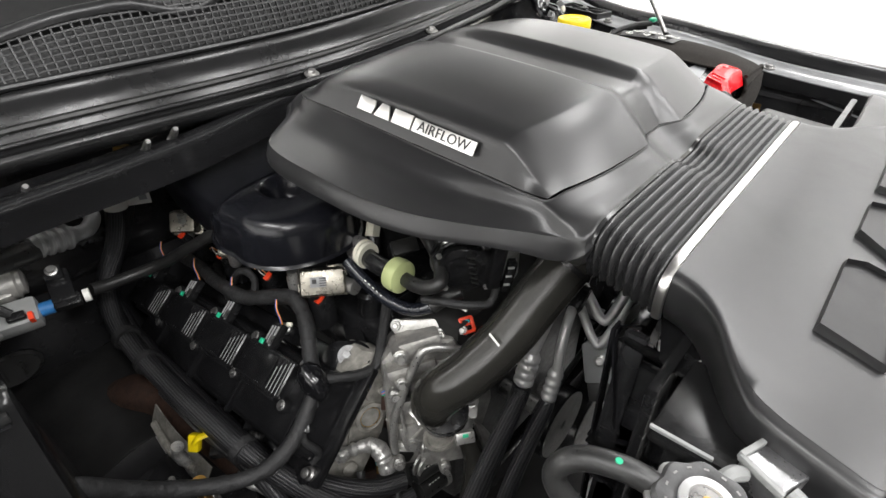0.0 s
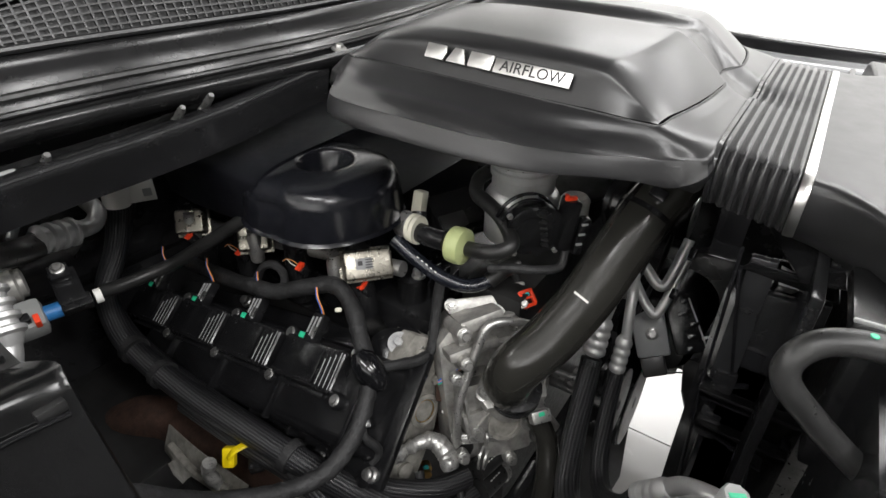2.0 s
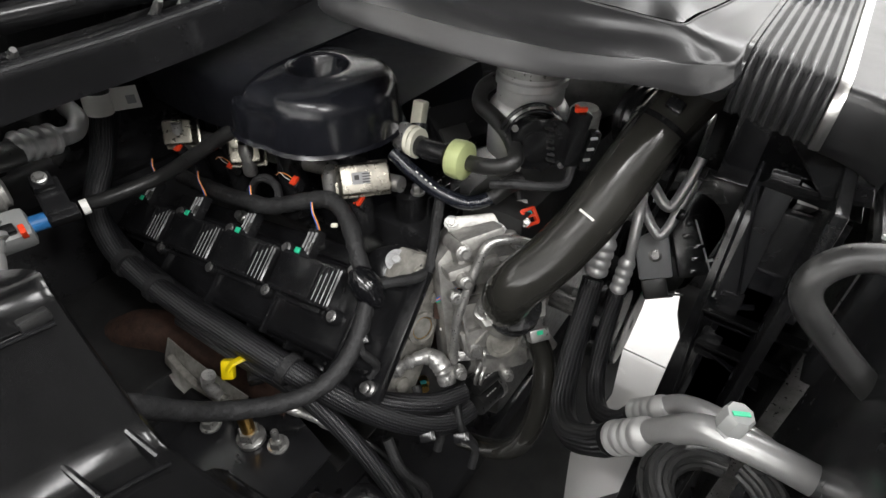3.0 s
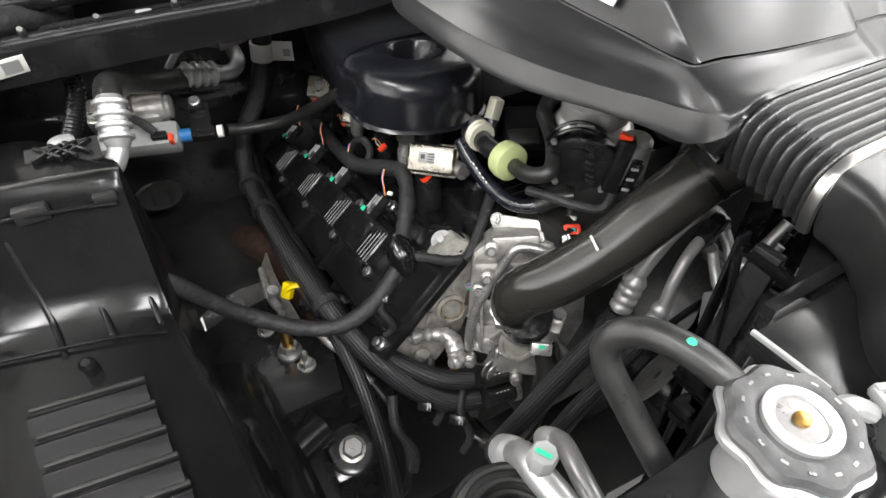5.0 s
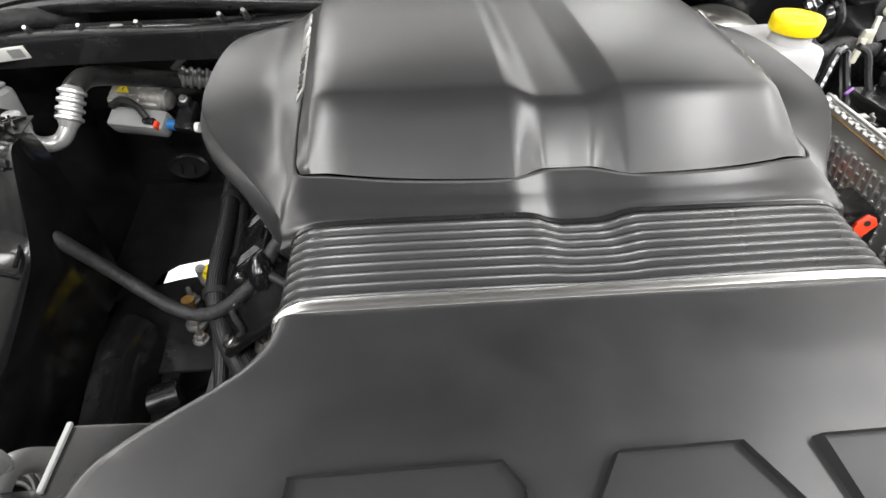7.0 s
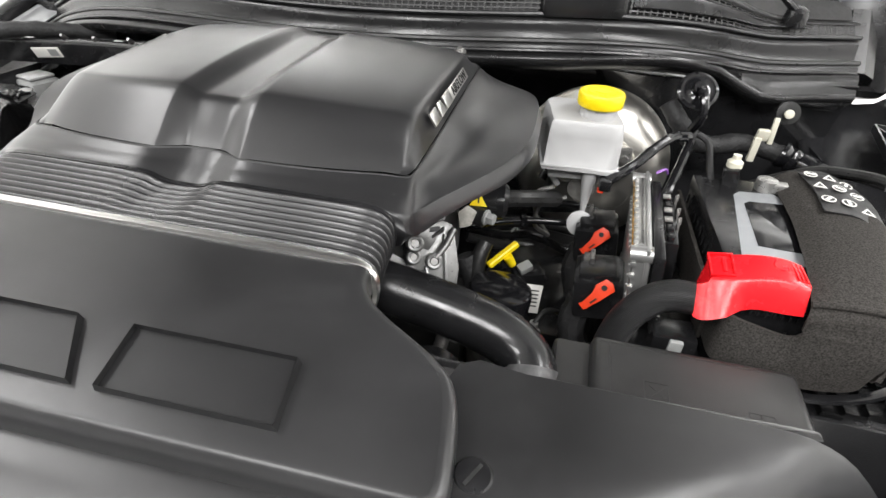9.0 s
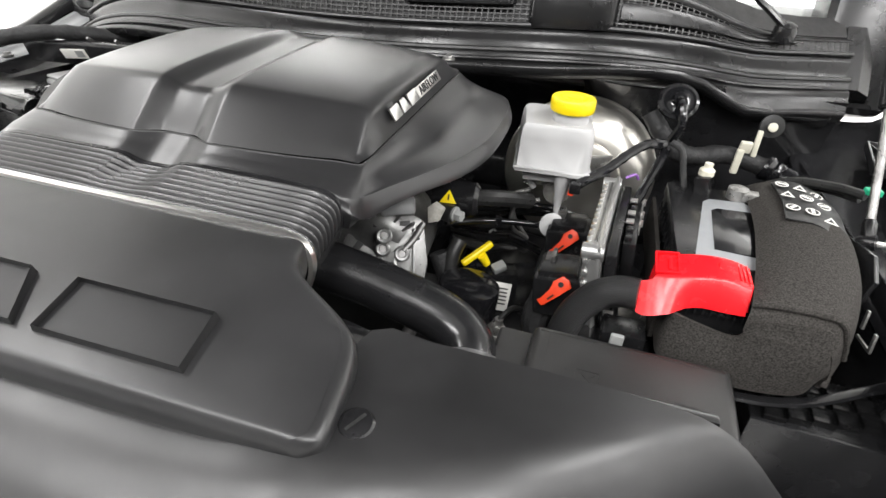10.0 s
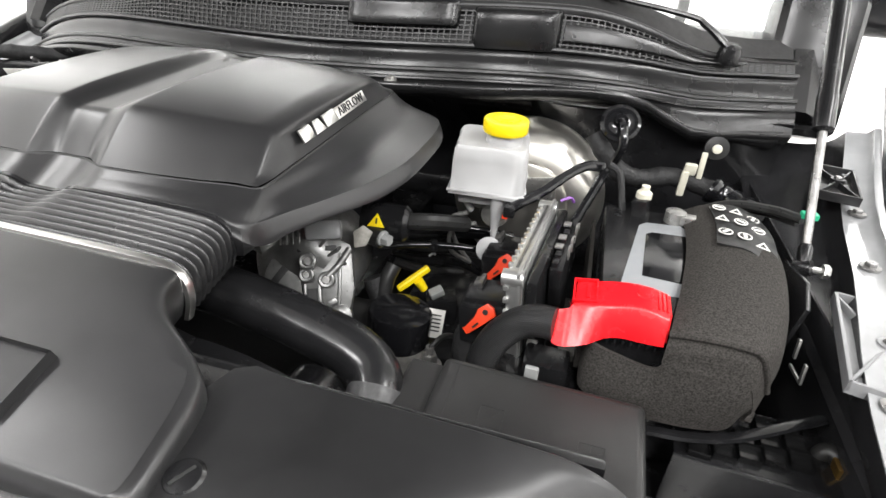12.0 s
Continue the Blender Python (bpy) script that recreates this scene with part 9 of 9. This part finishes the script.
for k, (u, v) in enumerate(((0, 0), (1, 0), (2, 0), (0, 1), (1, 1), (2, 1), (0, 2), (1, 2), (2, 2))):
    px_, py_ = 0.700 + 0.0205 * u - 0.002 * v, 0.449 - 0.040 * v - 0.008 * u
    m = pose(px_, py_, 1.1500 + 0.0028 * min(1, v) + 0.0012 * (u == 1) - 0.0040 * (u == 2) - 0.0010 * (v == 2), 2, 5 * u - 2, -14)
    if (u + v) % 3 == 1:
        part("symbol", prism([(-0.0085, -0.008), (0.0085, -0.008), (0.0, 0.009)], 0.0006, m), M_PAPER, fl, "white triangle symbol")
        part("symbol_bar", prism([(-0.004, -0.0055), (0.004, -0.0055), (0.0, 0.0035)], 0.0009, m), M_INKSHADE, fl, "black symbol core")
    else:
        part("symbol", lathe([(0.0085, 0), (0.0085, 0.0006)], 24, m), M_PAPER, fl, "white round symbol")
        part("symbol_core", lathe([(0.0066, 0.0003), (0.0066, 0.0008)], 20, m), M_INKSHADE, fl, "black symbol core")
        part("symbol_bar", box(0.011, 0.0042, 0.0004, m @ pose(0, 0, 0.0008, 0, 0, 40 * k)), M_PAPER, fl, "white symbol bar")

red = thing("positive_terminal_cover", (0.56, 0.165, 1.09), "bright red plastic positive terminal cover", "terminal cover")
RED = ((0.499, 0.186, 1.106, 0.172, 1.119, 0.143, 1.099, 0.012), (0.511, 0.188, 1.109, 0.170, 1.122, 0.141, 1.098, 0.006), (0.523, 0.190, 1.113, 0.171, 1.126, 0.142, 1.098, 0), (0.527, 0.205, 1.138, 0.176, 1.130, 0.143, 1.098, 0),
       (0.545, 0.206, 1.142, 0.174, 1.134, 0.150, 1.100, 0), (0.562, 0.206, 1.146, 0.175, 1.137, 0.164, 1.102, 0), (0.578, 0.206, 1.148, 0.176, 1.140, 0.165, 1.106, 0), (0.594, 0.206, 1.148, 0.175, 1.142, 0.163, 1.107, 0), (0.607, 0.206, 1.146, 0.173, 1.141, 0.160, 1.109, 0), (0.618, 0.207, 1.142, 0.171, 1.139, 0.158, 1.111, 0))
part("body", grid([[(x, ry + 0.010, 1.098), (x, ry + 0.002, rz - 0.003), (x, ry, rz), (x, fy, fz), (x + 0.1 * dx, fy - 0.003, fz - 0.003), (x + dx, by, bz), (x + dx, by + 0.006, bz - 0.001)] for x, ry, rz, fy, fz, by, bz, dx in RED], 1, 2, thick=0.0022), M_RED, red, smooth=40.0)
part("end_face", grid([[(0.6185, 0.208, 1.10), (0.6185, 0.163, 1.113)], [(0.6185, 0.207, 1.141), (0.6185, 0.174, 1.138)]], 1, 1, thick=0.002), M_RED, red)
for k in range(3):
    part("end_rib", box(0.0016, 0.030, 0.0014, pose(0.6165 - 0.0045 * k, 0.190, 1.1415 + 0.001 * k, 5), 0.0004), M_RED, red, "moulded rib")
HM = pose(0.5365, 0.1915, 1.1345, 17, -8, 0)
part("hinge", join(box(0.024, 0.0022, 0.006, HM @ pose(0, 0.0145, 0), 0.0006), box(0.024, 0.0022, 0.006, HM @ pose(0, -0.0145, 0), 0.0006), box(0.0022, 0.031, 0.006, HM @ pose(0.0115, 0, 0), 0.0006), box(0.0022, 0.031, 0.006, HM @ pose(-0.0115, 0, 0), 0.0006), box(0.004, 0.018, 0.005, HM @ pose(0.003, 0, 0), 0.001)), M_RED, red, "raised hinge frame")
part("button", lathe([(0.008, 0), (0.007, 0.0016), (0.005, 0.0018)], 20, pose(0.594, 0.194, 1.1455, 10)), M_RED, red, "round moulded button")
cab = thing("positive_cable", (0.46, 0.16, 1.0), "thick black corrugated battery cable", "cable")
part("sleeve", tube([(0.512, 0.160, 1.110), (0.490, 0.164, 1.106), (0.470, 0.164, 1.094), (0.452, 0.160, 1.072), (0.442, 0.156, 1.045), (0.438, 0.155, 1.01), (0.44, 0.16, 0.95)], 0.0175, 20, 6), M_SLEEVE, cab)

fbox = thing("fuse_box", (0.51, 0.05, 0.95), "black fuse box lid with embossed symbols", "fuse box")
FB = axes((0.508, 0.050, 1.0525), (1, -0.02, 0.0), (0.0, -0.05, 1))
part("lid", box(0.200, 0.150, 0.028, FB @ pose(0.0, -0.016, 0.0), 0.009, 3, 0.97), M_LID, fbox)
part("step", box(0.050, 0.128, 0.020, FB @ pose(-0.110, -0.006, -0.006), 0.008, 3), M_LID, fbox, "lower side step")
part("case", box(0.192, 0.120, 0.10, FB @ pose(-0.008, -0.006, -0.10), 0.006), M_BLACK, fbox, "black lower case")
part("panel_line", join(box(0.180, 0.0012, 0.0008, FB @ pose(0, 0.048, 0.0276)), box(0.0012, 0.108, 0.0008, FB @ pose(-0.080, -0.006, 0.0276))), M_LID, fbox, "raised border line")
for k, x in enumerate((-0.038, 0.052)):
    fr = FB @ pose(x, -0.006 - 0.012 * k, 0.0276)
    sym = part("symbol", join(box(0.022, 0.0012, 0.0009, fr @ pose(0, 0.011, 0)), box(0.022, 0.0012, 0.0009, fr @ pose(0, -0.011, 0)), box(0.0012, 0.022, 0.0009, fr @ pose(0.011, 0, 0)), box(0.0012, 0.022, 0.0009, fr @ pose(-0.011, 0, 0))), M_LID, fbox, "embossed symbol frame")
    for a in (45, -45) if k == 0 else (90, 0, 30):
        part("symbol_bar", box(0.018, 0.0020, 0.0009, fr @ pose(0, 0.001, 0, 0, 0, a)), M_LID, sym, "embossed bar")
for x, y in ((-0.060, 0.066), (0.03, 0.066)):
    part("catch", box(0.016, 0.012, 0.022, FB @ pose(x, y, -0.012), 0.003), M_BLACK, fbox, "black catch")
part("clip", box(0.014, 0.006, 0.026, FB @ pose(-0.012, 0.072, -0.002), 0.002), M_GREY, fbox, "bright spring clip")
midbox = thing("relay_block", (0.53, 0.17, 0.9), "black relay block between fuse box and battery", "relay block")
part("block", box(0.10, 0.05, 0.12, pose(0.498, 0.195, 0.90), 0.006), M_BLACK, midbox)
part("cap", box(0.05, 0.04, 0.03, pose(0.510, 0.180, 1.02), 0.005), M_BLACK, midbox)

fit = thing("fender_bracket", (0.79, 0.33, 1.02), "black folded steel bracket on the driver's inner fender", "bracket")
part("plate", prism([(-0.060, -0.045), (0.050, -0.040), (0.060, 0.020), (0.030, 0.042), (-0.050, 0.036)], 0.006, axes((0.786, 0.350, 1.080), (0, -1, 0.1), (-1, 0, 0.1)), 0.002), M_STEEL, fit)
part("fold", box(0.110, 0.006, 0.016, axes((0.780, 0.345, 1.040), (0, -1, 0.06), (-1, 0, 0.1)), 0.002), M_STEEL, fit, "folded lower edge")
for y, z in ((0.262, 1.071), (0.228, 1.062)):
    part("clip_edge", box(0.0030, 0.006, 0.024, axes((0.779, y, z - 0.012), (1, 0, 0), (0.05, 0.2, 1)), 0.001), M_STEELZ, fit, "bright clip edge")
part("clip_foot", box(0.003, 0.034, 0.004, axes((0.779, 0.246, 1.048), (1, 0, 0), (0, 0.1, 1)), 0.001), M_STEELZ, fit, "bright clip foot")

# firewall fittings
grom = thing("wire_grommet", (0.557, 0.600, 1.19), "round black rubber wire grommet on flange", "grommet")
part("disc", lathe([(0.032, -0.004), (0.032, 0.003), (0.027, 0.006), (0.020, 0.005), (0.012, 0.008), (0.009, 0.016)], 30, axes((0.557, 0.602, 1.205), (1, 0, 0), (0.0, -0.75, 0.65))), M_GLOSS, grom)
part("lead", tube([(0.558, 0.590, 1.212), (0.562, 0.570, 1.205), (0.566, 0.560, 1.18), (0.560, 0.575, 1.15)], 0.007, 10, 5, wobble=0.15), M_GLOSS, grom, "taped lead")
cl = thing("firewall_clip", (0.682, 0.628, 1.10), "pale cream plastic retaining clip", "clip", "firewall clips")
part("clip", join(box(0.020, 0.010, 0.020, axes((0.684, 0.625, 1.130), (1, 0, 0), (0.1, -0.2, 1)), 0.004), box(0.012, 0.009, 0.044, axes((0.678, 0.622, 1.092), (1, 0, 0), (0.15, -0.05, 1)), 0.003)), M_WHITE, cl)
cl2 = thing("firewall_clip", (0.715, 0.64, 1.12), "pale cream plastic arm on round grommet", "clip", "firewall clips")
part("arm", join(lathe([(0.0075, 0), (0.0075, 0.005), (0.005, 0.006)], 18, axes((0.719, 0.646, 1.172), (1, 0, 0), (0, -0.9, 0.3))), box(0.009, 0.006, 0.045, axes((0.702, 0.632, 1.122), (1, 0, 0), (0.35, 0.1, 0.9)), 0.002)), M_WHITE, cl2)
part("grommet", lathe([(0.019, -0.004), (0.019, 0.002), (0.012, 0.003)], 24, axes((0.720, 0.652, 1.172), (1, 0, 0), (0, -0.9, 0.3))), M_RUBBER, cl2, "black rubber ring")
fwh = thing("firewall_harness", (0.6, 0.6, 1.1), "taped wire harness along driver side firewall", "wire harness")
part("trunk", tube([(0.520, 0.610, 1.180), (0.545, 0.600, 1.150), (0.575, 0.605, 1.122), (0.615, 0.622, 1.112), (0.660, 0.635, 1.118), (0.71, 0.64, 1.108), (0.755, 0.62, 1.10), (0.79, 0.57, 1.10)], 0.016, 12, 6, wobble=0.16), M_TAPE, fwh)
part("shiny_wrap", tube([(0.725, 0.632, 1.108), (0.75, 0.62, 1.10), (0.775, 0.59, 1.10)], 0.019, 12, 6, wobble=0.35), M_GLOSS, fwh, "shiny tape wrap")
part("module_lead", tube([(0.540, 0.500, 1.165), (0.515, 0.480, 1.168), (0.490, 0.455, 1.158), (0.462, 0.425, 1.140), (0.435, 0.400, 1.128), (0.425, 0.392, 1.122)], 0.0075, 10, 6, wobble=0.15), M_GLOSS, fwh, "taped lead to reservoir")
part("lead_b", tube([(0.545, 0.498, 1.160), (0.535, 0.470, 1.140), (0.520, 0.430, 1.115), (0.51, 0.41, 1.09)], 0.007, 10, 5, wobble=0.15), M_GLOSS, fwh, "taped lead")
part("plug", box(0.016, 0.022, 0.016, pose(0.423, 0.390, 1.112), 0.003), M_BLACK, fwh, "black level sensor plug")
part("lock", box(0.008, 0.010, 0.004, pose(0.418, 0.386, 1.109)), M_ORANGE, fwh, "small red lock")
part("side_lead", tube([(0.66, 0.50, 1.10), (0.72, 0.50, 1.135), (0.77, 0.47, 1.150), (0.80, 0.44, 1.155)], 0.007, 10, 6), M_RUBBER, fwh, "black side lead")
part("side_lead", tube([(0.65, 0.52, 1.09), (0.71, 0.52, 1.12), (0.765, 0.49, 1.138), (0.80, 0.45, 1.145)], 0.006, 10, 6), M_RUBBER, fwh, "black side lead")
part("green_clip", box(0.020, 0.014, 0.008, pose(0.806, 0.440, 1.158), 0.002), M_GREEN, fwh, "green plastic clip")
part("purple_wire", tube([(0.508, 0.42, 1.135), (0.502, 0.41, 1.145), (0.49, 0.405, 1.14)], 0.002, 6, 4), M_WIRE["violet"], fwh, "violet wire")

# things low between engine and battery
low = thing("steering_pipe", (0.3, 0.42, 0.9), "black pipes and leads beside the engine", "pipe")
for k in range(4):
    part("pipe", tube([(0.22, 0.42 + 0.02 * k, 1.03 - 0.03 * k), (0.28, 0.44 + 0.02 * k, 1.025 - 0.035 * k), (0.34, 0.46 + 0.02 * k, 1.03 - 0.04 * k), (0.42, 0.50, 1.02 - 0.05 * k)], 0.008 + 0.002 * (k % 2), 10, 5), M_RUBBER if k % 2 else M_BLACK, low)
part("loom", tube([(0.24, 0.33, 1.0), (0.26, 0.32, 0.95), (0.25, 0.31, 0.88), (0.27, 0.30, 0.80)], 0.016, 12, 5), M_TAPE, low, "taped lead bundle")
part("clip", box(0.022, 0.016, 0.012, axes((0.332, 0.365, 0.968), (0.7, 0.5, 0.3), (-0.3, -0.4, 0.8)), 0.003), M_GREY, low, "small grey clip")
part("solenoid", box(0.05, 0.04, 0.05, pose(0.335, 0.375, 0.915, 0, 0, 20), 0.006), M_BLACK, low, "black solenoid block")
for k, (z, y) in enumerate(((1.062, 0.40), (1.044, 0.37))):
    part("cross_pipe", tube([(0.245, y - 0.03, z + 0.004), (0.29, y, z + 0.002), (0.34, y + 0.02, z), (0.40, y + 0.04, z - 0.008), (0.44, y + 0.05, z - 0.02)], 0.0050, 12, 5), M_GLOSS, low, "thin glossy black pipe")
    part("pipe_clip", box(0.010, 0.014, 0.016, axes((0.318, y + 0.012, z - 0.006), (1, 0.3, 0), (0, 0, 1)), 0.002), M_GLOSS, low, "black pipe clip")
part("drop_hose", tube([(0.268, 0.345, 1.02), (0.262, 0.330, 1.000), (0.262, 0.318, 0.97), (0.272, 0.310, 0.93), (0.29, 0.31, 0.88)], 0.012, 14, 5), M_RUBBER, low, "black rubber drop hose")
part("tie", tube([(0.30, 0.42, 1.0), (0.305, 0.425, 1.004), (0.31, 0.42, 1.006)], 0.002, 6, 4), M_GREY, low, "grey cable tie")
wallbox = thing("engine_side_cover", (0.36, 0.45, 0.6), "black engine side filler below brake parts", "engine part")
part("bulk", box(0.20, 0.36, 0.34, pose(0.36, 0.46, 0.58), 0.03), M_BLACK, wallbox)

# fender top, tray and connectors, driver side
tr = thing("battery_tray", (0.66, 0.2, 0.88), "black plastic battery tray with slotted shelf", "battery tray")
part("tray", box(0.26, 0.36, 0.012, pose(0.655, 0.310, 0.918), 0.003), M_BLACK, tr)
part("strap", tube([(0.575, 0.120, 1.030), (0.627, 0.126, 1.030), (0.662, 0.130, 1.030), (0.706, 0.143, 1.032), (0.763, 0.174, 1.036), (0.800, 0.198, 1.034)], 0.0065, 8, 5, flat=0.6), M_GUIDE, tr, "black hold-down strap")
for i in range(5):
    for j in range(3):
        cm = pose(0.676 + 0.025 * i, 0.138 + 0.022 * j + 0.004 * i, 1.006, 0, 0, -3)
        part("slot_cell", sunk([(-0.0110, -0.0095), (0.0110, -0.0095), (0.0110, 0.0095), (-0.0110, 0.0095)], 0.009, 0.002, 0.006, cm), M_COWL, tr, "dark shelf cell")
part("shelf", box(0.16, 0.10, 0.006, pose(0.735, 0.168, 1.000, 0, 0, -3), 0.002), M_BLACK, tr, "black shelf")
part("dark_wall", box(0.17, 0.006, 0.28, pose(0.735, 0.120, 0.730, 0, 0, -3), 0.002), M_STEEL, tr, "gloss black front wall")
brk = thing("fender_bracket", (0.857, 0.262, 1.086), "silver-grey ribbed plastic bracket on the fender edge", "bracket", "fender brackets")


def ribbed_bracket(g, cx, cy, cz, sx, sy, rot, mat):
    m = pose(cx, cy, cz, 0, 0, rot)
    part("plate", box(sx, sy, 0.004, m, 0.001), mat, g)
    for a, b, w, h in ((0, sy / 2 - 0.002, sx, 0.004), (0, -sy / 2 + 0.002, sx, 0.004), (sx / 2 - 0.002, 0, 0.004, sy), (-sx / 2 + 0.002, 0, 0.004, sy)):
        part("rim", box(w, h, 0.012, m @ pose(a, b, 0.003), 0.001), mat, g)
    for k in range(2):
        part("rib", box(math.hypot(sx, sy) * 0.46, 0.003, 0.010, m @ pose(-sx * 0.22 + sx * 0.44 * k, -sy * 0.22 + sy * 0.44 * k, 0.003, 0, 0, math.degrees(math.atan2(sy, sx)) + 6 * k), 0.0008), mat, g)
        part("rib", box(math.hypot(sx, sy) * 0.46, 0.003, 0.010, m @ pose(-sx * 0.22 + sx * 0.44 * k, sy * 0.22 - sy * 0.44 * k, 0.003, 0, 0, -math.degrees(math.atan2(sy, sx))), 0.0008), mat, g)
    part("boss", lathe([(0.011, 0), (0.011, 0.014), (0.006, 0.0145), (0.006, 0.006)], 18, m @ pose(0, 0, 0.002)), mat, g)
    part("bolt", hexbolt(0.0065, 0.006, m @ pose(0, 0, 0.014), 0.009), M_DULL, g, "dark steel bolt")


ribbed_bracket(brk, 0.857, 0.262, 1.086, 0.088, 0.185, -13, M_LATTICE)
brk2 = thing("fender_bracket", (0.915, 0.64, 1.10), "black ribbed plastic fender bracket", "bracket", "fender brackets")
ribbed_bracket(brk2, 0.925, 0.690, 1.122, 0.060, 0.150, -14, M_COVER2)
gc = thing("ground_terminal", (0.81, 0.15, 0.93), "black lead with green-tipped ground studs", "connector")
for k in range(2):
    p = Vector((0.812 - 0.006 * k, 0.158 - 0.004 * k, 0.992 - 0.026 * k))
    part("stud", join(hexbolt(0.0075, 0.010, axes(p, (0, 0, 1), (-1, 0.1, 0.1)), 0.0095), lathe([(0.0042, 0.008), (0.0042, 0.028), (0.003, 0.032)], 10, axes(p, (0, 0, 1), (-1, 0.1, 0.1)))), M_STEELZ, gc, "zinc stud")
    part("paint", lathe([(0.0082, 0.0085), (0.0078, 0.014)], 10, axes(p, (0, 0, 1), (-1, 0.1, 0.1))), M_GREEN, gc, "green paint")
part("bar", box(0.005, 0.018, 0.085, pose(0.819, 0.155, 0.935, 0, -8, 0), 0.002), M_BRASS, gc, "brass coloured bar")
part("boot", tube([(0.818, 0.165, 1.010), (0.808, 0.176, 1.012), (0.800, 0.176, 1.000), (0.797, 0.172, 0.975), (0.80, 0.17, 0.94)], 0.010, 12, 5), M_RUBBER, gc, "black rubber boot")
lampr = thing("headlamp_housing", (0.93, 0.1, 0.9), "silver-grey headlamp housing back beside the fender", "headlamp")
part("lens", grid([[(0.822, 0.168, 1.075), (0.87, 0.160, 1.082), (0.985, 0.15, 1.080)], [(0.812, 0.09, 1.062), (0.87, 0.08, 1.070), (0.985, 0.07, 1.066)], [(0.800, -0.10, 1.030), (0.87, -0.11, 1.036), (0.98, -0.12, 1.03)]], 4, 4, thick=0.004), M_PAINT, lampr)
cables = thing("lower_cable", (0.66, -0.02, 0.95), "black rubber cables beside radiator cover end", "cable")
part("cable", tube([(0.585, 0.020, 1.00), (0.62, 0.0, 1.02), (0.66, -0.01, 1.03), (0.71, -0.02, 1.02), (0.75, -0.05, 1.0)], 0.014, 12, 5, wobble=0.08), M_RUBBER, cables)
part("cable", tube([(0.59, -0.01, 0.98), (0.64, -0.03, 1.0), (0.69, -0.05, 1.0), (0.73, -0.08, 0.98)], 0.016, 12, 5, wobble=0.08), M_TAPE, cables)

# wing mirror beyond the fender
wm = thing("wing_mirror", (1.036, 1.15, 1.316), "black rounded wing mirror on the driver door", "mirror")
part("housing", box(0.20, 0.12, 0.22, pose(1.066, 1.15, 1.316, 0, 0, -8), 0.05, 5), M_STEEL, wm)
part("stalk", tube([(1.016, 1.17, 1.346), (1.02, 1.20, 1.326), (0.95, 1.22, 1.316)], 0.03, 14, 4, flat=0.7), M_COWL, wm, "black mirror arm")

# ---- white floor tiles ----
tile_mesh = finish("tile", box(0.597, 0.597, 0.010, None, 0.002, 1), M_FLOORT, 0)
for i in range(10):
    for j in range(10):
        t_ob = new("tile", tile_mesh)
        t_ob.parent = floor
        t_ob.location = (-2.7 + 0.6 * i, -2.7 + 0.6 * j, FLOOR_Z - 0.010)
